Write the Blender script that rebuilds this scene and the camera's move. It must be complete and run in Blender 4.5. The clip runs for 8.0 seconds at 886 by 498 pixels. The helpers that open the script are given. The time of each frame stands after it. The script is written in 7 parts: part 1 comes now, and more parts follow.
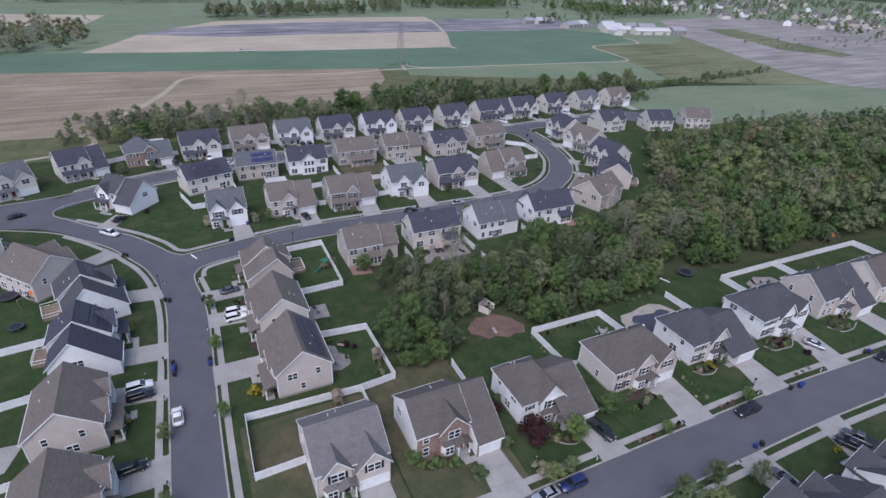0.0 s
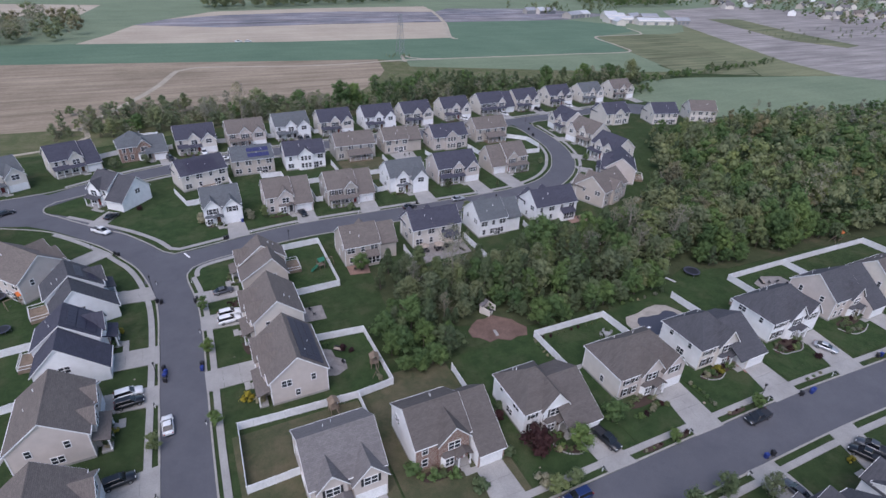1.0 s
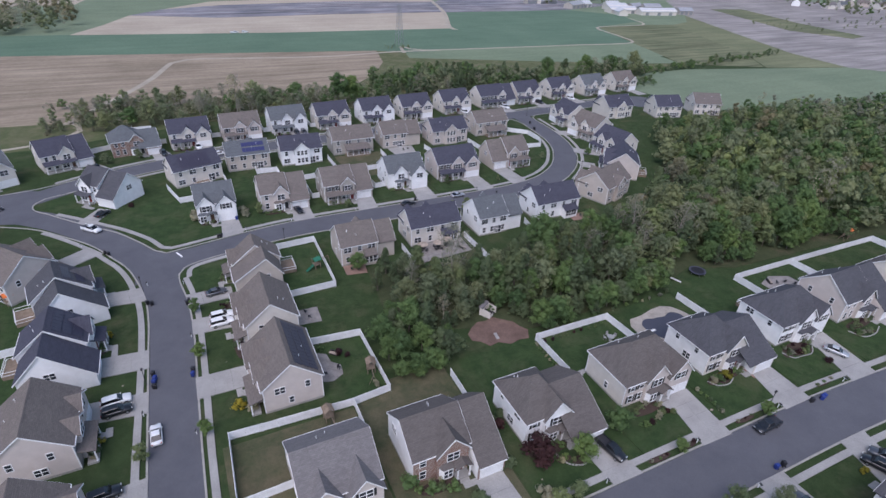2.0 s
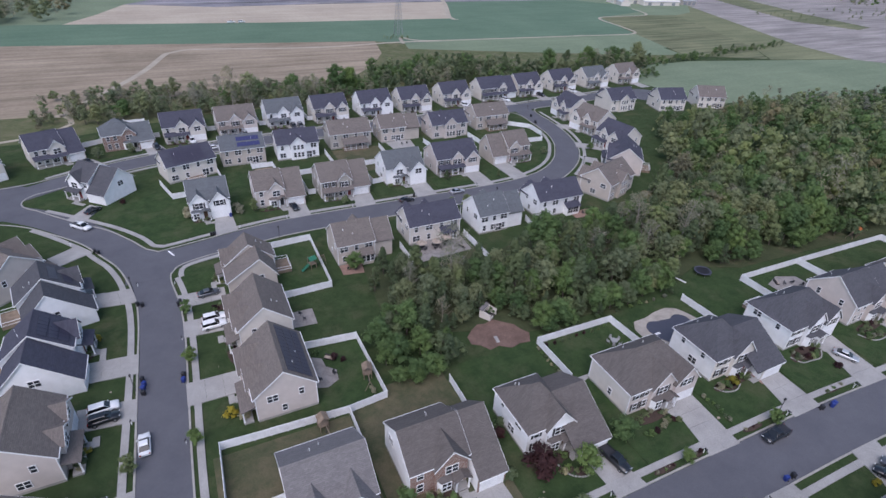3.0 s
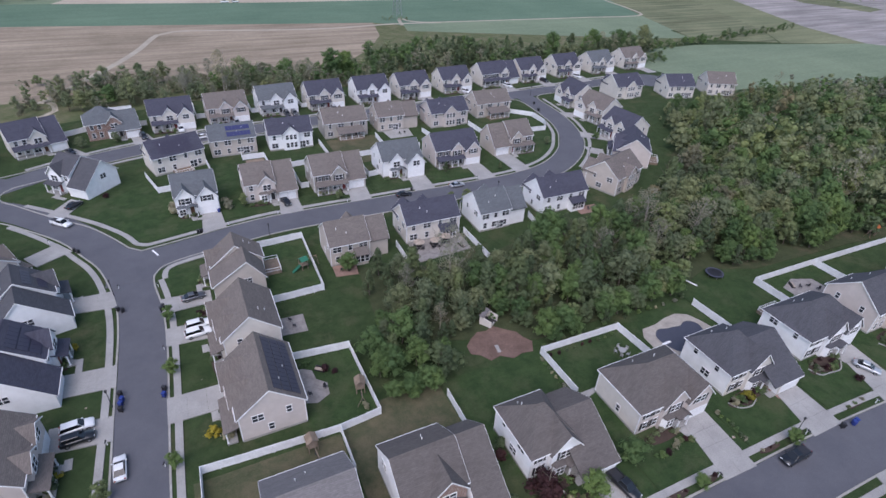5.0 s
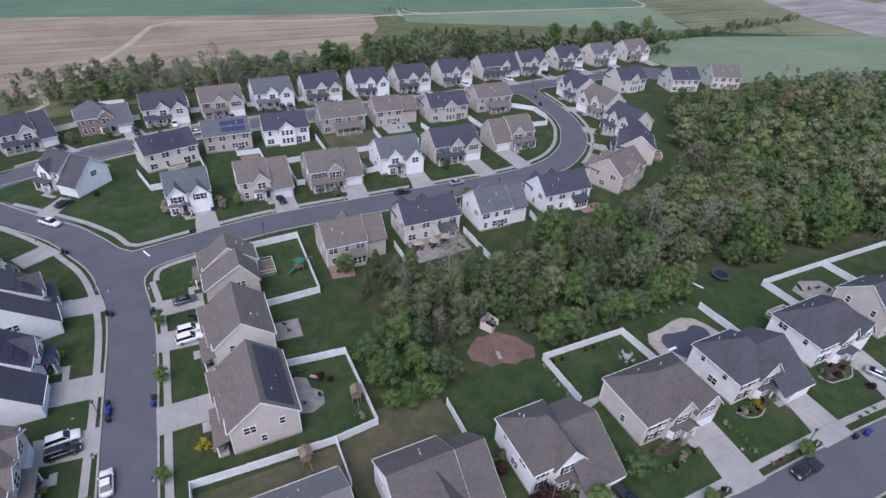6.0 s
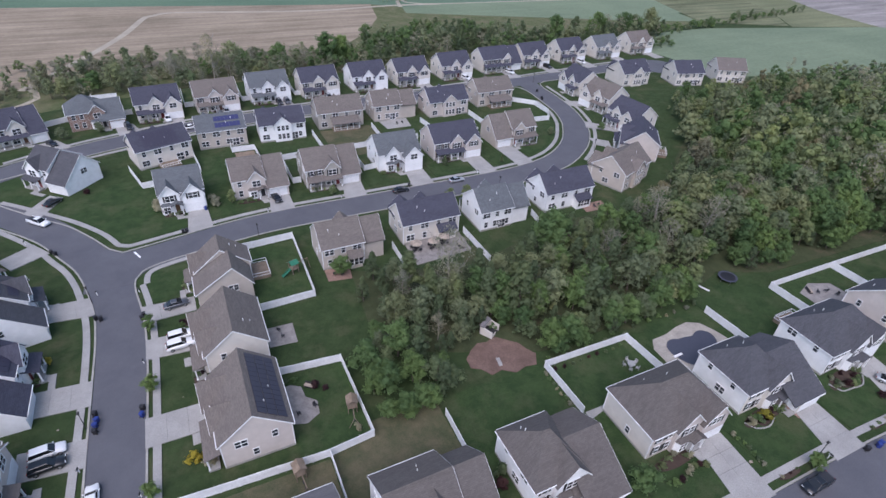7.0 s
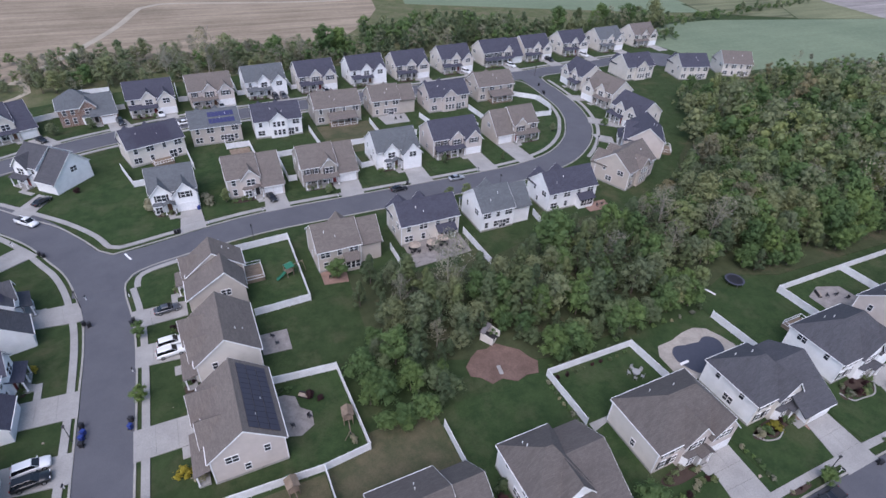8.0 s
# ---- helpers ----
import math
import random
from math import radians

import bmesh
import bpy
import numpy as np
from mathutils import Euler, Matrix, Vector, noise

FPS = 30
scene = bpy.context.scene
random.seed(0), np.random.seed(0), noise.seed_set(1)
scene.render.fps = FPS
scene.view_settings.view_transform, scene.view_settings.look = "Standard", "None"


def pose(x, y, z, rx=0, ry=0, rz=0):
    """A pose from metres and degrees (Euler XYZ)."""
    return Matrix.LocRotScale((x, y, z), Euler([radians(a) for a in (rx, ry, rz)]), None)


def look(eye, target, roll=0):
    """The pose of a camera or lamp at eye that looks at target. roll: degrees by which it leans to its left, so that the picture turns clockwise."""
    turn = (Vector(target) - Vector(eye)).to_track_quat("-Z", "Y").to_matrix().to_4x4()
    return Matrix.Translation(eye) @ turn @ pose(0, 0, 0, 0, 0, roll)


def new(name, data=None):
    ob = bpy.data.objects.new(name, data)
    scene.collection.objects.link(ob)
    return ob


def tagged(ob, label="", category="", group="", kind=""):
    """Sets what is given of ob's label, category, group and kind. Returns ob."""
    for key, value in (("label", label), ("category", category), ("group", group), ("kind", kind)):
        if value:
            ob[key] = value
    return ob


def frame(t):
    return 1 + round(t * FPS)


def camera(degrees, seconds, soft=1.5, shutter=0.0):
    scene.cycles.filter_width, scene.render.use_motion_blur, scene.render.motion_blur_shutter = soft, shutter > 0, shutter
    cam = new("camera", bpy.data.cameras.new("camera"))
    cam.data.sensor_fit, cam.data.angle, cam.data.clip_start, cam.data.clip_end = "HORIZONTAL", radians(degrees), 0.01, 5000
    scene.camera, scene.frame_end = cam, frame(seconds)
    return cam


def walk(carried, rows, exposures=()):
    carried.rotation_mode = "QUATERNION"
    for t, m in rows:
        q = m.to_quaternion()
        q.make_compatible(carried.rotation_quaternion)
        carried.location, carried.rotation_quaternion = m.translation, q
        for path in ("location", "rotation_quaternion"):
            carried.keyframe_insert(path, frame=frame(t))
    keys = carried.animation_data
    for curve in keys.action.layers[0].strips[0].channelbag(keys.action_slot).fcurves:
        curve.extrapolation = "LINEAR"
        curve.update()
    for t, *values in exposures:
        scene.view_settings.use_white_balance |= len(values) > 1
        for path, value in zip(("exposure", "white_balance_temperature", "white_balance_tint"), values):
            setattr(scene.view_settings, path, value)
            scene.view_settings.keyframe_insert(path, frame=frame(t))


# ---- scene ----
cam = camera(79.0, 8.0)
PATH = [
    (0, (3.502, -86.75, 74.713), (4.294, -85.19, 73.744), 2.5),
    (0.5, (4.504, -84.867, 74.581), (5.292, -83.313, 73.598), 2.5),
    (1, (5.491, -82.921, 74.523), (6.276, -81.375, 73.526), 2.5),
    (1.5, (6.529, -81.053, 74.428), (7.311, -79.514, 73.417), 2.5),
    (3, (9.411, -75.581, 74.283), (10.185, -74.067, 73.23), 2.7),
    (3.5, (10.33, -73.785, 74.269), (11.101, -72.28, 73.201), 2.8),
    (4, (11.261, -71.992, 74.288), (12.029, -70.495, 73.206), 2.8),
    (4.5, (12.242, -70.246, 74.281), (13.006, -68.757, 73.186), 2.9),
    (6, (15.018, -64.738, 74.148), (15.774, -63.274, 73.013), 3.1),
    (6.5, (15.98, -62.939, 74.099), (16.732, -61.484, 72.952), 3.2),
    (7, (16.953, -61.114, 74.133), (17.702, -59.668, 72.971), 3.2),
    (7.5, (17.948, -59.293, 74.143), (18.693, -57.856, 72.969), 3.2),
    (8, (18.857, -57.474, 74.103), (19.599, -56.046, 72.915), 3.3),
]
walk(cam, [(t, look(eye, target, roll)) for t, eye, target, roll in PATH], [(0, 0.27), (4, 0.36), (8, 0.5)])

# ---- light ----
world = bpy.data.worlds.new("sky")
scene.world = world
world.use_nodes = True
wn = world.node_tree
sky = wn.nodes.new("ShaderNodeTexSky")
sky.sky_type, sky.sun_disc = "NISHITA", False
sky.sun_elevation, sky.sun_rotation = radians(54), radians(222)
sky.air_density, sky.dust_density, sky.ozone_density = 1.0, 1.5, 2.0
wn.nodes["Background"].inputs["Strength"].default_value = 0.15
wn.links.new(sky.outputs["Color"], wn.nodes["Background"].inputs["Color"])
sun = new("sun", bpy.data.lights.new("sun", "SUN"))
sun.data.energy, sun.data.angle, sun.data.color = 1.85, radians(60), (0.985, 0.9, 1.0)
sun.matrix_world = look((0, 0, 200), (50, 56, 95))

# ---- materials ----
def shader(name, rough=0.9, metal=0.0, spec=0.3):
    m = bpy.data.materials.new(name)
    m.use_nodes = True
    b = m.node_tree.nodes["Principled BSDF"]
    b.inputs["Roughness"].default_value, b.inputs["Metallic"].default_value = rough, metal
    b.inputs["Specular IOR Level"].default_value = spec
    return m, m.node_tree, b


def node(nt, kind, **sockets):
    n = nt.nodes.new(kind)
    for k, v in sockets.items():
        n.inputs[k.replace("_", " ")].default_value = v
    return n


def noise_at(nt, scale, detail=4.0, vec=None, rough=0.6):
    n = node(nt, "ShaderNodeTexNoise", Scale=scale, Detail=detail, Roughness=rough)
    nt.links.new(vec if vec else nt.nodes.new("ShaderNodeTexCoord").outputs["Object"], n.inputs["Vector"])
    return n.outputs["Fac"]


def ramp(nt, fac, stops):
    r = nt.nodes.new("ShaderNodeValToRGB")
    e = r.color_ramp.elements
    while len(e) < len(stops):
        e.new(0.5)
    for el, (p, c) in zip(e, stops):
        el.position, el.color = p, (*c, 1)
    nt.links.new(fac, r.inputs["Fac"])
    return r.outputs["Color"]


def mixed(nt, fac, a, b, blend="MIX"):
    m = nt.nodes.new("ShaderNodeMix")
    m.data_type, m.blend_type = "RGBA", blend
    for v, s in ((fac, m.inputs[0]), (a, m.inputs[6]), (b, m.inputs[7])):
        if isinstance(v, (int, float)):
            s.default_value = v
        elif isinstance(v, tuple):
            s.default_value = (*v, 1)
        else:
            nt.links.new(v, s)
    return m.outputs[2]


def bump(nt, b, height, strength, dist):
    n = node(nt, "ShaderNodeBump", Strength=strength, Distance=dist)
    nt.links.new(height, n.inputs["Height"])
    nt.links.new(n.outputs["Normal"], b.inputs["Normal"])


def scaled(c, k):
    return tuple(min(1.0, v * k) for v in c)


def world_vec(nt):
    return nt.nodes.new("ShaderNodeNewGeometry").outputs["Position"]


def speckled(name, c, big=0.3, small=6.0, amount=0.25, rough=0.9, bumps=0.2, spec=0.3, metal=0.0):
    """Paint, concrete, stone: one colour with broad stains and fine grain."""
    m, nt, b = shader(name, rough, metal, spec)
    pos = world_vec(nt)
    base = ramp(nt, noise_at(nt, big, 5, pos), [(0.3, scaled(c, 1 - amount)), (0.7, scaled(c, 1 + amount))])
    fine = ramp(nt, noise_at(nt, small, 3, pos), [(0.3, (0.85, 0.85, 0.85)), (0.7, (1.1, 1.1, 1.1))])
    nt.links.new(mixed(nt, 1.0, base, fine, "MULTIPLY"), b.inputs["Base Color"])
    if bumps:
        bump(nt, b, noise_at(nt, small, 3, pos), bumps, 0.03)
    return m


def siding(name, c):
    """Horizontal lap boards, 0.15 m high, lightly weathered."""
    m, nt, b = shader(name, 0.7, 0, 0.3)
    pos = nt.nodes.new("ShaderNodeTexCoord").outputs["Object"]
    sep = nt.nodes.new("ShaderNodeSeparateXYZ")
    nt.links.new(pos, sep.inputs[0])
    saw = nt.nodes.new("ShaderNodeMath")
    saw.operation = "PINGPONG"
    saw.inputs[1].default_value = 0.15
    nt.links.new(sep.outputs["Z"], saw.inputs[0])
    stain = ramp(nt, noise_at(nt, 0.6, 5, pos), [(0.3, scaled(c, 0.9)), (0.7, scaled(c, 1.04))])
    nt.links.new(stain, b.inputs["Base Color"])
    bump(nt, b, saw.outputs[0], 0.5, 0.1)
    return m


def shingle(name, c):
    """Asphalt shingles: rows of tabs with mixed shades and streaks."""
    m, nt, b = shader(name, 0.95, 0, 0.2)
    pos = nt.nodes.new("ShaderNodeTexCoord").outputs["Object"]
    br = node(nt, "ShaderNodeTexBrick", Scale=1.0, Mortar_Size=0.012, Brick_Width=0.55, Row_Height=0.2)
    br.inputs["Color1"].default_value = (*scaled(c, 0.9), 1)
    br.inputs["Color2"].default_value = (*scaled(c, 1.1), 1)
    br.inputs["Mortar"].default_value = (*scaled(c, 0.7), 1)
    nt.links.new(pos, br.inputs["Vector"])
    sep = nt.nodes.new("ShaderNodeMapping")
    sep.inputs["Scale"].default_value = (0.25, 0.9, 0.9)
    nt.links.new(pos, sep.inputs["Vector"])
    streak = ramp(nt, noise_at(nt, 0.8, 6, sep.outputs["Vector"]), [(0.3, (0.9, 0.9, 0.9)), (0.7, (1.07, 1.07, 1.06))])
    grain = ramp(nt, noise_at(nt, 5.0, 4, pos), [(0.3, (0.89, 0.89, 0.89)), (0.7, (1.09, 1.09, 1.09))])
    col = mixed(nt, 1.0, mixed(nt, 1.0, br.outputs["Color"], streak, "MULTIPLY"), grain, "MULTIPLY")
    nt.links.new(col, b.inputs["Base Color"])
    bump(nt, b, noise_at(nt, 5.0, 4, pos), 0.3, 0.05)
    return m


def brick_mat(name, c):
    m, nt, b = shader(name, 0.9, 0, 0.2)
    pos = nt.nodes.new("ShaderNodeTexCoord").outputs["Object"]
    rot = nt.nodes.new("ShaderNodeMapping")
    rot.inputs["Rotation"].default_value = (radians(90), 0, 0)
    nt.links.new(pos, rot.inputs["Vector"])
    br = node(nt, "ShaderNodeTexBrick", Scale=1.0, Mortar_Size=0.01, Brick_Width=0.22, Row_Height=0.075)
    br.inputs["Color1"].default_value = (*scaled(c, 0.8), 1)
    br.inputs["Color2"].default_value = (*scaled(c, 1.2), 1)
    br.inputs["Mortar"].default_value = (0.42, 0.38, 0.35, 1)
    nt.links.new(rot.outputs["Vector"], br.inputs["Vector"])
    nt.links.new(br.outputs["Color"], b.inputs["Base Color"])
    bump(nt, b, noise_at(nt, 6, 3, pos), 0.3, 0.02)
    return m


def grass_mat(name, dark, light, dry, dry_at=0.62):
    m, nt, b = shader(name, 1.0, 0, 0.1)
    pos = world_vec(nt)
    tone = ramp(nt, noise_at(nt, 0.35, 8, pos, 0.7), [(0.32, dark), (0.68, light)])
    blades = ramp(nt, noise_at(nt, 7, 5, pos, 0.75), [(0.3, (0.7, 0.72, 0.7)), (0.7, (1.25, 1.22, 1.2))])
    patch = ramp(nt, noise_at(nt, 0.12, 7, pos, 0.7), [(dry_at - 0.12, (0, 0, 0)), (dry_at + 0.08, (1, 1, 1))])
    col = mixed(nt, 1.0, mixed(nt, patch, tone, dry), blades, "MULTIPLY")
    nt.links.new(col, b.inputs["Base Color"])
    bump(nt, b, noise_at(nt, 7, 5, pos, 0.75), 0.8, 0.12)
    return m


def field_mat(name, a, c, furrow=0.0, angle=0.0, width=2.0, tone=0.02):
    """Farm land: broad tone patches and drawn-out furrows."""
    m, nt, b = shader(name, 1.0, 0, 0.1)
    pos = world_vec(nt)
    big = ramp(nt, noise_at(nt, tone, 7, pos, 0.65), [(0.35, a), (0.65, c)])
    mp = nt.nodes.new("ShaderNodeMapping")
    mp.inputs["Rotation"].default_value = (0, 0, radians(-angle))
    mp.inputs["Scale"].default_value = (0.012, 1 / width, 1)
    nt.links.new(pos, mp.inputs["Vector"])
    rows = ramp(nt, noise_at(nt, 1.0, 5, mp.outputs["Vector"], 0.7), [(0.35, (1 - furrow,) * 3), (0.65, (1 + furrow,) * 3)])
    fine = ramp(nt, noise_at(nt, 0.5, 6, pos, 0.7), [(0.3, (0.88,) * 3), (0.7, (1.12,) * 3)])
    nt.links.new(mixed(nt, 1.0, mixed(nt, 1.0, big, rows, "MULTIPLY"), fine, "MULTIPLY"), b.inputs["Base Color"])
    return m


def leaf_mat(name, a, c):
    """Leaves: a shade for every clump, another for every tree."""
    m, nt, b = shader(name, 0.75, 0, 0.25)
    geo = nt.nodes.new("ShaderNodeNewGeometry")
    info = nt.nodes.new("ShaderNodeObjectInfo")
    mid = tuple((p + q) / 2 for p, q in zip(a, c))
    leaf = ramp(nt, geo.outputs["Random Per Island"], [(0.0, tuple((p + q) / 2 for p, q in zip(a, mid))), (1.0, tuple((p + q) / 2 for p, q in zip(c, mid)))])
    stand = ramp(nt, noise_at(nt, 0.11, 2, geo.outputs["Position"], 0.5), [(0.3, (0.74, 0.78, 0.8)), (0.5, (1, 1, 1)), (0.7, (1.3, 1.24, 1.12))])
    col = mixed(nt, 1.0, leaf, stand, "MULTIPLY")
    tree = ramp(nt, info.outputs["Random"], [(0.0, (0.78, 0.82, 0.84)), (0.5, (1, 1, 1)), (1.0, (1.2, 1.13, 1.0))])
    both = mixed(nt, 1.0, col, tree, "MULTIPLY")
    nt.links.new(both, b.inputs["Base Color"])
    thin = nt.nodes.new("ShaderNodeBsdfTranslucent")
    nt.links.new(both, thin.inputs["Color"])
    mix = nt.nodes.new("ShaderNodeMixShader")
    mix.inputs[0].default_value = 0.38
    nt.links.new(b.outputs[0], mix.inputs[1])
    nt.links.new(thin.outputs[0], mix.inputs[2])
    nt.links.new(mix.outputs[0], nt.nodes["Material Output"].inputs["Surface"])
    return m


def plain(name, c, rough=0.6, metal=0.0, spec=0.4):
    m, nt, b = shader(name, rough, metal, spec)
    pos = nt.nodes.new("ShaderNodeTexCoord").outputs["Object"]
    nt.links.new(ramp(nt, noise_at(nt, 3, 4, pos), [(0.3, scaled(c, 0.9)), (0.7, scaled(c, 1.08))]), b.inputs["Base Color"])
    return m


WHITE = siding("white_siding", (0.83, 0.83, 0.85))
CREAM = siding("cream_siding", (0.64, 0.6, 0.56))
BEIGE = siding("beige_siding", (0.5, 0.445, 0.405))
TAN = siding("tan_siding", (0.43, 0.37, 0.32))
PINK = siding("rosy_beige_siding", (0.56, 0.5, 0.475))
GREIGE = siding("grey_beige_siding", (0.42, 0.39, 0.36))
BRICK = brick_mat("red_brick", (0.205, 0.112, 0.09))
STONE = speckled("tan_stone_veneer", (0.36, 0.3, 0.25), 1.2, 9, 0.3)
NAVY = shingle("dark_slate_shingles", (0.068, 0.069, 0.095))
BROWN = shingle("brown_shingles", (0.162, 0.142, 0.134))
GREY = shingle("weathered_grey_shingles", (0.175, 0.165, 0.17))
SLATE = shingle("blue_grey_shingles", (0.12, 0.13, 0.145))
CHARCOAL = shingle("charcoal_shingles", (0.082, 0.083, 0.096))
UMBER = shingle("dark_brown_shingles", (0.122, 0.109, 0.106))
TRIM = speckled("white_trim", (0.8, 0.8, 0.82), 0.8, 6, 0.05, 0.5, 0)
VINYL = speckled("white_vinyl", (0.74, 0.75, 0.78), 0.5, 5, 0.1, 0.45, 0)
CONCRETE = speckled("pale_concrete", (0.325, 0.318, 0.31), 0.25, 5, 0.14, 0.95, 0.3)
KERB = speckled("kerb_concrete", (0.33, 0.32, 0.3), 0.6, 5, 0.15, 0.95, 0.3)
POOLDECK = speckled("sandy_pool_deck", (0.35, 0.32, 0.285), 0.4, 4, 0.2, 0.95, 0.3)
PAVER = speckled("grey_pavers", (0.26, 0.24, 0.23), 0.8, 3.5, 0.2, 0.95, 0.4)
REDPAVER = speckled("red_brown_pavers", (0.26, 0.17, 0.14), 0.8, 3.5, 0.2, 0.95, 0.4)
WOOD = speckled("weathered_timber", (0.22, 0.17, 0.13), 1.0, 8, 0.25, 0.9, 0.3)
CEDAR = speckled("red_cedar", (0.36, 0.13, 0.06), 1.0, 8, 0.2, 0.8, 0.3)
BARK = speckled("bark", (0.12, 0.1, 0.085), 2.0, 12, 0.3, 1.0, 0.5)
PALEBARK = speckled("pale_bark", (0.3, 0.27, 0.24), 2.0, 12, 0.2, 1.0, 0.5)
BLACKISH = plain("dark_painted_steel", (0.03, 0.03, 0.035), 0.5)
SHUTTER = plain("black_shutter_paint", (0.02, 0.022, 0.026), 0.6)
STEEL = plain("galvanised_steel", (0.3, 0.31, 0.33), 0.5, 0.6)
BINBLUE = plain("blue_plastic", (0.02, 0.04, 0.2), 0.5)
BINBLACK = plain("black_plastic", (0.02, 0.02, 0.025), 0.5)
ORANGE = plain("orange_plastic", (0.6, 0.16, 0.04), 0.6)
GLASS, _nt, _b = shader("window_glass", 0.08, 0.0, 0.6)
_b.inputs["Base Color"].default_value = (0.03, 0.035, 0.045, 1)
SOLAR, _nt, _b = shader("solar_glass", 0.42, 0.0, 0.3)
_b.inputs["Base Color"].default_value = (0.045, 0.043, 0.066, 1)
SOLARBLUE, _nt, _b = shader("blue_solar_glass", 0.4, 0.0, 0.3)
_b.inputs["Base Color"].default_value = (0.03, 0.036, 0.115, 1)
COVER = plain("navy_pool_cover", (0.055, 0.06, 0.085), 0.7)
ASPHALT, _nt, _b = shader("asphalt", 0.9, 0, 0.3)
_p = world_vec(_nt)
_c = ramp(_nt, noise_at(_nt, 0.12, 7, _p, 0.7), [(0.3, (0.089, 0.091, 0.107)), (0.7, (0.118, 0.12, 0.137))])
_g = ramp(_nt, noise_at(_nt, 9, 4, _p), [(0.3, (0.88,) * 3), (0.7, (1.1,) * 3)])
_nt.links.new(mixed(_nt, 1.0, _c, _g, "MULTIPLY"), _b.inputs["Base Color"])
bump(_nt, _b, noise_at(_nt, 9, 4, _p), 0.3, 0.02)
LAWN = grass_mat("mown_lawn", (0.029, 0.05, 0.021), (0.05, 0.075, 0.033), (0.085, 0.088, 0.05), 0.63)
LUSH = grass_mat("lush_lawn", (0.027, 0.05, 0.021), (0.048, 0.078, 0.032), (0.075, 0.088, 0.046), 0.62)
DRY = grass_mat("thin_lawn", (0.056, 0.068, 0.038), (0.085, 0.092, 0.053), (0.125, 0.112, 0.074), 0.54)
MEADOW = grass_mat("rough_grass", (0.075, 0.095, 0.045), (0.112, 0.13, 0.066), (0.155, 0.145, 0.09), 0.55)
LITTER = grass_mat("leaf_litter", (0.042, 0.054, 0.028), (0.068, 0.08, 0.042), (0.1, 0.088, 0.06), 0.64)
MULCH = speckled("brown_mulch", (0.06, 0.042, 0.035), 0.8, 8, 0.3, 1.0, 0.6)
DIRT = speckled("bare_reddish_soil", (0.155, 0.103, 0.086), 0.25, 4, 0.3, 1.0, 0.5)
PLOUGHED = field_mat("ploughed_field", (0.22, 0.18, 0.135), (0.31, 0.255, 0.195), 0.22, -8, 5.0)
FALLOW = field_mat("pale_fallow_field", (0.36, 0.31, 0.25), (0.43, 0.375, 0.305), 0.08, 0, 6.0)
PLASTIC = field_mat("striped_mulch_field", (0.15, 0.155, 0.18), (0.26, 0.24, 0.25), 0.5, -3, 9.0)
# both crop greens are raised a little, taking distance haze into the base colour
WHEAT = field_mat("green_wheat", (0.098, 0.155, 0.108), (0.125, 0.187, 0.13), 0.06, 0, 8.0)
WHEAT2 = field_mat("pale_green_crop", (0.148, 0.19, 0.128), (0.182, 0.228, 0.152), 0.05, 0, 8.0)
ORCHARD = field_mat("weedy_rows", (0.12, 0.135, 0.08), (0.175, 0.18, 0.11), 0.35, -25, 4.0)
GREYFIELD = field_mat("grey_stubble_field", (0.22, 0.205, 0.2), (0.3, 0.275, 0.265), 0.25, -20, 7.0)
OLIVE = field_mat("rough_olive_grass", (0.135, 0.15, 0.088), (0.185, 0.195, 0.118), 0.12, -62, 6.0)
TRACK = speckled("dusty_track", (0.36, 0.32, 0.26), 0.1, 2, 0.15, 1.0, 0)
LEAF_A = leaf_mat("fresh_green_leaves", (0.1, 0.165, 0.062), (0.15, 0.225, 0.09))
LEAF_B = leaf_mat("yellow_green_leaves", (0.148, 0.195, 0.096), (0.208, 0.258, 0.132))
LEAF_C = leaf_mat("dark_green_leaves", (0.0936, 0.1296, 0.0696), (0.1416, 0.1824, 0.096))
LEAF_D = leaf_mat("budding_brown_green_twigs", (0.165, 0.1958, 0.11), (0.2365, 0.2728, 0.1595))
LEAF_E = leaf_mat("grey_green_buds", (0.22, 0.222, 0.165), (0.31, 0.305, 0.23))
LEAF_R = leaf_mat("dark_purple_leaves", (0.03, 0.015, 0.018), (0.07, 0.032, 0.036))
LEAF_F = leaf_mat("rusty_flowering_twigs", (0.19, 0.182, 0.118), (0.25, 0.236, 0.158))
GOLD = leaf_mat("golden_shrub_leaves", (0.22, 0.2, 0.03), (0.35, 0.3, 0.05))

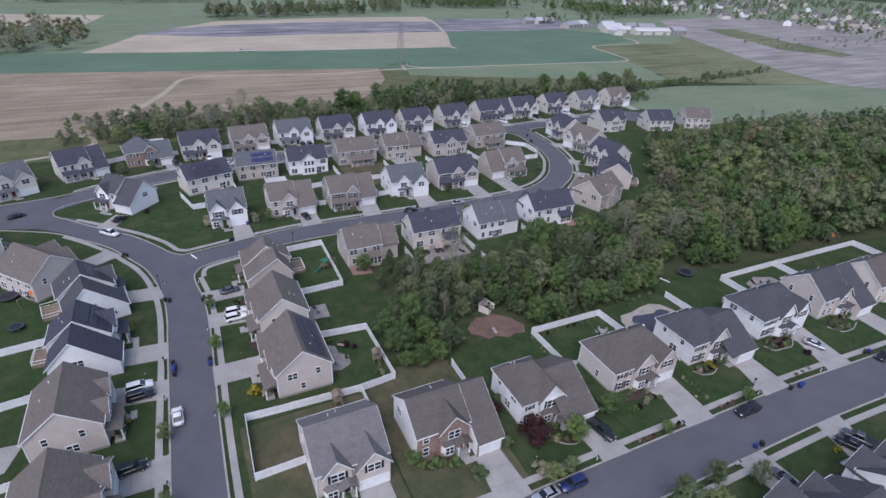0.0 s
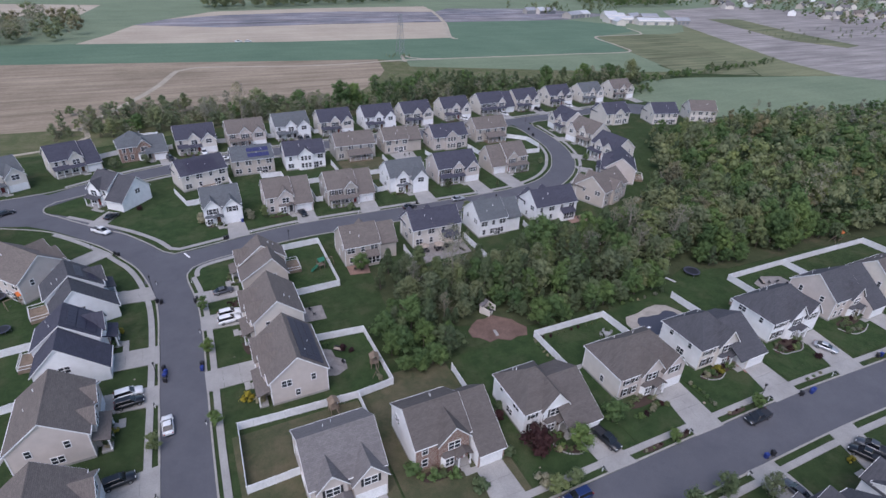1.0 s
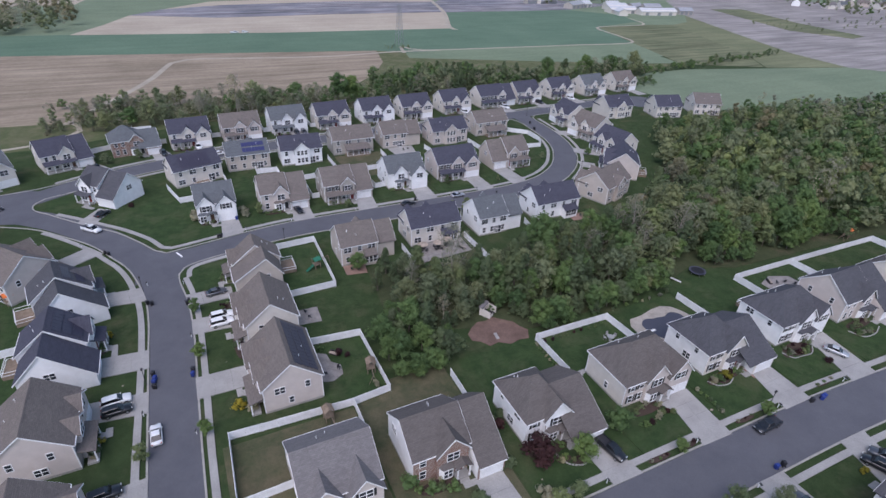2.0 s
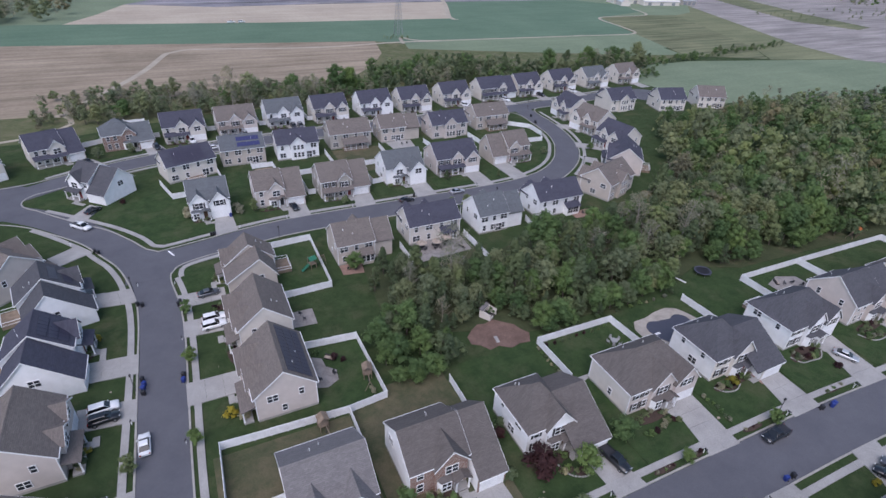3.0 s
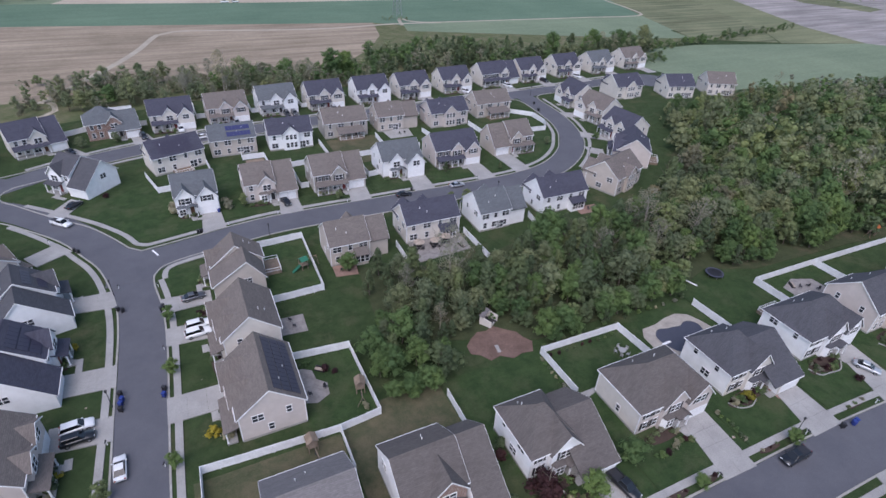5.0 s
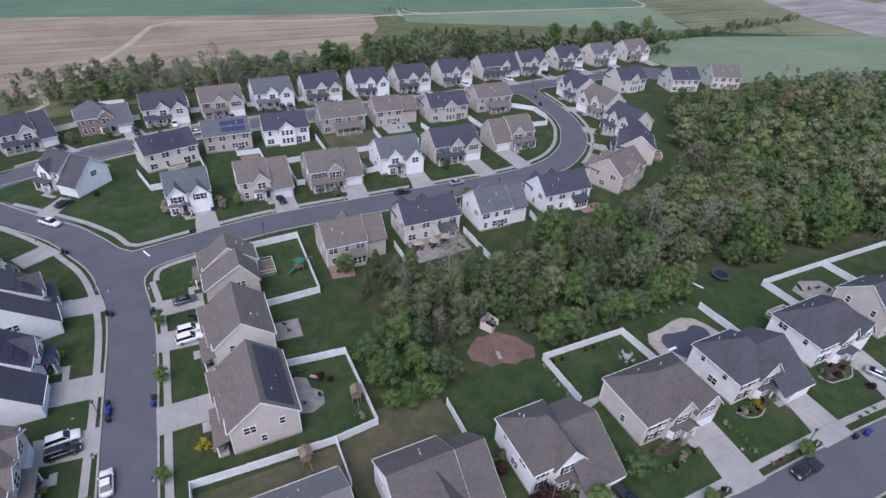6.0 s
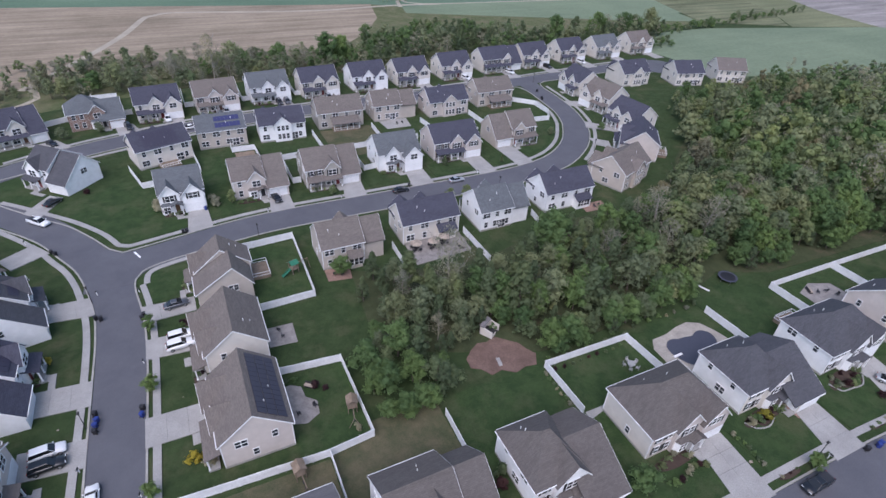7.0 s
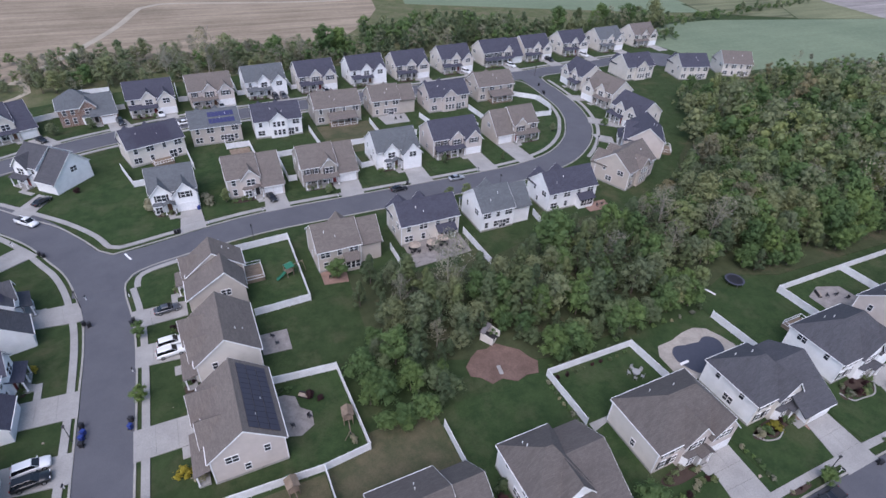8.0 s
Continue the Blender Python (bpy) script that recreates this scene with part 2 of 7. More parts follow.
# ---- mesh helpers ----
class Geo:
    """Collects points and faces for one mesh."""

    def __init__(self):
        self.v, self.f = [], []

    def add(self, pts, faces):
        n = len(self.v)
        self.v += [tuple(p) for p in pts]
        self.f += [tuple(n + i for i in f) for f in faces]
        return self

    def box(self, x0, y0, z0, x1, y1, z1):
        p = [(x, y, z) for z in (z0, z1) for y in (y0, y1) for x in (x0, x1)]
        return self.add(p, [(0, 2, 3, 1), (4, 5, 7, 6), (0, 1, 5, 4), (2, 6, 7, 3), (0, 4, 6, 2), (1, 3, 7, 5)])

    def slab(self, prof, a0, a1, th, axis="x", cx=0.0):
        """A bent sheet of thickness th: a profile of (across, z), run along an axis."""
        put = (lambda a, p, z: (a, p, z)) if axis == "x" else (lambda a, p, z: (cx + p, a, z))
        for (p, z), (q, w) in zip(prof, prof[1:]):
            self.add([put(a, s, t) for a in (a0, a1) for s, t in ((p, z), (q, w), (q, w - th), (p, z - th))],
                     [(0, 1, 5, 4), (3, 7, 6, 2), (0, 4, 7, 3), (1, 2, 6, 5), (0, 3, 2, 1), (4, 5, 6, 7)])
        return self

    def prism(self, outline, a0, a1, axis="x", cx=0.0):
        """A convex outline of (across, z), run along an axis."""
        put = (lambda a, p, z: (a, p, z)) if axis == "x" else (lambda a, p, z: (cx + p, a, z))
        n = len(outline)
        return self.add([put(a, s, t) for a in (a0, a1) for s, t in outline],
                        [tuple(range(n))[::-1], tuple(range(n, 2 * n))] + [(i, (i + 1) % n, n + (i + 1) % n, n + i) for i in range(n)])

    def tube(self, path, r0, r1, n=6):
        """A tapered tube along points."""
        rings = []
        for k, p in enumerate(path):
            q = Vector(path[min(k + 1, len(path) - 1)]) - Vector(path[max(k - 1, 0)])
            q = q.normalized() if q.length > 0 else Vector((0, 0, 1))
            u = q.orthogonal().normalized()
            w = q.cross(u)
            r = r0 + (r1 - r0) * k / (len(path) - 1)
            rings += [Vector(p) + r * (math.cos(a) * u + math.sin(a) * w) for a in (2 * math.pi * i / n for i in range(n))]
        m = len(path)
        faces = [(k * n + i, k * n + (i + 1) % n, (k + 1) * n + (i + 1) % n, (k + 1) * n + i) for k in range(m - 1) for i in range(n)]
        return self.add(rings, faces + [tuple(range(n))[::-1], tuple(range((m - 1) * n, m * n))])

    def disc(self, x, y, z0, z1, r, n=16):
        p = [(x + r * math.cos(2 * math.pi * i / n), y + r * math.sin(2 * math.pi * i / n)) for i in range(n)]
        return self.add([(a, b, z) for z in (z0, z1) for a, b in p],
                        [tuple(range(n))[::-1], tuple(range(n, 2 * n))] + [(i, (i + 1) % n, n + (i + 1) % n, n + i) for i in range(n)])

    def sheet(self, outline, z, depth=0.3):
        """A flat outlined slab with its top at z."""
        n = len(outline)
        return self.add([(x, y, z) for x, y in outline] + [(x, y, z - depth) for x, y in outline],
                        [tuple(range(n))] + [(i, n + i, n + (i + 1) % n, (i + 1) % n) for i in range(n)])

    def mesh(self, name, mat, smooth=False):
        me = bpy.data.meshes.new(name)
        me.from_pydata(self.v, [], self.f)
        me.materials.append(mat)
        bm = bmesh.new()
        bm.from_mesh(me)
        bmesh.ops.recalc_face_normals(bm, faces=bm.faces)
        bm.to_mesh(me)
        bm.free()
        if smooth:
            me.shade_smooth()
        return me


def part(name, g, mat, parent, label="", m=None, smooth=False):
    """One mesh object under a thing or a part. g: a Geo, or a mesh to share."""
    ob = new(name, g.mesh(name, mat, smooth) if isinstance(g, Geo) else g)
    ob.parent = parent
    if m is not None:
        ob.matrix_basis = m
    return tagged(ob, label)


def thing(name, label, category, m=None, group="", kind=""):
    ob = tagged(new(name), label, category, group, kind)
    if m is not None:
        ob.matrix_basis = m
    return ob


def solid(name, g, mat, label, category, group="", kind="", m=None, smooth=False):
    ob = tagged(new(name, g.mesh(name, mat, smooth)), label, category, group, kind)
    if m is not None:
        ob.matrix_basis = m
    return ob


SHARED = {}


def shared(key, make, mat, smooth=False):
    if (key, mat.name) not in SHARED:
        SHARED[key, mat.name] = make().mesh(key[0], mat, smooth)
    return SHARED[key, mat.name]


def spline(pts, step=3.0):
    """A smooth line through points, as points about step apart."""
    out = []
    p = [pts[0]] + list(pts) + [pts[-1]]
    for a, b, c, d in zip(p, p[1:], p[2:], p[3:]):
        n = max(1, int(math.dist(b, c) / step))
        for k in range(n):
            t = k / n
            out.append(tuple(0.5 * (2 * q + (r - o) * t + (2 * o - 5 * q + 4 * r - s) * t * t + (3 * q - o - 3 * r + s) * t ** 3) for o, q, r, s in zip(a, b, c, d)))
    return out + [tuple(pts[-1])]


def offset(line, k):
    """The line moved k metres to its left."""
    out = []
    for i, p in enumerate(line):
        a, b = line[max(i - 1, 0)], line[min(i + 1, len(line) - 1)]
        dx, dy = b[0] - a[0], b[1] - a[1]
        n = math.hypot(dx, dy) or 1
        out.append((p[0] - k * dy / n, p[1] + k * dx / n))
    return out


def strip(g, line, k0, k1, z, depth=0.2):
    """A ribbon between two offsets of a line."""
    a, b = offset(line, k0), offset(line, k1)
    n = len(line)
    top = [(x, y, z) for x, y in a] + [(x, y, z) for x, y in b]
    low = [(x, y, z - depth) for x, y, _ in top]
    faces = []
    for i in range(n - 1):
        faces += [(i, i + 1, n + i + 1, n + i), (i, 2 * n + i, 2 * n + i + 1, i + 1), (n + i, n + i + 1, 3 * n + i + 1, 3 * n + i)]
    return g.add(top + low, faces)

# ---- ground, fields, streets ----
g = Geo()
cuts = [-4000, -1200, -500, -200, 0, 200, 500, 1200, 4000]
g.add([(x, y, 0) for y in cuts for x in cuts], [(j * 9 + i, j * 9 + i + 1, j * 9 + i + 10, j * 9 + i + 9) for j in range(8) for i in range(8)])
solid("ground", g, LAWN, "flat grassy ground of a suburb and farmland", "ground", kind="structure")


def patch(name, outline, mat, label, z, category="ground", round_=False):
    pts = spline(list(outline) + [outline[0]], 2.0)[:-1] if round_ else outline
    ob = solid(name, Geo().sheet(pts, z, z + 0.05), mat, label, category, kind="structure")
    return ob


patch("far_meadow", [(-1500, 330), (140, 292), (345, 215), (430, 196), (492, 130), (900, -20), (1700, -100), (1700, 1700), (-1500, 1700)], WHEAT2, "far green meadows between the fields", 0.03)
patch("rough_grass", [(-400, 148), (-40, 150), (20, 165), (240, 165), (330, 200), (330, 235), (130, 300), (-400, 360)], MEADOW, "rough unmown grass behind the back gardens", 0.02)
patch("field", [(-300, 362), (-89, 328.5), (-39, 320), (9, 312), (65, 302), (137, 290), (129, 255), (113, 226), (99, 210), (60, 192), (-14, 196), (-33, 180), (-65, 183), (-300, 168)], PLOUGHED, "ploughed brown field with faint furrows", 0.05)
patch("field", [(-330, 425), (-50, 394), (90, 376), (233, 365), (271, 459), (426, 455), (460, 408), (447, 367), (375, 343), (350, 270), (294, 273), (184, 281), (154, 278), (137, 290), (-90, 329), (-330, 366)], WHEAT, "flat field of young green wheat", 0.06)
patch("field", [(154, 278), (184, 281), (294, 273), (350, 270), (333, 232), (326, 197), (291, 206), (210, 238), (150, 262)], WHEAT2, "paler green crop beside the wheat", 0.062)
patch("field", [(-53, 394), (5, 386), (86, 375), (233, 366), (272, 462), (158, 464), (53, 459), (-17, 484), (-34, 435)], FALLOW, "pale bare fallow field", 0.08)
patch("field", [(-17, 484), (53, 459), (158, 464), (272, 462), (300, 545), (188, 560), (123, 552), (63, 543), (9, 518)], PLASTIC, "field striped with dark mulch beds", 0.084)
patch("field", [(9, 518), (63, 543), (123, 552), (188, 560), (300, 545), (310, 600), (170, 594), (55, 572)], FALLOW, "pale bare fallow strip", 0.082)
patch("field", [(271, 460), (426, 456), (520, 490), (450, 560), (330, 575), (300, 545)], PLASTIC, "field striped with dark mulch beds", 0.09)
patch("field", [(376, 343), (435, 346), (468, 340), (404, 203), (378, 170), (326, 194), (350, 270)], ORCHARD, "weedy field with planted rows", 0.08)
patch("field", [(468, 340), (500, 352), (542, 394), (451, 202), (442, 151), (378, 168), (404, 203)], OLIVE, "rough olive grass strip between the fields", 0.086)
patch("field", [(542, 395), (451, 202), (442, 151), (470, 118), (840, 0), (1080, 300), (820, 560), (640, 520)], GREYFIELD, "grey stubble field with long streaks", 0.09)
patch("field", [(238, 160), (275, 180), (314, 181), (403, 160), (442, 151), (468, 118), (640, 50), (369, 76), (284, 100), (250, 104)], WHEAT2, "pale green crop field beyond the woods", 0.07)
patch("field", [(627, 433), (677, 426), (633, 317), (616, 239), (586, 233), (567, 284)], ORCHARD, "weedy strip across the stubble", 0.12)
patch("field", [(-500, 480), (-120, 470), (-34, 500), (25, 560), (160, 600), (310, 604), (460, 600), (200, 1000), (-500, 1000)], WHEAT2, "far green fields", 0.04)
patch("field", [(-300, 700), (-146, 659), (-50, 642), (-63, 560), (-128, 552), (-300, 560)], FALLOW, "pale bare fallow field", 0.09)


def lane(name, pts, half, mat, z, label, step=6.0):
    return solid(name, strip(Geo(), spline(pts, step), half, -half, z, 0.05), mat, label, "track", kind="structure")


lane("farm_track", [(-36, 178), (-13, 225), (-2, 252), (8, 285), (17, 292), (35, 291), (69, 284), (105, 280), (139, 283), (156, 283), (182, 281)], 1.6, TRACK, 0.1, "dusty farm track between the fields")
lane("farm_track", [(236, 360), (234, 372), (270, 458), (298, 548)], 2.0, TRACK, 0.12, "dusty farm track between the fields")
lane("farm_track", [(153, 278), (160, 300), (170, 284), (240, 277), (294, 273), (349, 270), (362, 300), (375, 343), (435, 347), (452, 385)], 1.2, TRACK, 0.11, "dusty farm track between the fields")
lane("farm_track", [(-80, 150), (-45, 155), (-30, 168), (-34, 180)], 1.0, TRACK, 0.1, "dusty farm track between the fields")

LEFT = spline([(-4.6, -140), (-4.5, -100), (-4.4, -70), (-4.35, -45), (-4.3, -22), (-4.0, -8), (-3.5, 5), (-3.1, 20), (-3.3, 32), (-4.6, 42), (-7.5, 53), (-11.7, 61.2), (-16.6, 69.6), (-24, 79), (-33, 88), (-46, 97), (-70, 108), (-95, 114), (-120, 120)])
MIDDLE = spline([(-6, 50), (4, 53), (11, 54.6), (20, 56.4), (33, 57.8), (60, 57.3), (80, 57), (98, 57), (110, 58.4), (121.5, 61.8), (131.4, 69), (139.3, 78), (143.5, 86), (147, 96), (149, 110), (150, 122), (150.5, 131)])
NORTH = spline([(-50, 97), (-38, 104), (-27, 110.5), (-15, 116), (-4, 119.5), (18, 124.8), (38, 126.3), (72, 128), (102, 128.3), (125, 130), (150, 130.5), (169, 132), (211, 135), (224, 131)])
RIGHT = spline([(-120, -47.5), (-60, -47.6), (-20, -47.7), (0, -47.8), (22, -48.0), (44, -48.3), (80, -48.6), (105, -49), (131, -50.4), (160, -51.9), (200, -54), (260, -57.5), (330, -62)])
for line, half, z in ((LEFT, 4.1, 0.03), (MIDDLE, 4.3, 0.036), (NORTH, 4.5, 0.042), (RIGHT, 4.45, 0.048)):
    solid("road", strip(Geo(), line, half, -half, z, 0.08), ASPHALT, "grey asphalt residential street", "road", kind="structure")
solid("road", Geo().disc(226, 129, -0.05, 0.054, 10.5, 40), ASPHALT, "grey asphalt turning circle", "road", kind="structure")
solid("road", Geo().sheet([(-10, 44), (-1, 44), (0.2, 46.5), (3, 48.6), (9, 51), (9, 58), (0, 56.8), (-3, 56.5), (-6, 59.5), (-10, 62)], 0.056, 0.1), ASPHALT, "grey asphalt at the junction", "road", kind="structure")
solid("road", Geo().sheet([(-60, 95), (-40, 88), (-34, 92), (-37, 98), (-36.5, 103), (-33, 107), (-40, 112), (-60, 108)], 0.058, 0.1), ASPHALT, "grey asphalt at the junction", "road", kind="structure")


def kerb(pts, side, name="kerb"):
    line = spline(pts, 2.0)
    solid(name, strip(Geo(), line, 0.0, side * 0.32, 0.15, 0.2), KERB, "concrete kerb along the street", "kerb", kind="structure")


kerb([(-8.5, -140), (-8.4, -80), (-8.2, -50), (-8.1, -36), (-8.1, -22), (-7.8, -7), (-7.4, 15.7), (-7.2, 28.5), (-8.0, 38.8), (-11.1, 51.3), (-15.1, 59.2), (-20, 67.6), (-27.2, 75.8), (-36, 83.9), (-52, 92)], 1)
kerb([(-0.6, -42), (-0.4, -25), (-0.1, -10), (0.3, 2), (0.9, 20), (0.6, 32), (-0.6, 41), (-0.6, 45.2), (0.8, 47.8), (4.5, 49.6), (12, 51.2), (20, 52.3), (33, 53.5), (62, 53), (80, 52.7), (98, 52.7), (110, 54.2), (122, 57.6), (134, 65.5), (142.6, 75), (147.4, 84.4), (151, 95), (153.3, 109), (154.2, 122), (158, 126.8), (169, 127.6), (211, 130.5)], -1)
kerb([(-33, 92), (-27.1, 85.4), (-19.6, 77.6), (-14.4, 72.5), (-8.5, 64), (-5.6, 59), (-2.9, 56.6), (0.5, 57.2), (9.8, 59), (18, 60.6), (32, 62), (60, 61.6), (80, 61.3), (98, 61.3), (110, 62.6), (120, 66), (129.5, 73), (136.5, 82), (139.7, 87.6), (142.8, 96.6), (144.6, 110), (145.2, 120), (142, 125.4), (125, 125.5), (102, 123.8), (72, 123.5), (38, 121.8), (18, 120.3), (-4, 115), (-15, 111.4), (-27, 106), (-34.5, 103), (-37, 99), (-36, 95), (-33, 92)], 1)
kerb([(-60, 109), (-40, 111), (-29.5, 114.5), (-17, 120.2), (-5, 124), (18, 129.2), (38, 130.8), (72, 132.5), (102, 132.8), (125, 134.5), (150, 135), (169, 136.5), (211, 139.6), (222, 139)], 1)
kerb([(3, -43.6), (22, -43.7), (44, -43.8), (80, -44.1), (105, -44.5), (131, -45.9), (160, -47.4), (200, -49.5), (260, -53.0), (330, -57.5)], 1)
kerb([(-10, -52.3), (15, -52.5), (44, -52.8), (80, -53.1), (105, -53.5), (131, -54.9), (160, -56.4), (200, -58.5), (260, -62.0), (330, -66.5)], -1)


def footway(line, k, label="pale concrete pavement beside the street", w=1.2):
    """Pavement of separate slabs along a line, at an offset."""
    a, b = offset(line, k - w / 2), offset(line, k + w / 2)
    gg = Geo()
    for i in range(len(line) - 1):
        q = [a[i], a[i + 1], b[i + 1], b[i]]
        c = [sum(v[j] for v in q) / 4 for j in (0, 1)]
        q = [(c[0] + (x - c[0]) * 0.985, c[1] + (y - c[1]) * 0.985) for x, y in q]
        gg.sheet(q, 0.165, 0.2)
    solid("pavement", gg, CONCRETE, label, "pavement", kind="structure")


def along(line, f):
    return spline([p for p in line if f(p)][::2], 1.5)


footway(along(LEFT, lambda p: -70 < p[1] < 85), 5.6)
footway(along(LEFT, lambda p: -42 < p[1] < 43), -5.5)
footway(spline([(1.7, 43), (2.0, 46.2), (4.5, 48), (12, 49.6), (20, 50.6)], 1.5), 0)
footway(spline([(-30, 90.5), (-25, 86), (-17, 78.2), (-12, 73), (-6.4, 65.5), (-3.6, 60), (-1.6, 58.9), (9, 60.8), (18, 62.4), (32, 63.8), (60, 63.5), (80, 63.2), (98, 63.2), (109, 64.5), (119, 67.9), (128, 74.6), (134.6, 83), (137.8, 88.4), (140.9, 97.2), (142.4, 108)], 1.5), 0)
footway(along(MIDDLE, lambda p: p[0] > 122 and p[1] < 124), -6.4)
footway(along(NORTH, lambda p: p[0] > -30), 6.4)
footway(along(NORTH, lambda p: -20 < p[0] < 130), -6.3)
footway(along(RIGHT, lambda p: p[0] > 2), 6.6)
footway(along(RIGHT, lambda p: p[0] > 2), -6.6)


def drive(pts, z=0.17, mat=CONCRETE, name="driveway", label="pale concrete driveway"):
    """A slab cut into panes by joints."""
    a, b, c, d = [Vector(p) for p in pts]
    gg = Geo()
    n = max(2, round((a - d).length / 3.2))
    for i in range(n):
        for j in range(2):
            u0, u1, v0, v1 = j / 2 + 0.0015, (j + 1) / 2 - 0.0015, i / n + 0.0015, (i + 1) / n - 0.0015
            at = lambda u, v: tuple((a.lerp(b, u)).lerp(d.lerp(c, u), v))
            gg.sheet([at(u0, v0), at(u1, v0), at(u1, v1), at(u0, v1)], z, 0.2)
    solid(name, gg, mat, label, "driveway", kind="structure")


LOTS = [0]


def lot(x0, y0, x1, y1, mat, label="mown lawn of a house plot"):
    LOTS[0] += 1
    z = 0.06 + 0.004 * (LOTS[0] % 9)
    n = 6
    rnd = random.Random(int(x0 * 7 + y0 * 13))
    e = lambda a, b, t: a + (b - a) * t + rnd.uniform(-0.12, 0.12)
    pts = [(e(x0, x1, i / n), y0) for i in range(n)] + [(x1, e(y0, y1, i / n)) for i in range(n)] + [(e(x1, x0, i / n), y1) for i in range(n)] + [(x0, e(y1, y0, i / n)) for i in range(n)]
    solid("lawn", Geo().sheet(pts, z, z + 0.02), mat, label, "lawn", kind="structure")

# ---- houses ----
def lattice(xs, zs, filled, y0, y1):
    """One connected flat frame: the filled cells of a grid, with thickness."""
    gg = Geo()
    nx, nz = len(xs), len(zs)
    at = lambda i, j, k: (k * nz + j) * nx + i
    faces = []
    cell = lambda i, j: 0 <= i < nx - 1 and 0 <= j < nz - 1 and filled(i, j)
    for i in range(nx - 1):
        for j in range(nz - 1):
            if not filled(i, j):
                continue
            faces += [(at(i, j, 0), at(i + 1, j, 0), at(i + 1, j + 1, 0), at(i, j + 1, 0)), (at(i, j, 1), at(i, j + 1, 1), at(i + 1, j + 1, 1), at(i + 1, j, 1))]
            for di, dj, a, b in ((-1, 0, (i, j), (i, j + 1)), (1, 0, (i + 1, j), (i + 1, j + 1)), (0, -1, (i, j), (i + 1, j)), (0, 1, (i, j + 1), (i + 1, j + 1))):
                if not cell(i + di, j + dj):
                    faces.append((at(*a, 0), at(*b, 0), at(*b, 1), at(*a, 1)))
    return gg.add([(x, y, z) for y in (y0, y1) for z in zs for x in xs], faces)


def window_frame(w, h, two=False):
    t = 0.1
    xs = [-w / 2 - t, -w / 2] + ([-0.06, 0.06] if two else []) + [w / 2, w / 2 + t]
    zs = [-t, 0, h * 0.48, h * 0.54, h, h + t]
    return lattice(xs, zs, lambda i, j: i % 2 == 0 or j % 2 == 0, -0.07, 0.02)


def window(parent, m, w=0.95, h=1.5, two=False, shut=None):
    if two:
        w = w * 2 + 0.12
    wi = part("window", shared(("window", round(w, 2), h, two), lambda: window_frame(w, h, two), TRIM), TRIM, parent, m=m)
    part("pane", shared(("pane", round(w, 2), h), lambda: Geo().box(-w / 2, -0.025, 0, w / 2, 0.0, h), GLASS), GLASS, wi)
    if shut:
        for s in (-1, 1):
            part("shutter", shared(("shutter", h), lambda: Geo().box(-0.2, -0.06, -0.05, 0.2, 0, h + 0.05).box(-0.14, -0.075, 0.1, 0.14, -0.05, h * 0.45).box(-0.14, -0.075, h * 0.55, 0.14, -0.05, h - 0.1), shut), shut, wi, m=pose(s * (w / 2 + 0.33), 0, 0))
    return wi


def garage_door(parent, m, w=4.9, h=2.2, doors=1, rows=4):
    gap = w / doors
    for k in range(doors):
        ww = gap - 0.3 if doors > 1 else w
        gd = part("garage_door", shared(("garage_door", round(ww, 2)), lambda: Geo().box(-ww / 2 - 0.12, -0.06, 0, -ww / 2, 0, h + 0.12).box(ww / 2, -0.06, 0, ww / 2 + 0.12, 0, h + 0.12).box(-ww / 2, -0.06, h, ww / 2, 0, h + 0.12), TRIM), TRIM, parent, m=m @ pose((k - (doors - 1) / 2) * gap, 0, 0))
        for r in range(rows):
            part("panel", shared(("panel", round(ww, 2), rows), lambda: Geo().box(-ww / 2, -0.03, 0, ww / 2, 0.02, h / rows - 0.025), TRIM), TRIM, gd, m=pose(0, 0, r * h / rows))


def front_door(parent, m, mat):
    dr = part("door", shared(("door",), lambda: Geo().box(-0.75, -0.07, 0, -0.5, 0, 2.3).box(0.5, -0.07, 0, 0.75, 0, 2.3).box(-0.75, -0.07, 2.1, 0.75, 0, 2.3), TRIM), TRIM, parent, m=m)
    part("leaf", shared(("leaf",), lambda: Geo().box(-0.5, -0.04, 0, 0.5, 0, 2.1).box(-0.35, -0.055, 0.2, 0.35, -0.03, 0.9).box(-0.35, -0.055, 1.1, 0.35, -0.03, 1.9), mat), mat, dr)


DOORS = [plain("door_black", (0.03, 0.03, 0.035)), plain("door_red", (0.18, 0.03, 0.03)), plain("door_brown", (0.12, 0.06, 0.035))]


def rake(prof, y, axis, cx=0.0):
    """White boards along the sloping edges of a gable, tucked under the roof's edge."""
    return Geo().slab([(p, z - 0.03) for p, z in prof], y - 0.03, y + 0.03, 0.24, axis, cx)


def gable_front(parent, wall, roof, cx, half, y0, y1, eave, peak, over=0.35, sub=None):
    """A wing or bay with a gable over its front at y0; its roof runs back to y1."""
    s = (peak - eave) / half
    prof = [(-half - over, eave - over * s), (0, peak), (half + over, eave - over * s)]
    if wall:
        part("gable_wall", Geo().prism([(-half, 0), (half, 0), (half, eave - 0.15), (0, peak - 0.22), (-half, eave - 0.15)], y0, min(y1, y0 + 4), "y", cx), wall, parent)
    part("gable_roof", Geo().slab(prof, y0 - over, y1, 0.2, "y", cx), roof, parent)
    part("rake_trim", rake(prof, y0 - over - 0.02, "y", cx), TRIM, parent, "white painted rake boards")


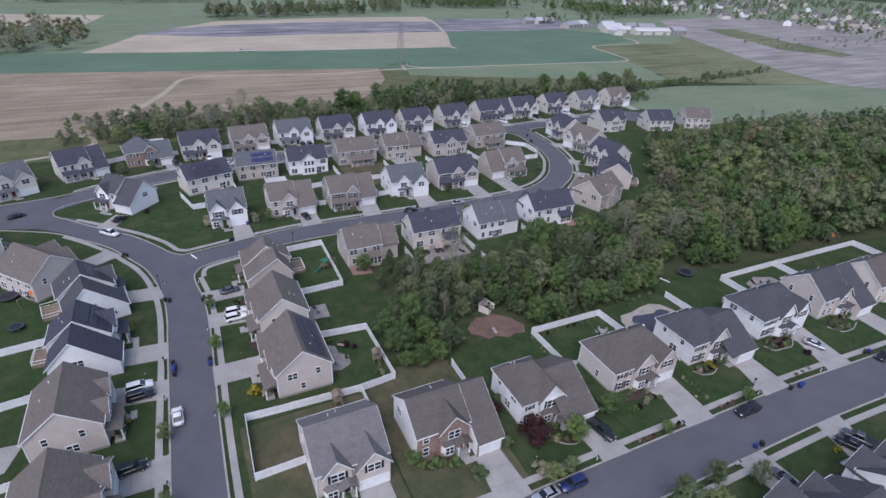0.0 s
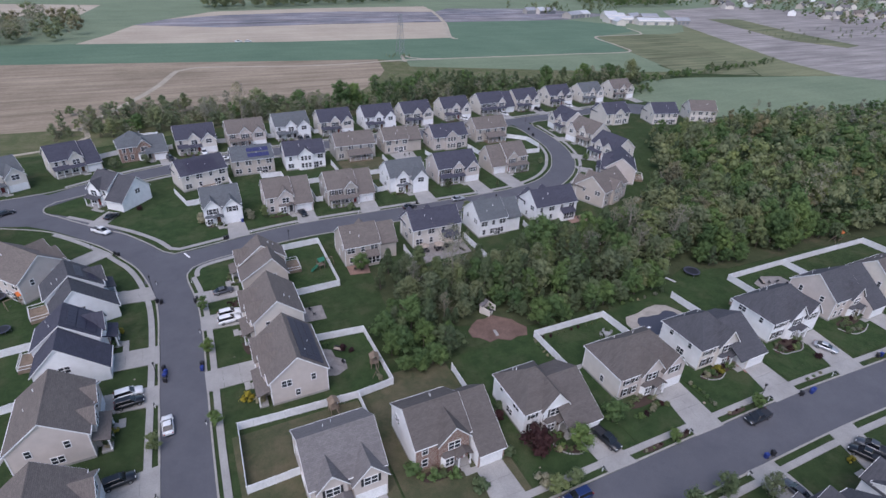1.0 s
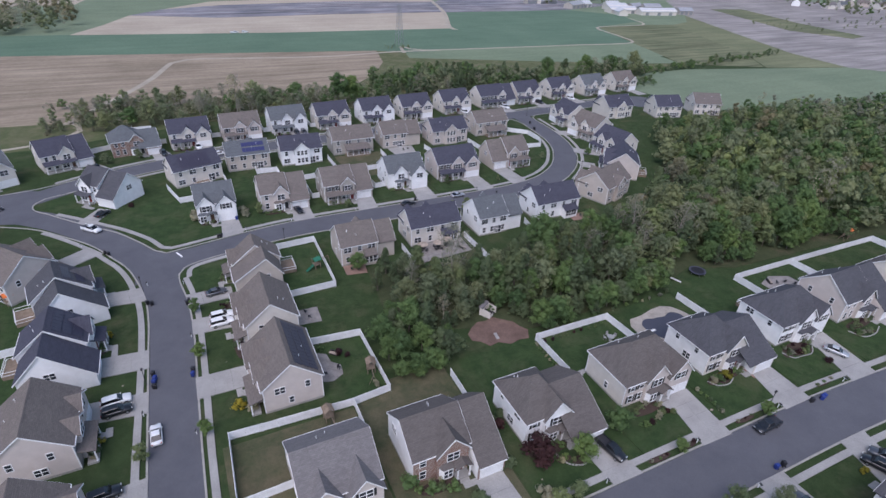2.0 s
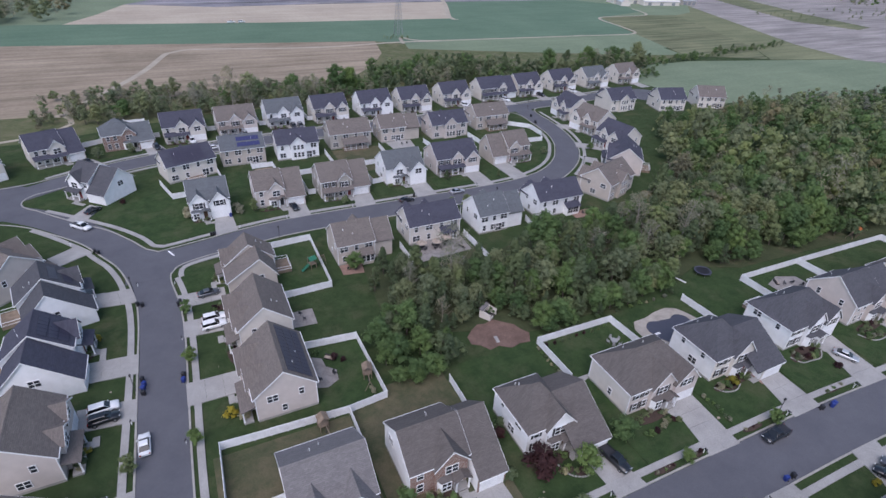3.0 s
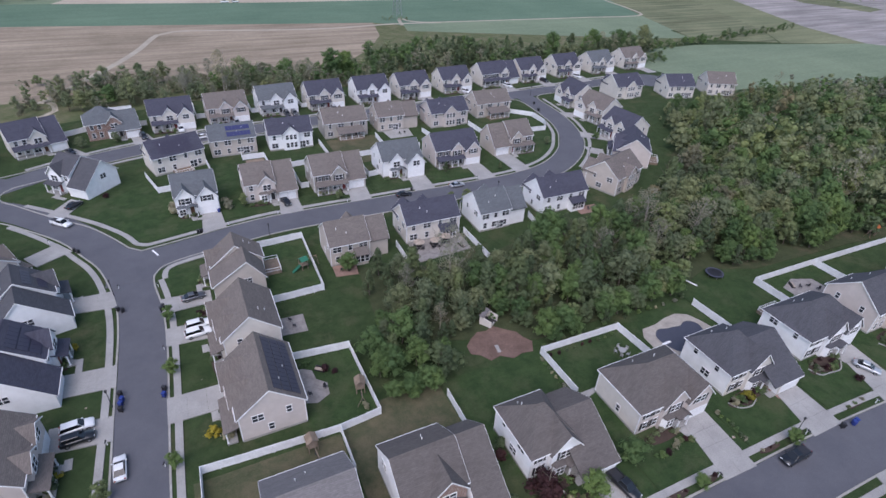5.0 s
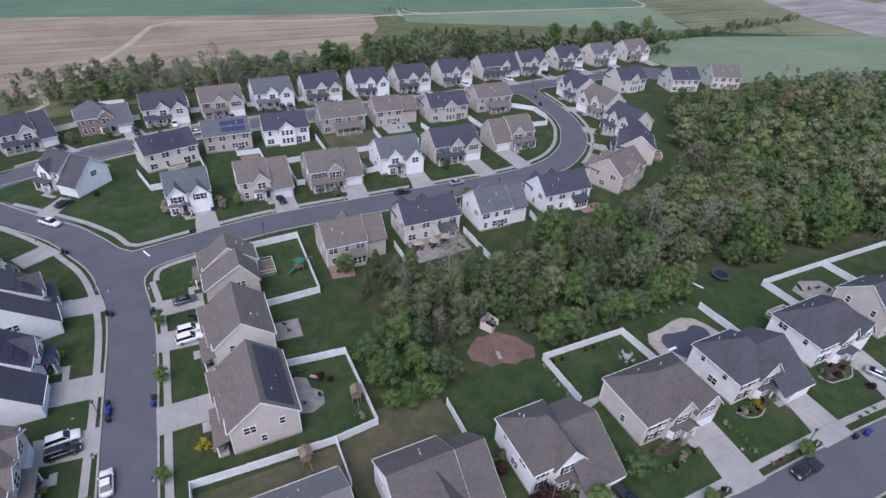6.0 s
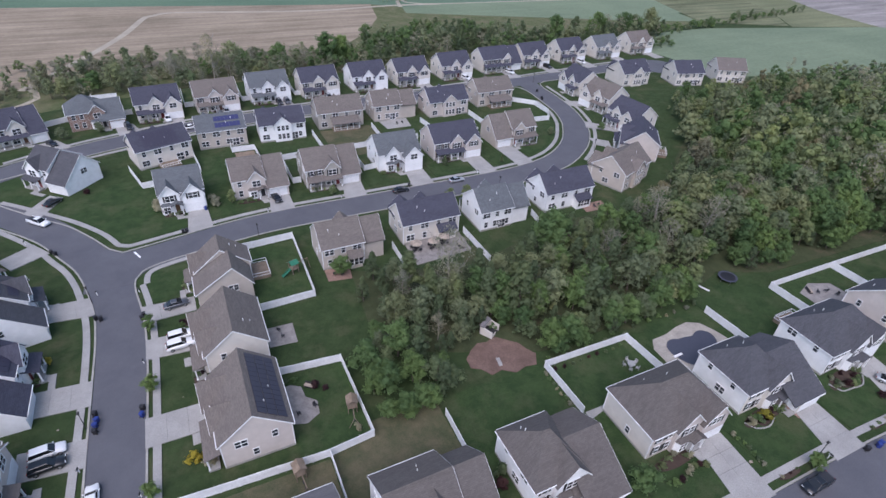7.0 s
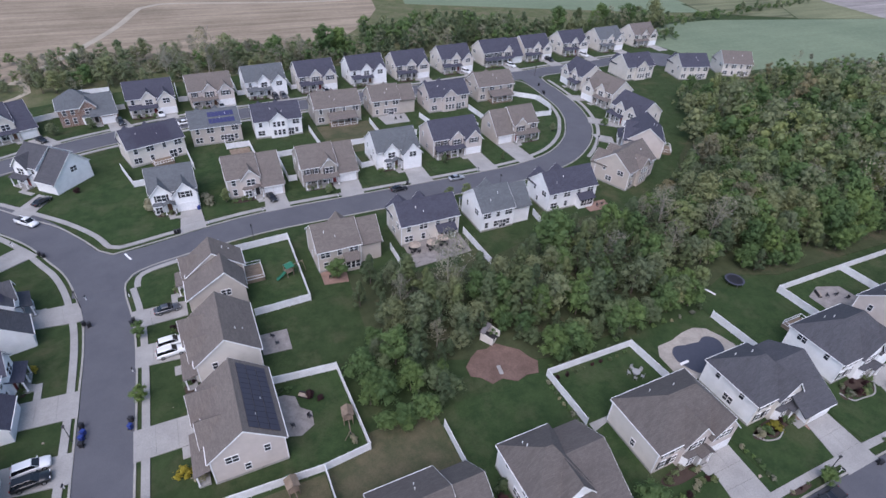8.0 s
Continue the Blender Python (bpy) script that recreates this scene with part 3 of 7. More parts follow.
def house(label, x, y, rot, w, d, wall=BEIGE, roof=NAVY, kind="gable", eave=5.8, peak=9.7, front=None, garage="gable", side=1, gw=6.0, proj=1.6,
          bay=None, porch=True, shut=None, rear="plain", solar=None, doors=1, seed=0, rise=2.3, half=2.2, lift=0.62, low=3.3, shift=None):
    """A two-storey detached house; its front looks to local -y, x and y are the middle of the main block."""
    rnd = random.Random(seed + int(x * 3 + y * 5))
    h = thing("house", label, "house", pose(x, y, 0, 0, 0, rot), "houses of the estate")
    over, fw = 0.4, front or wall
    hw, hd = w / 2, d / 2
    s = (peak - eave) / hd
    walls = Geo().box(-hw, -hd, 0, hw, hd, eave - 0.05)
    if kind == "gable":
        walls.prism([(-hd, eave - 0.06), (hd, eave - 0.06), (0, peak - 0.25)], -hw, hw)
    part("wall", walls, wall, h)
    part("foundation", Geo().box(-hw - 0.04, -hd - 0.04, 0, hw + 0.04, hd + 0.04, 0.45), KERB, h, "grey concrete foundation")
    if front:
        part("front_wall", Geo().box(-hw, -hd - 0.09, 0, hw, -hd - 0.005, eave - 0.1), front, h)
    lo = eave - over * s
    if kind == "gable":
        prof = [(-hd - over, lo), (0, peak), (hd + over, lo)]
        part("roof", Geo().slab(prof, -hw - 0.25, hw + 0.25, 0.2), roof, h)
        for e in (-1, 1):
            part("rake_trim", rake(prof, e * (hw + 0.27), "x"), TRIM, h, "white painted rake boards")
        part("ridge_cap", Geo().slab([(-0.2, peak + 0.03 - 0.2 * s), (0, peak + 0.04), (0.2, peak + 0.03 - 0.2 * s)], -hw - 0.22, hw + 0.22, 0.04), roof, h)
    else:
        a, b, r = hw + over, hd + over, max(0.6, hw - hd + 0.3)
        r0, r1, e0, e1 = -r, r, -a, a
        part("roof", Geo().add([(e0, -b, lo), (e1, -b, lo), (e1, b, lo), (e0, b, lo), (r0, 0, peak), (r1, 0, peak),
                                (e0, -b, lo - 0.16), (e1, -b, lo - 0.16), (e1, b, lo - 0.16), (e0, b, lo - 0.16)],
                               [(0, 1, 5, 4), (2, 3, 4, 5), (1, 2, 5), (3, 0, 4), (0, 6, 7, 1), (1, 7, 8, 2), (2, 8, 9, 3), (3, 9, 6, 0), (6, 9, 8, 7)]), roof, h)
        part("ridge_cap", Geo().slab([(-0.2, peak - 0.1), (0, peak + 0.05), (0.2, peak - 0.1)], r0, r1, 0.05), roof, h)
        for e in (-1, 1) if garage != "salt" else (-side,):
            part("side_gutter", Geo().box(min(e * (hw + over), e * (hw + over + 0.1)), -hd - over, lo - 0.17, max(e * (hw + over), e * (hw + over + 0.1)), hd + over, lo - 0.03), TRIM, h)
    for e in (-1, 1):
        yy = e * (hd + over + 0.05)
        part("gutter", Geo().box(-hw - 0.2, yy - 0.06, lo - 0.17, hw + 0.2, yy + 0.06, lo - 0.03), TRIM, h, "white gutter")
    for ex in (-1, 1) if y < 100 else ():
        for ey in (-1, 1):
            part("corner_board", Geo().box(ex * hw - 0.08, ey * hd - 0.08, 0.4, ex * hw + 0.08, ey * hd + 0.08, eave - 0.2), TRIM, h)
    part("vent_pipe", Geo().disc(rnd.uniform(-hw * 0.6, hw * 0.6), hd * 0.4, eave, peak - 0.4 * s * hd + 0.55, 0.07, 8), TRIM, h, "white roof vent pipe")
    part("vent_pipe", Geo().disc(rnd.uniform(-hw * 0.6, hw * 0.6), hd * 0.62, eave, peak - 0.62 * s * hd + 0.45, 0.06, 8), TRIM, h, "white roof vent pipe")

    # garage wing
    fy = -hd - (0.1 if front else 0)
    gx = side * (hw - gw / 2)
    gy = -hd
    if garage == "gable":
        gy = -hd - proj
        gp = eave + (peak - eave) * lift
        gable_front(h, front or wall, roof, gx, gw / 2 - 0.15, gy, (gp - eave) / s - hd + 0.3, eave - 0.6, gp - 0.2)
        window(h, pose(gx, gy - 0.01, 3.9), two=True, shut=shut)
    elif garage == "salt":
        gx = side * (hw + gw / 2)
        gy = -hd - proj
        rz, ry = (peak - 0.45, 0.2) if kind == "gable" else (eave + 2.0, -0.9)
        lap = 0.05 if kind == "gable" else -2.3
        ry = ry if shift is None else shift
        x0, x1 = sorted((side * hw, side * (hw + gw)))
        ge = low
        part("garage_wall", Geo().prism([(gy, 0), (hd - 0.6, 0), (hd - 0.6, eave - (0.9 if kind == "gable" else 1.5)), (ry, rz - 0.35), (gy, ge - 0.15)], x0 + (0.02 if side > 0 else 0), x1 - (0 if side > 0 else 0.02)), wall, h)
        if front:
            part("front_wall", Geo().box(x0, gy - 0.09, 0, x1, gy - 0.005, ge - 0.3), front, h)
        window(h, pose(side * (hw + gw + 0.01), ry - 0.4, 3.8, 0, 0, 90 * side), 0.8, 1.3, two=True)
        sl = (rz - ge) / (ry - gy)
        prof = [(gy - over, ge - over * sl), (ry, rz), (hd - 0.2, eave - 1.2)]
        part("garage_roof", Geo().slab(prof, x0 - (0.3 if side < 0 else -lap), x1 + (0.3 if side > 0 else -lap), 0.2), roof, h)
        part("rake_trim", rake(prof, side * (hw + gw + 0.32), "x"), TRIM, h, "white painted rake boards")
        part("gutter", Geo().box(x0, gy - over - 0.12, ge - over * sl - 0.2, x1, gy - over, ge - over * sl - 0.04), TRIM, h, "white gutter")
    if garage:
        garage_door(h, pose(gx, gy - (0.1 if front else 0.01), 0.1), min(4.9, gw - 0.9), 2.2, doors, 4 if y < 100 else 1)

    # front bay with a gable, entrance, porch
    span0, span1 = (-hw, hw - (gw if garage == "gable" else 0)) if side > 0 else (-hw + (gw if garage == "gable" else 0), hw)
    width = span1 - span0
    inner = 1 if side > 0 else -1
    bx = bay if bay is not None else (span1 - 2.3 if side > 0 else span0 + 2.3)
    gp = min(peak - 0.5, eave + rise)
    gable_front(h, fw, roof, bx, half, -hd - 0.7, (gp - eave) / s - hd + 0.3, eave - 0.15, gp)
    window(h, pose(bx, -hd - 0.71, 3.5), 0.95, 1.6, two=True, shut=shut)
    tri = -hd - 0.72
    part("gable_vent", shared(("gable_vent",), lambda: Geo().prism([(-0.32, 0), (0.32, 0), (0, 0.45)], -0.05, 0, "y"), TRIM), TRIM, h, m=pose(bx, tri, gp - 1.05))
    others = [span0 + 1.6 + k * 2.2 for k in range(6)] if side > 0 else [span1 - 1.6 - k * 2.2 for k in range(6)]
    for wx in others:
        if span0 + 1.0 < wx < span1 - 1.0 and abs(wx - bx) > 3.1:
            window(h, pose(wx, fy - 0.01, 3.7), shut=shut)
            window(h, pose(wx, fy - 0.01, 0.9), 0.95, 1.65, shut=shut)
    if porch:
        window(h, pose(bx - inner * 0.9, -hd - 0.71, 0.8), 0.9, 1.7, two=True)
    else:
        wx, wy = bx - inner * 1.1, -hd - 1.45
        part("bay_window", Geo().add([(wx + p, q, z) for z in (0.35, 2.75) for p, q in ((-1.25, -hd - 0.69), (-0.85, wy), (0.85, wy), (1.25, -hd - 0.69))], [(0, 3, 2, 1), (4, 5, 6, 7), (0, 1, 5, 4), (1, 2, 6, 5), (2, 3, 7, 6)]), TRIM, h, "white projecting bay window")
        part("bay_roof", Geo().add([(wx - 1.4, -hd - 0.69, 2.75), (wx - 0.95, wy - 0.15, 2.75), (wx + 0.95, wy - 0.15, 2.75), (wx + 1.4, -hd - 0.69, 2.75), (wx - 0.8, -hd - 0.69, 3.3), (wx + 0.8, -hd - 0.69, 3.3)], [(0, 1, 4), (1, 2, 5, 4), (2, 3, 5), (3, 2, 1, 0), (0, 4, 5, 3)]), roof, h)
        window(h, pose(wx, wy - 0.01, 0.8), 0.65, 1.6, two=True)
    front_door(h, pose(bx + inner * 1.3, -hd - 0.72, 0.45), DOORS[seed % 3])
    if porch:
        pw0, pw1 = (span0 + 0.3, bx + 2.2) if side > 0 else (bx - 2.2, span1 - 0.3)
        py = -hd - 2.3
        part("porch_floor", Geo().box(pw0, py, 0, pw1, -hd - 0.72, 0.4), CONCRETE, h, "concrete porch floor")
        part("porch_roof", Geo().slab([(py - 0.25, 2.95), (-hd - 0.02, 3.65)], pw0 - 0.2, pw1 + 0.2, 0.16), roof, h)
        part("porch_beam", Geo().box(pw0, py, 2.6, pw1, py + 0.22, 2.86), TRIM, h)
        k = max(2, round((pw1 - pw0) / 2.6)) + 1
        for i in range(k):
            part("column", shared(("column",), lambda: Geo().box(-0.1, -0.1, 0, 0.1, 0.1, 2.25).box(-0.15, -0.15, 0, 0.15, 0.15, 0.2).box(-0.15, -0.15, 2.1, 0.15, 0.15, 2.25), TRIM), TRIM, h, m=pose(pw0 + 0.15 + (pw1 - pw0 - 0.3) * i / (k - 1), py + 0.12, 0.38))
    else:
        ex = bx + inner * 1.3
        part("porch_floor", Geo().box(ex - 1.2, -hd - 2.2, 0, ex + 1.2, -hd - 0.72, 0.4), CONCRETE, h, "concrete entrance step")
        part("porch_roof", Geo().slab([(-1.45, 2.9), (0, 3.7), (1.45, 2.9)], -hd - 2.4, -hd - 0.5, 0.15, "y", ex), roof, h)
        for e in (-1, 1):
            part("column", shared(("column",), lambda: Geo().box(-0.1, -0.1, 0, 0.1, 0.1, 2.25).box(-0.15, -0.15, 0, 0.15, 0.15, 0.2).box(-0.15, -0.15, 2.1, 0.15, 0.15, 2.25), TRIM), TRIM, h, m=pose(ex + e * 1.05, -hd - 2.1, 0.4))
    for k in range(2):
        part("step", Geo().box(bx + inner * 1.3 - 0.8, -hd - 2.6 - 0.3 * k, 0, bx + inner * 1.3 + 0.8, -hd - 2.3 - 0.3 * k, 0.3 - 0.14 * k), CONCRETE, h)

    # path from the step to the driveway
    ex = bx + inner * 1.3
    dx = side * (hw + 0.4) if garage == "salt" else side * (hw - gw + 0.5)
    if garage:
        gg = Geo()
        n = max(2, round(abs(dx - ex) / 1.2))
        for k in range(n):
            a, b = sorted((ex - inner * 0.6 + (dx - ex + inner * 0.6) * k / n, ex - inner * 0.6 + (dx - ex + inner * 0.6) * (k + 1) / n))
            gg.sheet([(a + 0.01, -hd - 4.0), (b - 0.01, -hd - 4.0), (b - 0.01, -hd - 2.92), (a + 0.01, -hd - 2.92)], 0.16, 0.2)
        solid("garden_path", gg, CONCRETE, "pale concrete path to a front door", "path", kind="structure", m=h.matrix_basis.copy())

    # sides
    for e in (-1, 1):
        r = 90 * e
        if garage == "salt" and e == side or x > 30 and e * math.cos(radians(rot)) > 0.7:
            continue
        for yy, z in ((-hd * 0.45, 3.8), (hd * 0.5, 3.8), (-hd * 0.1, 1.1)):
            if rnd.random() < 0.8:
                window(h, pose(e * (hw + 0.01), yy, z, 0, 0, r), 0.8, 1.35, two=rnd.random() < 0.3)

    # rear
    n = 4 if w > 12 else 3
    away = abs(rot) < 12
    for k in range(0 if away else n):
        xx = -hw + w * (k + 0.5) / n
        window(h, pose(xx, hd + 0.01, 3.7, 0, 0, 180), 0.9, 1.5, two=k % 2 == 0)
        if k != 1 or rear in ("plain", "gable"):
            window(h, pose(xx, hd + 0.01, 0.95, 0, 0, 180), 0.9, 1.5, two=k % 2 == 1)
    if not away:
        sd = part("sliding_door", shared(("sliding_door",), lambda: window_frame(1.9, 2.1, True), TRIM), TRIM, h, m=pose(-hw + w * 1.0 / n, hd + 0.02, 0.3, 0, 0, 180))
        part("pane", shared(("door_pane",), lambda: Geo().box(-0.95, -0.03, 0, 0.95, 0, 2.1), GLASS), GLASS, sd)
    if rear in ("morning", "porch"):
        a0, a1, dep = (-hw * 0.8, -hw * 0.2, 1.7) if rear == "morning" else (-hw * 0.7, hw * 0.45, 3.6)
        if rear == "morning":
            part("rear_room", Geo().box(a0, hd - 0.01, 0, a1, hd + dep, 2.9), wall, h)
            for t in (0.3, 0.7):
                window(h, pose(a0 + (a1 - a0) * t, hd + dep + 0.01, 0.9, 0, 0, 180), 0.9, 1.6, two=True)
        else:
            part("porch_floor", Geo().box(a0, hd, 0, a1, hd + dep, 0.45), WOOD, h)
            for t in range(5):
                part("column", shared(("post",), lambda: Geo().box(-0.08, -0.08, 0, 0.08, 0.08, 2.5), TRIM), TRIM, h, m=pose(a0 + 0.1 + (a1 - a0 - 0.2) * t / 4, hd + dep - 0.1, 0.4))
            part("railing", Geo().box(a0, hd + dep - 0.14, 1.2, a1, hd + dep - 0.06, 1.3).box(a0, hd + dep - 0.14, 0.55, a1, hd + dep - 0.06, 0.62), TRIM, h)
        part("rear_roof", Geo().slab([(hd - 0.05, 4.0), (hd + dep + 0.35, 2.85)], a0 - 0.3, a1 + 0.3, 0.16), roof, h)
    if rear == "gable":
        yb = hd + 0.8
        part("rear_gable_wall", Geo().prism([(-2.6, 0), (2.6, 0), (2.6, eave - 0.1), (0, eave + 2.2), (-2.6, eave - 0.1)], hd - 1, yb, "y", 0.0), wall, h)
        prof = [(-3.0, eave - 0.35), (0, eave + 2.45), (3.0, eave - 0.35)]
        part("rear_gable_roof", Geo().slab(prof, 1.0, yb + 0.35, 0.2, "y", 0.0), roof, h)
        part("rake_trim", rake(prof, yb + 0.36, "y"), TRIM, h, "white painted rake boards")
        for t in (-1.3, 0, 1.3):
            window(h, pose(t, yb + 0.01, 3.7, 0, 0, 180), 0.85, 1.5)
            window(h, pose(t, yb + 0.01, 0.95, 0, 0, 180), 0.85, 1.6)
    if rear == "deck":
        for k in range(9):
            part("deck_board", shared(("deck_board",), lambda: Geo().box(-2.6, 0, 0.75, 2.6, 0.38, 0.82), WOOD), WOOD, h, m=pose(0, hd + 0.05 + k * 0.4, 0))
        part("deck_frame", Geo().box(-2.6, hd + 0.02, 0, -2.45, hd + 3.7, 0.74).box(2.45, hd + 0.02, 0, 2.6, hd + 3.7, 0.74).box(-2.44, hd + 3.55, 0, 2.44, hd + 3.7, 0.74), WOOD, h)
        for a, b, c, e in ((-2.6, hd + 3.62, 2.6, hd + 3.7), (-2.6, hd + 0.1, -2.52, hd + 3.6), (2.52, hd + 0.1, 2.6, hd + 3.6)):
            part("railing", Geo().box(a, b, 1.7, c, e, 1.78).box(a, b, 1.0, c, e, 1.06), TRIM, h)
        for k in range(8):
            part("baluster", shared(("baluster",), lambda: Geo().box(-0.04, -0.04, 0.8, 0.04, 0.04, 1.72), TRIM), TRIM, h, m=pose(-2.5 + k * 5 / 7, hd + 3.66, 0))
    if solar:
        sx0, nx, ny, on, mat = solar
        ang = math.degrees(math.atan(s)) * (-1 if on > 0 else 1)
        for i in range(nx):
            for j in range(ny):
                t = (0.16 + (j + 0.5) * 0.78 / ny)
                yy = on * hd * t
                part("solar_panel", shared(("solar_panel",), lambda: Geo().box(-0.5, -0.8, 0, 0.5, 0.8, 0.05), mat), mat, h, m=pose(sx0 + i * 1.05, yy, peak - s * hd * t + 0.08, ang, 0, 0), label="dark glass solar panel")
    return h

# row along the near street
house("two-storey rosy-beige house with weathered grey shingles", 17.8, -25.4, 0, 11.6, 11.6, PINK, GREY, "gable", garage="gable", gw=5.6, proj=1.3, shut=SHUTTER, porch=False, peak=9.9, bay=-2.6)
house("white house with red brick front and brown gable roof", 33.5, -25.7, 0, 9.6, 10.2, WHITE, UMBER, "gable", front=BRICK, garage="salt", gw=4.9, proj=3.3, porch=False, seed=1, bay=1.7, peak=9.4, rise=2.7, half=2.7)
house("white hip-roofed house with arched cream front gable", 52.9, -26.4, 0, 8.4, 10.2, WHITE, UMBER, "hip", garage="salt", gw=4.9, proj=4.2, porch=False, shut=SHUTTER, seed=2, bay=1.6, peak=10.1, rise=2.9, half=2.6)
house("pale house with brown roof and stone-faced garage gable", 77.3, -26.6, 0, 15.2, 10.2, CREAM, UMBER, "hip", garage="gable", front=PINK, gw=5.8, proj=1.2, porch=False, shut=SHUTTER, doors=2, seed=3, peak=10.2, rise=2.9, half=2.6)
house("white house with dark hip roof beside a pool", 95.4, -26.6, 0, 9.6, 10.2, WHITE, CHARCOAL, "hip", front=CREAM, garage="salt", gw=5.6, proj=3.8, porch=False, shut=SHUTTER, seed=4, bay=2.2, peak=10.1, rise=2.9, half=2.6)
house("bright white house with dark grey hip roof", 120.0, -26.6, 0, 15.0, 10.2, WHITE, CHARCOAL, "hip", garage="gable", gw=5.4, proj=0.9, porch=False, shut=SHUTTER, rear="deck", seed=5, peak=10.1, rise=2.9, half=2.6)
house("rosy-beige gable-ended house with charcoal roof", 138.5, -26.6, 0, 9.8, 11.0, PINK, CHARCOAL, "gable", garage="salt", gw=6.2, proj=3.4, porch=False, seed=6, peak=10.2)
house("cream house with brown gable roof", 161.0, -28.2, 0, 14.5, 11.0, CREAM, UMBER, "gable", gw=6.0, proj=1.5, porch=False, seed=7, peak=10.2)
house("cream house with brown gable roof", 183.0, -29.5, 0, 14.5, 11.0, PINK, BROWN, "gable", gw=6.0, proj=1.5, porch=False, seed=8)
house("beige house with dark roof across the street", 78.6, -69.2, 180, 13.0, 10.6, BEIGE, CHARCOAL, "gable", gw=6.0, proj=2.0, seed=9)
house("white gable-ended house with dark roof across the street", 96.4, -70.2, 180, 13.0, 11.0, WHITE, CHARCOAL, "gable", gw=6.0, proj=1.5, seed=10)

# east side of the winding street
house("beige house with brown roof and solar panels", 15.9, -0.5, -90, 13.8, 10.2, PINK, BROWN, "gable", side=-1, gw=6.2, proj=1.4, rear="plain", solar=(-5.8, 12, 3, 1, SOLAR), seed=11, peak=10.0)
house("cream house with brown gable roof", 15.9, 17.2, -90, 12.2, 10.0, CREAM, BROWN, "gable", side=-1, gw=6.0, proj=1.4, rear="plain", seed=12, peak=9.9)
house("beige house with brown cross-gabled roof", 16.8, 38.2, -90, 5.6, 10.4, BEIGE, BROWN, "gable", garage="salt", side=1, gw=6.2, proj=0.5, low=5.0, shift=1.4, bay=-0.4, rear="deck", seed=13, peak=9.9)

# west side of the winding street
house("beige house with brown roof", -22.3, -21.5, 90, 13.4, 10.8, PINK, BROWN, "gable", side=1, gw=6.0, proj=1.4, seed=14, peak=10.1, lift=0.34, rise=1.4)
house("cream house with brown roof and low front gables", -22.4, -0.9, 90, 12.6, 10.8, PINK, BROWN, "gable", side=1, gw=6.0, proj=0.6, seed=15, peak=10.1, lift=0.34, rise=1.3)
house("white house with dark slate roof and solar panels", -22.3, 22.1, 90, 7.6, 10.8, WHITE, NAVY, "gable", garage="salt", side=-1, gw=6.6, proj=1.4, rear="deck", solar=(-2.6, 6, 3, -1, SOLAR), bay=1.2, seed=16, peak=10.1)
house("white house with charcoal roof and solar panels", -23.2, 40.5, 102, 7.4, 10.8, WHITE, CHARCOAL, "gable", garage="salt", side=-1, gw=6.0, proj=1.4, rear="deck", solar=(-2.4, 5, 2, -1, SOLAR), bay=1.0, seed=17, peak=10.1)
house("pale beige house with brown gable roof", -33.6, 53.6, 130, 13.0, 11.4, PINK, BROWN, "gable", side=1, gw=6.0, proj=1.2, seed=18, peak=10.1)
house("pale beige house with brown gable roof", -52.5, 72.5, 135, 13.0, 11.0, CREAM, BROWN, "gable", side=1, gw=6.0, proj=1.2, seed=18)

# backs along the curved street
house("brown-roofed beige house with back patio", 41.4, 38.3, 180, 9.4, 9.4, BEIGE, BROWN, "gable", garage="salt", side=-1, gw=4.8, proj=1.6, rear="morning", seed=19, peak=9.6)
house("beige house with dark slate roof and terrace", 63.9, 40.4, 180, 14.6, 8.6, CREAM, NAVY, "gable", side=1, gw=6.0, proj=1.4, rear="morning", seed=20, peak=9.4)
house("bright white house with slate roof", 81.0, 39.3, 180, 9.0, 10.0, WHITE, SLATE, "gable", garage="salt", side=-1, gw=5.0, proj=1.5, seed=21, peak=9.7)
house("bright white house with dark slate roof", 104.5, 40.4, 180, 15.0, 9.0, WHITE, NAVY, "gable", side=1, gw=6.0, proj=1.2, rear="morning", seed=22, peak=9.5)
house("beige house with brown cross-gabled roof", 129.4, 44.6, 200, 14.6, 10.6, BEIGE, BROWN, "gable", side=1, gw=6.0, proj=1.4, seed=23, peak=9.8, rear="gable")
house("pale beige house with dark slate roof", 148.4, 57.4, 231, 13.6, 10.6, PINK, NAVY, "gable", side=1, gw=6.0, proj=1.2, rear="deck", seed=24)
house("cream house with dark slate roof and rear deck", 160.6, 75.0, -84, 13.0, 10.6, CREAM, NAVY, "gable", side=1, gw=6.0, proj=1.2, rear="deck", seed=25)
house("cream house with brown roof and white gables", 165.0, 95.0, -82, 13.4, 10.6, CREAM, BROWN, "gable", side=-1, gw=6.0, proj=2.0, seed=26)
house("cream house with dark slate roof", 167.0, 113.0, -92, 12.4, 10.4, CREAM, NAVY, "gable", side=-1, gw=6.0, proj=1.4, seed=27)
house("cream house with dark slate roof", 195.0, 115.5, 178, 14.0, 10.6, CREAM, NAVY, "gable", side=1, gw=6.0, proj=1.4, rear="gable", seed=28)
house("cream house with dark slate roof", 219.5, 107.5, 165, 13.0, 10.6, CREAM, NAVY, "gable", side=1, gw=6.0, proj=1.4, seed=29)
house("cream house with brown roof beside the woods", 242.5, 104.0, 155, 13.0, 10.6, CREAM, BROWN, "gable", side=1, gw=6.0, proj=1.4, seed=30)

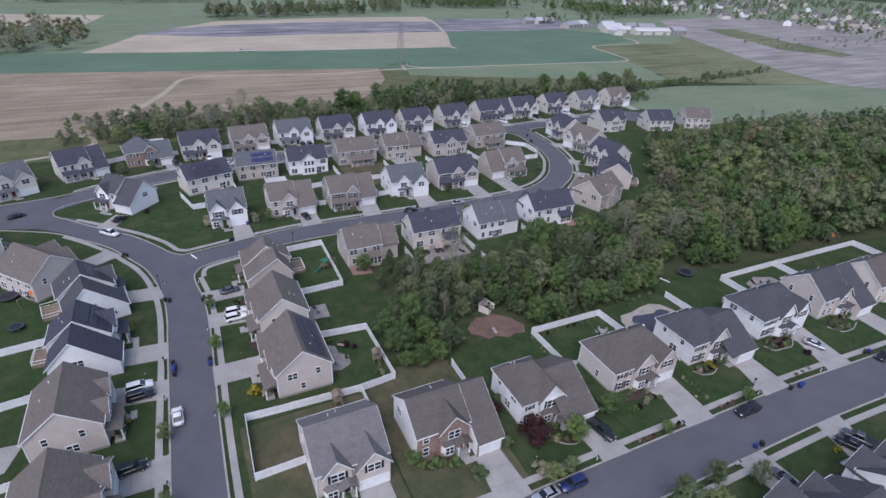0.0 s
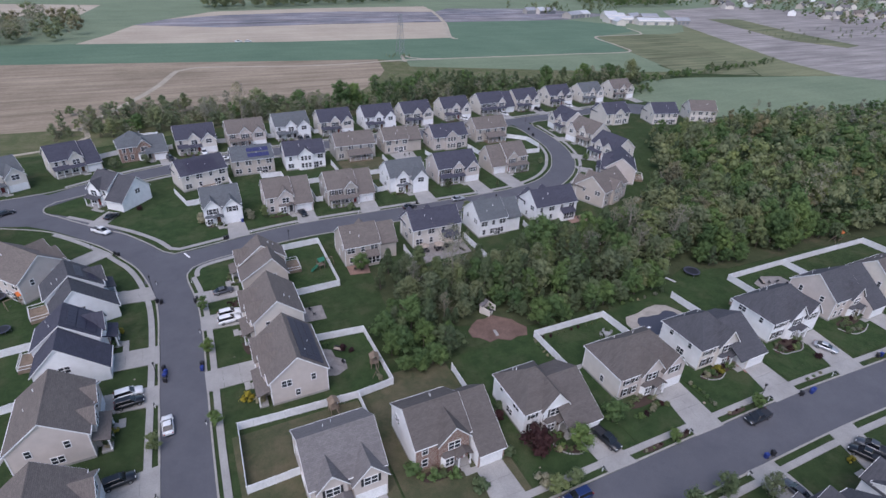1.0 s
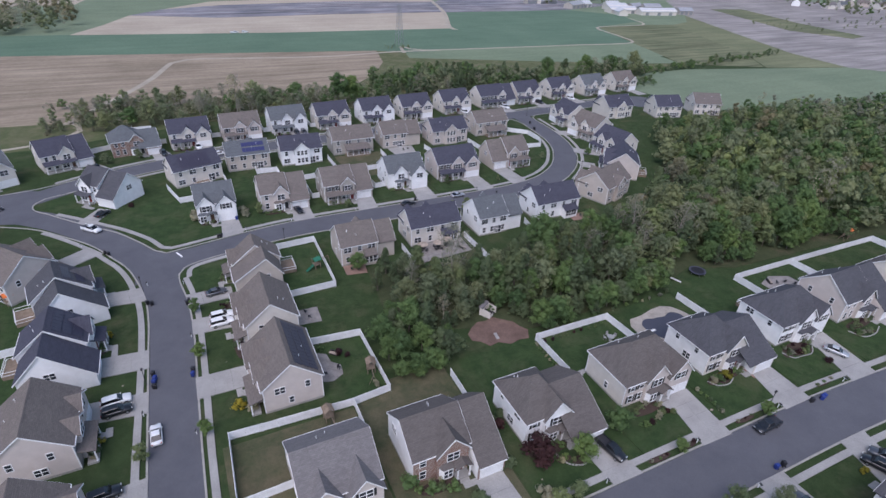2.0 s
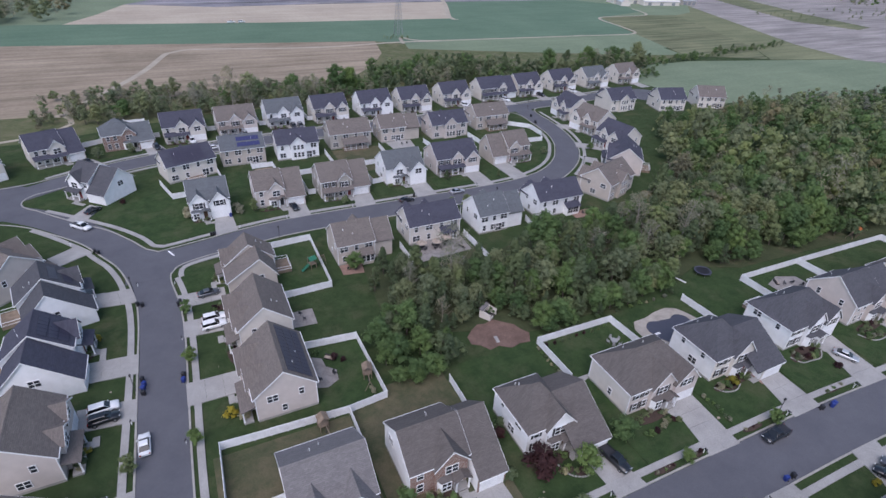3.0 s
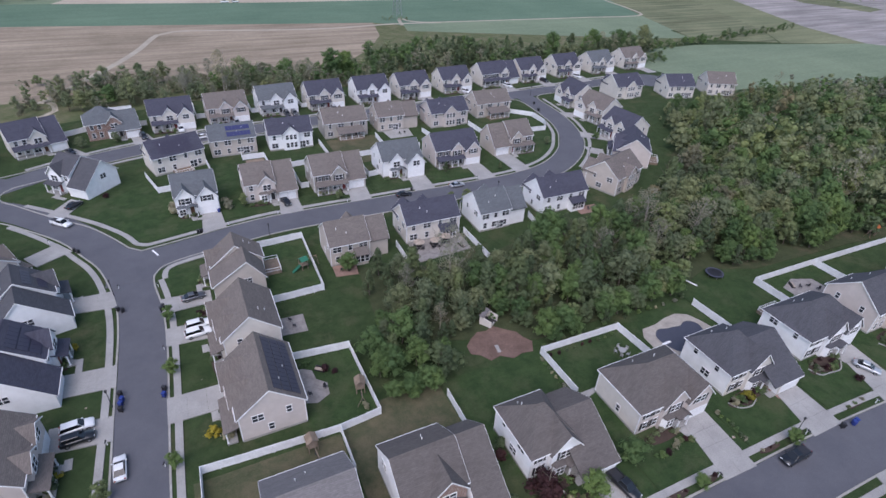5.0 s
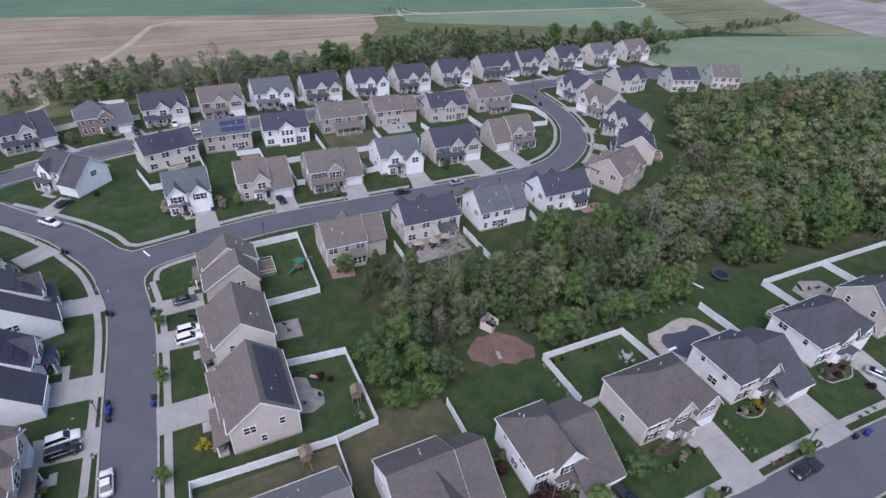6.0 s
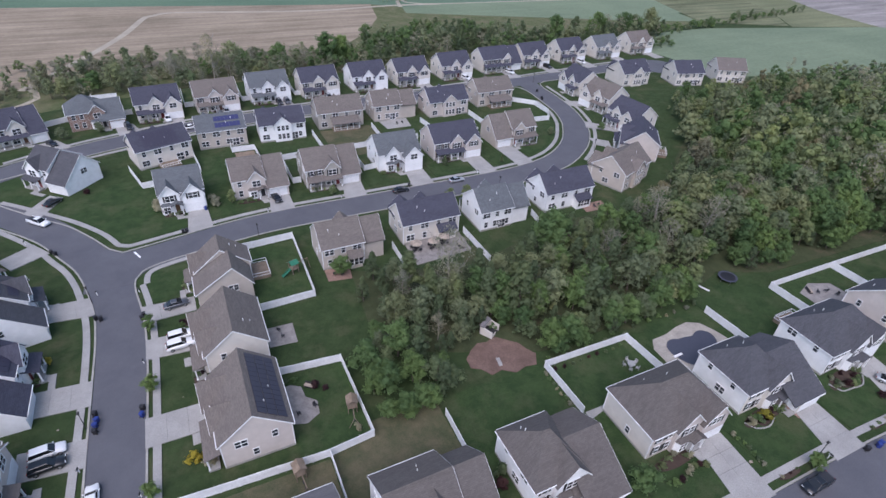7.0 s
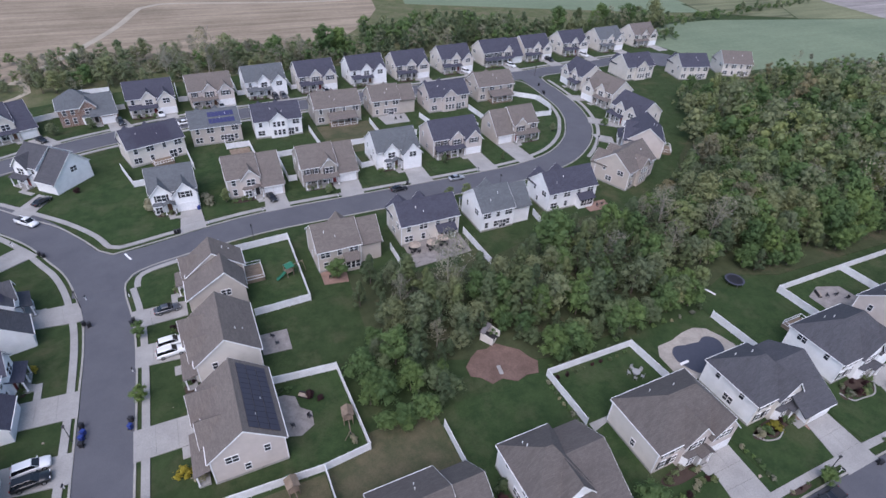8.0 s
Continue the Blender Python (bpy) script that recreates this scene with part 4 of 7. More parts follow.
# farthest row, fronts to the street
house("cream house with slate roof", -52.0, 121.0, 28, 14.0, 10.6, CREAM, SLATE, "gable", gw=6.0, proj=1.8, seed=31)
house("cream house with dark slate roof", -34.0, 131.4, 20, 9.6, 10.4, CREAM, NAVY, "gable", garage="salt", gw=4.8, proj=1.8, seed=32)
house("red brick fronted house with blue-grey roof", -12.6, 138.2, 8, 10.4, 10.4, BEIGE, SLATE, "hip", front=BRICK, garage="salt", gw=5.0, proj=2.6, porch=False, seed=33)
FAR_ROW = [
    (8.6, 140.6, CREAM, NAVY), (27.3, 141.8, PINK, BROWN), (46.0, 145.4, WHITE, SLATE), (64.7, 145.6, CREAM, NAVY), (84.7, 146.4, WHITE, NAVY),
    (103.3, 146.6, CREAM, NAVY), (124.3, 148.6, CREAM, NAVY), (145.5, 151.0, CREAM, NAVY), (167.0, 152.3, CREAM, NAVY), (189.0, 154.0, CREAM, NAVY), (210.6, 154.2, CREAM, SLATE), (233.4, 155.6, CREAM, BROWN)]
for k, (x, y, a, b) in enumerate(FAR_ROW):
    words = {NAVY: "dark slate", BROWN: "brown", SLATE: "blue-grey"}[b]
    house(("white" if a is WHITE else "cream") + " house with " + words + " roof and twin front gables", x, y, 3, 14.2, 10.4, a, b, "gable", gw=5.6, proj=1.9 if k != 7 else 1.2, seed=34 + k, garage="salt" if k == 7 else "gable", shut=SHUTTER if k % 2 else None)

# backs of the inner block
house("white house with dark roof and black solar panels", 7.6, 104.0, 196, 15.0, 9.6, CREAM, NAVY, "gable", side=1, gw=6.0, proj=1.2, rear="deck", solar=(-4.0, 9, 3, 1, SOLAR), seed=51, peak=9.4)
house("beige house with slate roof and blue solar panels", 25.3, 110.2, 180, 14.0, 9.4, BEIGE, SLATE, "gable", side=1, gw=6.0, proj=1.2, solar=(-5.2, 7, 2, 1, SOLARBLUE), seed=52, peak=9.2)
house("bright white house with dark roof and rear gable", 43.4, 109.2, 178, 14.2, 9.6, WHITE, NAVY, "gable", side=1, gw=6.0, proj=1.2, rear="gable", seed=53, peak=9.4)
house("grey-beige house with brown roof and covered porch", 63.5, 113.2, 179, 15.4, 9.6, GREIGE, BROWN, "gable", side=1, gw=6.0, proj=1.2, rear="porch", seed=54, peak=9.4)
house("tan house with brown roof and patio", 80.4, 113.6, 179, 10.0, 9.6, BEIGE, BROWN, "gable", garage="salt", side=-1, gw=5.6, proj=1.2, seed=55, peak=9.4)
house("rosy-beige house with dark roof and rear gable", 102.8, 110.8, 180, 15.2, 9.8, PINK, NAVY, "gable", side=1, gw=6.0, proj=1.2, rear="gable", seed=56, peak=9.4)
house("tan house with brown roof and screened porch", 124.2, 114.5, 180, 15.0, 9.6, BEIGE, BROWN, "gable", side=1, gw=6.0, proj=1.2, rear="porch", seed=57, peak=9.4)

# fronts of the inner block
house("white corner house with dark grey roof", -18.0, 100.0, -43, 7.4, 10.4, WHITE, CHARCOAL, "gable", garage="salt", side=1, gw=6.2, proj=1.4, seed=61, peak=9.4, bay=-0.8)
house("white house with blue-grey roof and two front gables", 11.3, 76.2, 0, 10.4, 11.0, WHITE, SLATE, "gable", side=1, gw=5.4, proj=1.2, porch=False, seed=62, bay=-2.8, shut=SHUTTER)
house("rosy-beige house with brown roof and white porch", 27.6, 76.4, 0, 8.0, 10.4, PINK, BROWN, "gable", garage="salt", gw=5.6, proj=1.6, seed=63, porch=False, doors=2)
house("grey-beige house with brown roof and double garage", 47.0, 75.8, 0, 9.4, 10.4, GREIGE, BROWN, "gable", garage="salt", gw=5.6, proj=0.8, seed=64, doors=2, shut=SHUTTER)
house("white house with slate roof and low garage gable", 70.4, 78.2, 0, 12.8, 10.4, WHITE, SLATE, "gable", gw=5.8, proj=2.6, seed=65, porch=False, doors=2, bay=-2.2, eave=5.7)
house("rosy-beige house with dark slate roof", 90.0, 79.6, 0, 15.4, 10.6, PINK, NAVY, "gable", gw=5.8, proj=1.8, seed=66, shut=SHUTTER)
house("beige house with brown roof on the street bend", 115.6, 81.4, 0, 9.0, 10.4, BEIGE, BROWN, "gable", garage="salt", side=-1, gw=6.2, proj=0.6, seed=67, doors=2, shut=SHUTTER)

# driveways: two corners at the house, two at the street
drive([(18.2, -32.4), (23.2, -32.4), (23.0, -43.9), (17.4, -43.8)])
drive([(38.0, -34.0), (42.8, -34.0), (43.2, -44.0), (37.0, -43.9)])
drive([(57.2, -35.6), (61.6, -35.6), (63.5, -44.0), (57.6, -43.9)])
drive([(79.2, -33.0), (84.8, -33.0), (83.8, -44.4), (77.0, -44.2)])
drive([(100.4, -35.4), (105.8, -35.4), (105.2, -44.7), (98.0, -44.6)])
drive([(121.8, -32.8), (127.2, -32.8), (124.9, -45.6), (117.6, -45.2)])
drive([(143.6, -35.4), (149.6, -35.4), (149.4, -46.8), (142.6, -46.5)])
drive([(164.5, -35.0), (170.5, -35.0), (168.5, -48.0), (162.0, -47.6)])
drive([(79.6, -62.4), (85.0, -62.4), (84.9, -53.2), (78.8, -53.0)])
drive([(97.6, -63.4), (103.2, -63.4), (106.5, -53.6), (100.0, -53.4)])
drive([(9.6, 6.5), (9.6, 0.8), (0.2, 0.8), (0.3, 6.6)])
drive([(9.6, 25.0), (9.6, 19.4), (0.8, 20.0), (0.9, 25.2)])
drive([(10.2, 35.0), (10.2, 30.6), (0.8, 30.2), (0.3, 35.4)])
drive([(-16.5, 13.6), (-16.5, 19.2), (-7.3, 18.4), (-7.4, 12.8)])
drive([(-16.8, 2.0), (-16.8, 7.2), (-7.6, 6.2), (-7.7, 0.9)])
drive([(-16.5, -18.8), (-16.5, -13.6), (-7.9, -13.0), (-8.1, -18.9)])
drive([(-16.6, 37.2), (-17.4, 42.4), (-8.6, 42.2), (-7.7, 36.2)])
drive([(-24.0, 58.0), (-27.0, 62.6), (-20.8, 67.0), (-17.3, 62.2)])
drive([(11.8, 70.0), (16.4, 70.0), (16.8, 60.6), (11.0, 59.6)])
drive([(31.8, 69.6), (37.0, 69.6), (37.0, 61.9), (30.8, 61.8)])
drive([(51.9, 69.6), (57.2, 69.6), (56.4, 61.7), (50.2, 61.7)])
drive([(71.2, 70.4), (76.8, 70.4), (76.4, 61.4), (69.8, 61.4)])
drive([(91.9, 72.6), (97.4, 72.6), (97.4, 61.4), (91.4, 61.4)])
drive([(105.0, 75.4), (110.8, 75.4), (111.2, 62.6), (105.4, 62.0)])
drive([(-16.5, 87.6), (-19.6, 90.4), (-24.6, 82.6), (-20.8, 78.8)])
drive([(-21.0, 127.0), (-25.6, 125.4), (-22.5, 118.0), (-16.6, 120.6)])
drive([(-5.2, 132.6), (0.0, 133.4), (2.6, 125.9), (-3.8, 124.2)])
for k, (x, y, _, _) in enumerate(FAR_ROW):
    e = 125.6 + 0.055 * x + (2.6 if x < 60 else 1.2)
    drive([(x + 1.9, y - 6.6), (x + 6.9, y - 6.6), (x + 7.2, e), (x + 1.3, e)])
drive([(142.0, 62.4), (138.6, 66.2), (139.8, 71.8), (144.6, 67.0)])
drive([(155.0, 70.8), (155.0, 76.2), (147.4, 84.2), (144.6, 79.4)])
drive([(158.6, 96.5), (159.0, 102.0), (152.6, 104.6), (151.8, 99.2)])

# lawns of single plots
lot(3.0, -41.4, 25.2, -12.0, DRY, "thin brownish lawn inside a white fence")
lot(25.6, -41.4, 44.4, -8.0, DRY, "thin brownish lawn beside a brick-fronted house")
lot(44.8, -41.4, 65.8, -8.5, LUSH, "deep green mown lawn")
lot(66.2, -41.4, 85.6, -9.8, LUSH, "deep green mown lawn inside a white fence")
lot(86.0, -41.6, 106.0, -8.0, LUSH, "deep green mown lawn round a pool terrace")
lot(106.4, -42.0, 126.6, -4.5, LUSH, "deep green mown lawn with a trampoline")
lot(127.0, -42.6, 152.0, -10.0, LUSH, "deep green mown lawn")
lot(21.4, -10.4, 32.4, 6.4, LUSH, "deep green fenced back lawn")
lot(21.2, 7.2, 41.0, 25.0, LAWN, "mown back lawn beside the woods")
lot(22.0, 26.0, 32.8, 47.6, LUSH, "deep green fenced back lawn with play set")
lot(-60.0, 12.0, -28.4, 60.0, LUSH, "deep green back lawns")
lot(-44.0, -30.0, -28.4, 11.0, LAWN, "mown back lawns")
lot(17.0, 64.6, 22.8, 100.0, LUSH, "deep green lawn between houses")
patch("lawn", [(-9.0, 67.4), (-3.0, 60.6), (1, 60.4), (11.0, 61.8), (11.0, 71.0), (5.5, 72), (5.5, 82), (-2, 92), (-10, 88), (-18, 83)], LUSH, "deep green corner lawn", 0.105)
patch("lawn", [(-33.5, 95), (-27, 88.6), (-21, 84), (-25, 98), (-20, 106), (-32, 102)], LUSH, "deep green corner lawn", 0.105)
lot(1.8, 47.0 - 11.0, 10.0, 47.5, LUSH, "deep green front lawn")
for x0, x1 in ((38, 50), (58.5, 69), (78.5, 90.5), (99, 104.5)):
    lot(x0, 64.4, x1, 72.0, LAWN if x0 < 70 else LUSH)
patch("lawn", [(112, 64), (118, 66), (127, 73), (133, 82), (137, 90), (126, 92), (112, 88)], LUSH, "deep green lawn on the street bend", 0.105)
lot(34.5, 86.0, 55.0, 103.5, LAWN, "fenced back lawn")
lot(55.5, 86.0, 74.5, 107.0, DRY, "thin fenced back lawn")
lot(75.0, 86.0, 112.0, 105.0, LAWN, "fenced back lawn")
lot(92.0, 24.0, 116.0, 36.0, LAWN, "back lawn sloping to the woods")
patch("soil_patch", [(53.6, -2.2), (55.4, -0.6), (57.4, 0.6), (59.2, 0.2), (61.2, 1.0), (63.0, -0.8), (64.8, -2.4), (65.4, -4.4), (66.4, -6.0), (65.0, -8.4), (62.8, -8.0), (60.6, -8.6), (58.4, -7.0), (56.2, -7.4), (55.0, -5.4), (53.4, -4.4)], DIRT, "bare reddish soil at the wood's edge", 0.12, "soil", True)
patch("wood_floor", [(40, 12), (44, 4), (53, 0), (68, -6), (90, -6), (110, -4), (120, -1), (132, -6), (170, -8), (215, -14), (420, -20), (640, 40), (400, 78), (250, 100), (215, 94), (194, 86), (182, 66), (156, 48), (140, 33), (122, 30), (100, 31), (76, 25), (55, 26), (42, 31)], LITTER, "shaded leaf litter under the wood", 0.11)

# ---- trees and shrubs ----
CUBE = []
for a in range(3):
    for sgn in (-1, 1):
        for i in range(2):
            for j in range(2):
                q = []
                for u, v in ((i, j), (i + 1, j), (i + 1, j + 1), (i, j + 1)):
                    p = [0, 0, 0]
                    p[a], p[(a + 1) % 3], p[(a + 2) % 3] = sgn, u - 1, v - 1
                    q.append(p)
                CUBE.append(q)
CUBE = np.array(CUBE, float)
CUBE /= np.linalg.norm(CUBE, axis=2, keepdims=True)


def crown(seed, height, radius, base, lobes, leaves, size, cone=False, core=0.72, thin=1.0, reach=1.45):
    """Quads of a crown: leafy clumps on the lobes of an uneven outline, with shaded cores; shape (n, 4, 3)."""
    r = np.random.RandomState(seed)
    out = []
    for k in range(lobes):
        t = (k + 0.5) / lobes
        z = base + (height - base) * (0.12 + 0.8 * t)
        wide = (1 - t) ** 0.8 if cone else math.sqrt(max(0.05, 1 - (2 * t - 0.85) ** 2 * 0.8))
        a = k * 2.4 + r.uniform(0, 1.2)
        rr = radius * wide * r.uniform(0.15, 0.86) * (0 if k == lobes - 1 else 1)
        rl = radius * (0.3 if cone else 0.36) * (18 / max(18, lobes)) ** 0.5 * r.uniform(0.75, 1.25) * (0.55 + 0.45 * wide)
        c = np.array([rr * math.cos(a), rr * math.sin(a), min(z, height - rl * 0.7)])
        if core:
            out.append(c + CUBE * rl * core * r.uniform(0.75, 1.1, (24, 1, 1)) * np.array([1, 1, 0.85]))
        n = max(6, int(leaves / lobes * thin))
        d = r.normal(size=(n, 3))
        d[:, 2] = np.abs(d[:, 2]) * 0.9 - 0.25
        d /= np.linalg.norm(d, axis=1, keepdims=True)
        pos = c + d * rl * r.uniform(0.65, reach, (n, 1)) * np.array([1, 1, 0.9])
        nrm = d + np.array([0, 0, 0.35]) + r.normal(scale=0.27, size=(n, 3))
        nrm /= np.linalg.norm(nrm, axis=1, keepdims=True)
        u = np.cross(nrm, r.normal(size=(n, 3)))
        u /= np.linalg.norm(u, axis=1, keepdims=True)
        v = np.cross(nrm, u)
        s1 = size * r.uniform(0.5, 1.25, (n, 1))
        s2 = s1 * r.uniform(0.5, 0.95, (n, 1))
        out.append(np.stack([pos - u * s1, pos - v * s2 + nrm * s1 * 0.15, pos + u * s1, pos + v * s2 + nrm * s1 * 0.15], axis=1))
    return np.concatenate(out)


def quads_mesh(name, quads, mat):
    me = bpy.data.meshes.new(name)
    n = len(quads)
    me.vertices.add(n * 4)
    me.vertices.foreach_set("co", np.ascontiguousarray(quads, dtype=np.float32).ravel())
    me.loops.add(n * 4)
    me.loops.foreach_set("vertex_index", np.arange(n * 4, dtype=np.int32))
    me.polygons.add(n)
    me.polygons.foreach_set("loop_start", np.arange(0, n * 4, 4, dtype=np.int32))
    me.materials.append(mat)
    me.update(calc_edges=True)
    return me


def trunk_geo(seed, height, r0, limbs=6, twigs=0):
    """A tapered trunk with rising limbs and, for bare trees, forked twigs."""
    rnd = random.Random(seed)
    gg = Geo()
    bend = [(rnd.uniform(-0.2, 0.2) * k, rnd.uniform(-0.2, 0.2) * k, height * 0.85 * k / 4) for k in range(5)]
    bend[0] = (0, 0, -0.1)
    gg.tube(bend, r0, r0 * 0.25, 7)
    for k in range(limbs):
        t = 0.3 + 0.6 * k / limbs
        z = height * 0.85 * t
        a = k * 2.4 + rnd.uniform(-0.4, 0.4)
        ln = height * rnd.uniform(0.22, 0.38) * (1.15 - t * 0.6)
        x0, y0 = bend[int(t * 4)][:2]
        e = (x0 + ln * math.cos(a), y0 + ln * math.sin(a), z + ln * 0.75)
        mid = (x0 + ln * 0.5 * math.cos(a + 0.15), y0 + ln * 0.5 * math.sin(a + 0.15), z + ln * 0.28)
        gg.tube([(x0, y0, z), mid, e], r0 * 0.38 * (1 - t * 0.5), r0 * 0.08, 5)
        for j in range(twigs):
            b = a + rnd.uniform(-1.2, 1.2)
            s = Vector(mid).lerp(Vector(e), rnd.uniform(0, 1))
            l2 = ln * rnd.uniform(0.3, 0.6)
            gg.tube([s, s + Vector((l2 * 0.6 * math.cos(b), l2 * 0.6 * math.sin(b), l2 * 0.7)), s + Vector((l2 * math.cos(b + 0.3), l2 * math.sin(b + 0.3), l2 * 1.3))], r0 * 0.12, r0 * 0.03, 4)
    return gg


# kinds: material, height, radius, base of crown, lobes, leaves, leaf size, cone, label
KINDS = {
    "green": (LEAF_A, 8.5, 3.8, 1.0, 26, 1400, 0.25, False, 0.72, "fresh green leafy tree"),
    "lime": (LEAF_B, 8.5, 3.6, 1.0, 26, 1350, 0.245, False, 0.7, "yellow-green tree in young leaf"),
    "dark": (LEAF_C, 9.0, 3.2, 0.6, 26, 1400, 0.24, True, 0.75, "dark green dense tree"),
    "bud": (LEAF_D, 9.2, 3.7, 1.3, 26, 1400, 0.225, False, 0.55, "brownish-green tree in bud"),
    "rust": (LEAF_F, 9.2, 3.7, 1.3, 26, 1400, 0.225, False, 0.55, "rusty brown tree in bud"),
    "grey": (LEAF_E, 10.5, 3.0, 2.0, 14, 1150, 0.15, False, 0.0, "half-bare grey-green tree with pale trunk"),
}
TREES = {}
for i, (kind, (mat, hh, rr, bb, lobes, leaves, size, cone, core, words)) in enumerate(KINDS.items()):
    for v in range(3):
        made = quads_mesh("crown", crown(100 * i + v, hh, rr, bb, lobes, leaves, size, cone, core), mat)
        low = crown(100 * i + v + 50, hh, rr, bb, 9, 300, size * 1.6, cone, core and 0.74, 1.0, 1.5)
        tiny = crown(100 * i + v + 70, hh, rr * 1.05, bb, 4, 56, size * 2.6, cone, 0.8, 1.0, 1.45)
        stem = trunk_geo(i * 7 + v, hh, 0.2, 7, 5 if kind == "grey" else 0).mesh("trunk", PALEBARK if kind == "grey" else BARK)
        TREES[kind, v] = (made, stem, low, words, tiny)


def tree(kind, x, y, s=1.0, rnd=random, group="trees of the wood", tall=1.0, label=""):
    made, stem, _, words, _ = TREES[kind, rnd.randrange(3)]
    o = thing("tree", label or words, "tree", Matrix.Translation((x, y, 0)) @ Matrix.Rotation(rnd.uniform(0, 6.28), 4, "Z") @ Matrix.Diagonal((s, s, s * tall, 1)), group)
    part("trunk", stem, BARK, o)
    part("crown", made, BARK, o)
    return o


def inside(x, y, poly):
    hit = False
    for (a, b), (c, d) in zip(poly, poly[1:] + poly[:1]):
        if (b > y) != (d > y) and x < (c - a) * (y - b) / (d - b) + a:
            hit = not hit
    return hit


WOOD_EDGE = [(40, 14), (37, 4), (35, -4), (36, -9), (42, -10.5), (47.5, -7), (49, -1), (53, 2.5), (59, 4.5), (64, 1), (69, -4), (80, -5), (96, -5.5), (106, -4), (110, 1), (122, 2), (127, -4), (150, -5), (170, -6), (215, -10), (420, -16), (560, 20), (400, 72), (290, 92), (262, 96), (245, 93), (222, 92), (200, 90), (186, 82), (176, 66), (160, 48), (146, 36), (128, 29), (116, 24), (93, 23), (91, 26), (74, 20), (54, 22), (43, 29)]
rnd = random.Random(5)
spots = []
for i in range(124):
    for j in range(30):
        x, y = 34 + i * 4.3 + (j % 2) * 2.1 + rnd.uniform(-1.5, 1.5), -20 + j * 4.1 + rnd.uniform(-1.5, 1.5)
        if inside(x, y, WOOD_EDGE):
            spots.append((x, y))
near = sorted(spots, key=lambda p: p[0] + 0.25 * p[1])[:250]
rest = [p for p in spots if p not in set(near)]


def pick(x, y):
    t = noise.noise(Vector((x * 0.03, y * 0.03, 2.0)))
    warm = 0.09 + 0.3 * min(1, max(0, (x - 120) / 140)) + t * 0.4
    # paler kinds likelier towards +x: yellower growth, plus distance haze put into the mix
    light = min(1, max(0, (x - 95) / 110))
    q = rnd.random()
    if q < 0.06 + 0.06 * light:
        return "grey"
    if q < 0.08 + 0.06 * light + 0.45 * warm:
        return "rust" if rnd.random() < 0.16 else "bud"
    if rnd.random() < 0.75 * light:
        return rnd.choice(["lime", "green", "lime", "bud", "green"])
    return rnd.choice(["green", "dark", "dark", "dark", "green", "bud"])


for x, y in near:
    edge = not inside(x, y - 5, WOOD_EDGE) or not inside(x - 5, y, WOOD_EDGE)
    s = rnd.uniform(0.5, 0.8) if edge else rnd.uniform(1.1, 1.4) if rnd.random() < 0.14 else rnd.uniform(0.58, 1.05)
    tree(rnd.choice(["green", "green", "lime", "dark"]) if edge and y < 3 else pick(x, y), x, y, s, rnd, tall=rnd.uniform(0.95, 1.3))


def joined(name, places, label, category="trees", level=2):
    """Far trees as one mesh per leaf kind, too many to count."""
    by = {}
    for kind, x, y, s, tall in places:
        low = TREES[kind, rnd.randrange(3)][level]
        a = rnd.uniform(0, 6.28)
        c, w = math.cos(a), math.sin(a)
        q = low @ np.array([[c, w, 0], [-w, c, 0], [0, 0, 1]]) * np.array([s, s, s * tall]) + np.array([x, y, 0])
        by.setdefault(kind, []).append(q)
    for kind, qs in by.items():
        tagged(new(name, quads_mesh(name, np.concatenate(qs), KINDS[kind][0])), KINDS[kind][-1].replace("tree", "trees", 1) + " " + label, category, kind="stuff")


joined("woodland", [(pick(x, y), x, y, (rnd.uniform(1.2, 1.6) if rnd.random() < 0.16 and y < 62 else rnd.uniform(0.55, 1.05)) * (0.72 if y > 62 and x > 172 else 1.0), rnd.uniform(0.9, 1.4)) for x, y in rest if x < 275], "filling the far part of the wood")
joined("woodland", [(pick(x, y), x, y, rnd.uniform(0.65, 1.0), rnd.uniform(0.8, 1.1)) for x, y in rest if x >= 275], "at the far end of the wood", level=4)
under = []
for i in range(520):
    x, y = rnd.uniform(40, 260), rnd.uniform(-10, 92)
    if inside(x, y, WOOD_EDGE):
        under.append((rnd.choice(["dark", "bud", "green", "dark"]), x, y, rnd.uniform(0.25, 0.42), rnd.uniform(0.7, 1.0)))
joined("undergrowth", under, "low under the wood", level=4)

# tree belt behind the farthest houses
belt = []
for i in range(250):
    x = rnd.uniform(-30, 275)
    y0 = 160 + 0.03 * x + (6 if x < 20 else 4)
    y = rnd.uniform(y0, y0 + (30 if x < 100 else 20 if x < 150 else 13))
    s = rnd.uniform(0.5, 0.9) if x < 110 else rnd.uniform(0.75, 1.2)
    belt.append((rnd.choice(["bud", "grey", "grey", "bud", "green", "rust"] if x < 75 else ["dark", "green", "dark", "bud", "dark", "grey"]), x, y, s, rnd.uniform(0.8, 1.15)))
for i in range(70):
    x = rnd.uniform(100, 190)
    belt.append((rnd.choice(["dark", "dark", "bud", "green"]), x, rnd.uniform(182, 214 - abs(x - 130) * 0.3), rnd.uniform(0.7, 1.15), rnd.uniform(0.9, 1.2)))
for i in range(46):
    x = rnd.uniform(-40, 75)
    tree(rnd.choice(["grey", "bud", "grey"]), x, rnd.uniform(163, 198 - max(0, x) * 0.15), rnd.uniform(0.45, 0.95), rnd, "scrub trees by the field", rnd.uniform(0.9, 1.25))
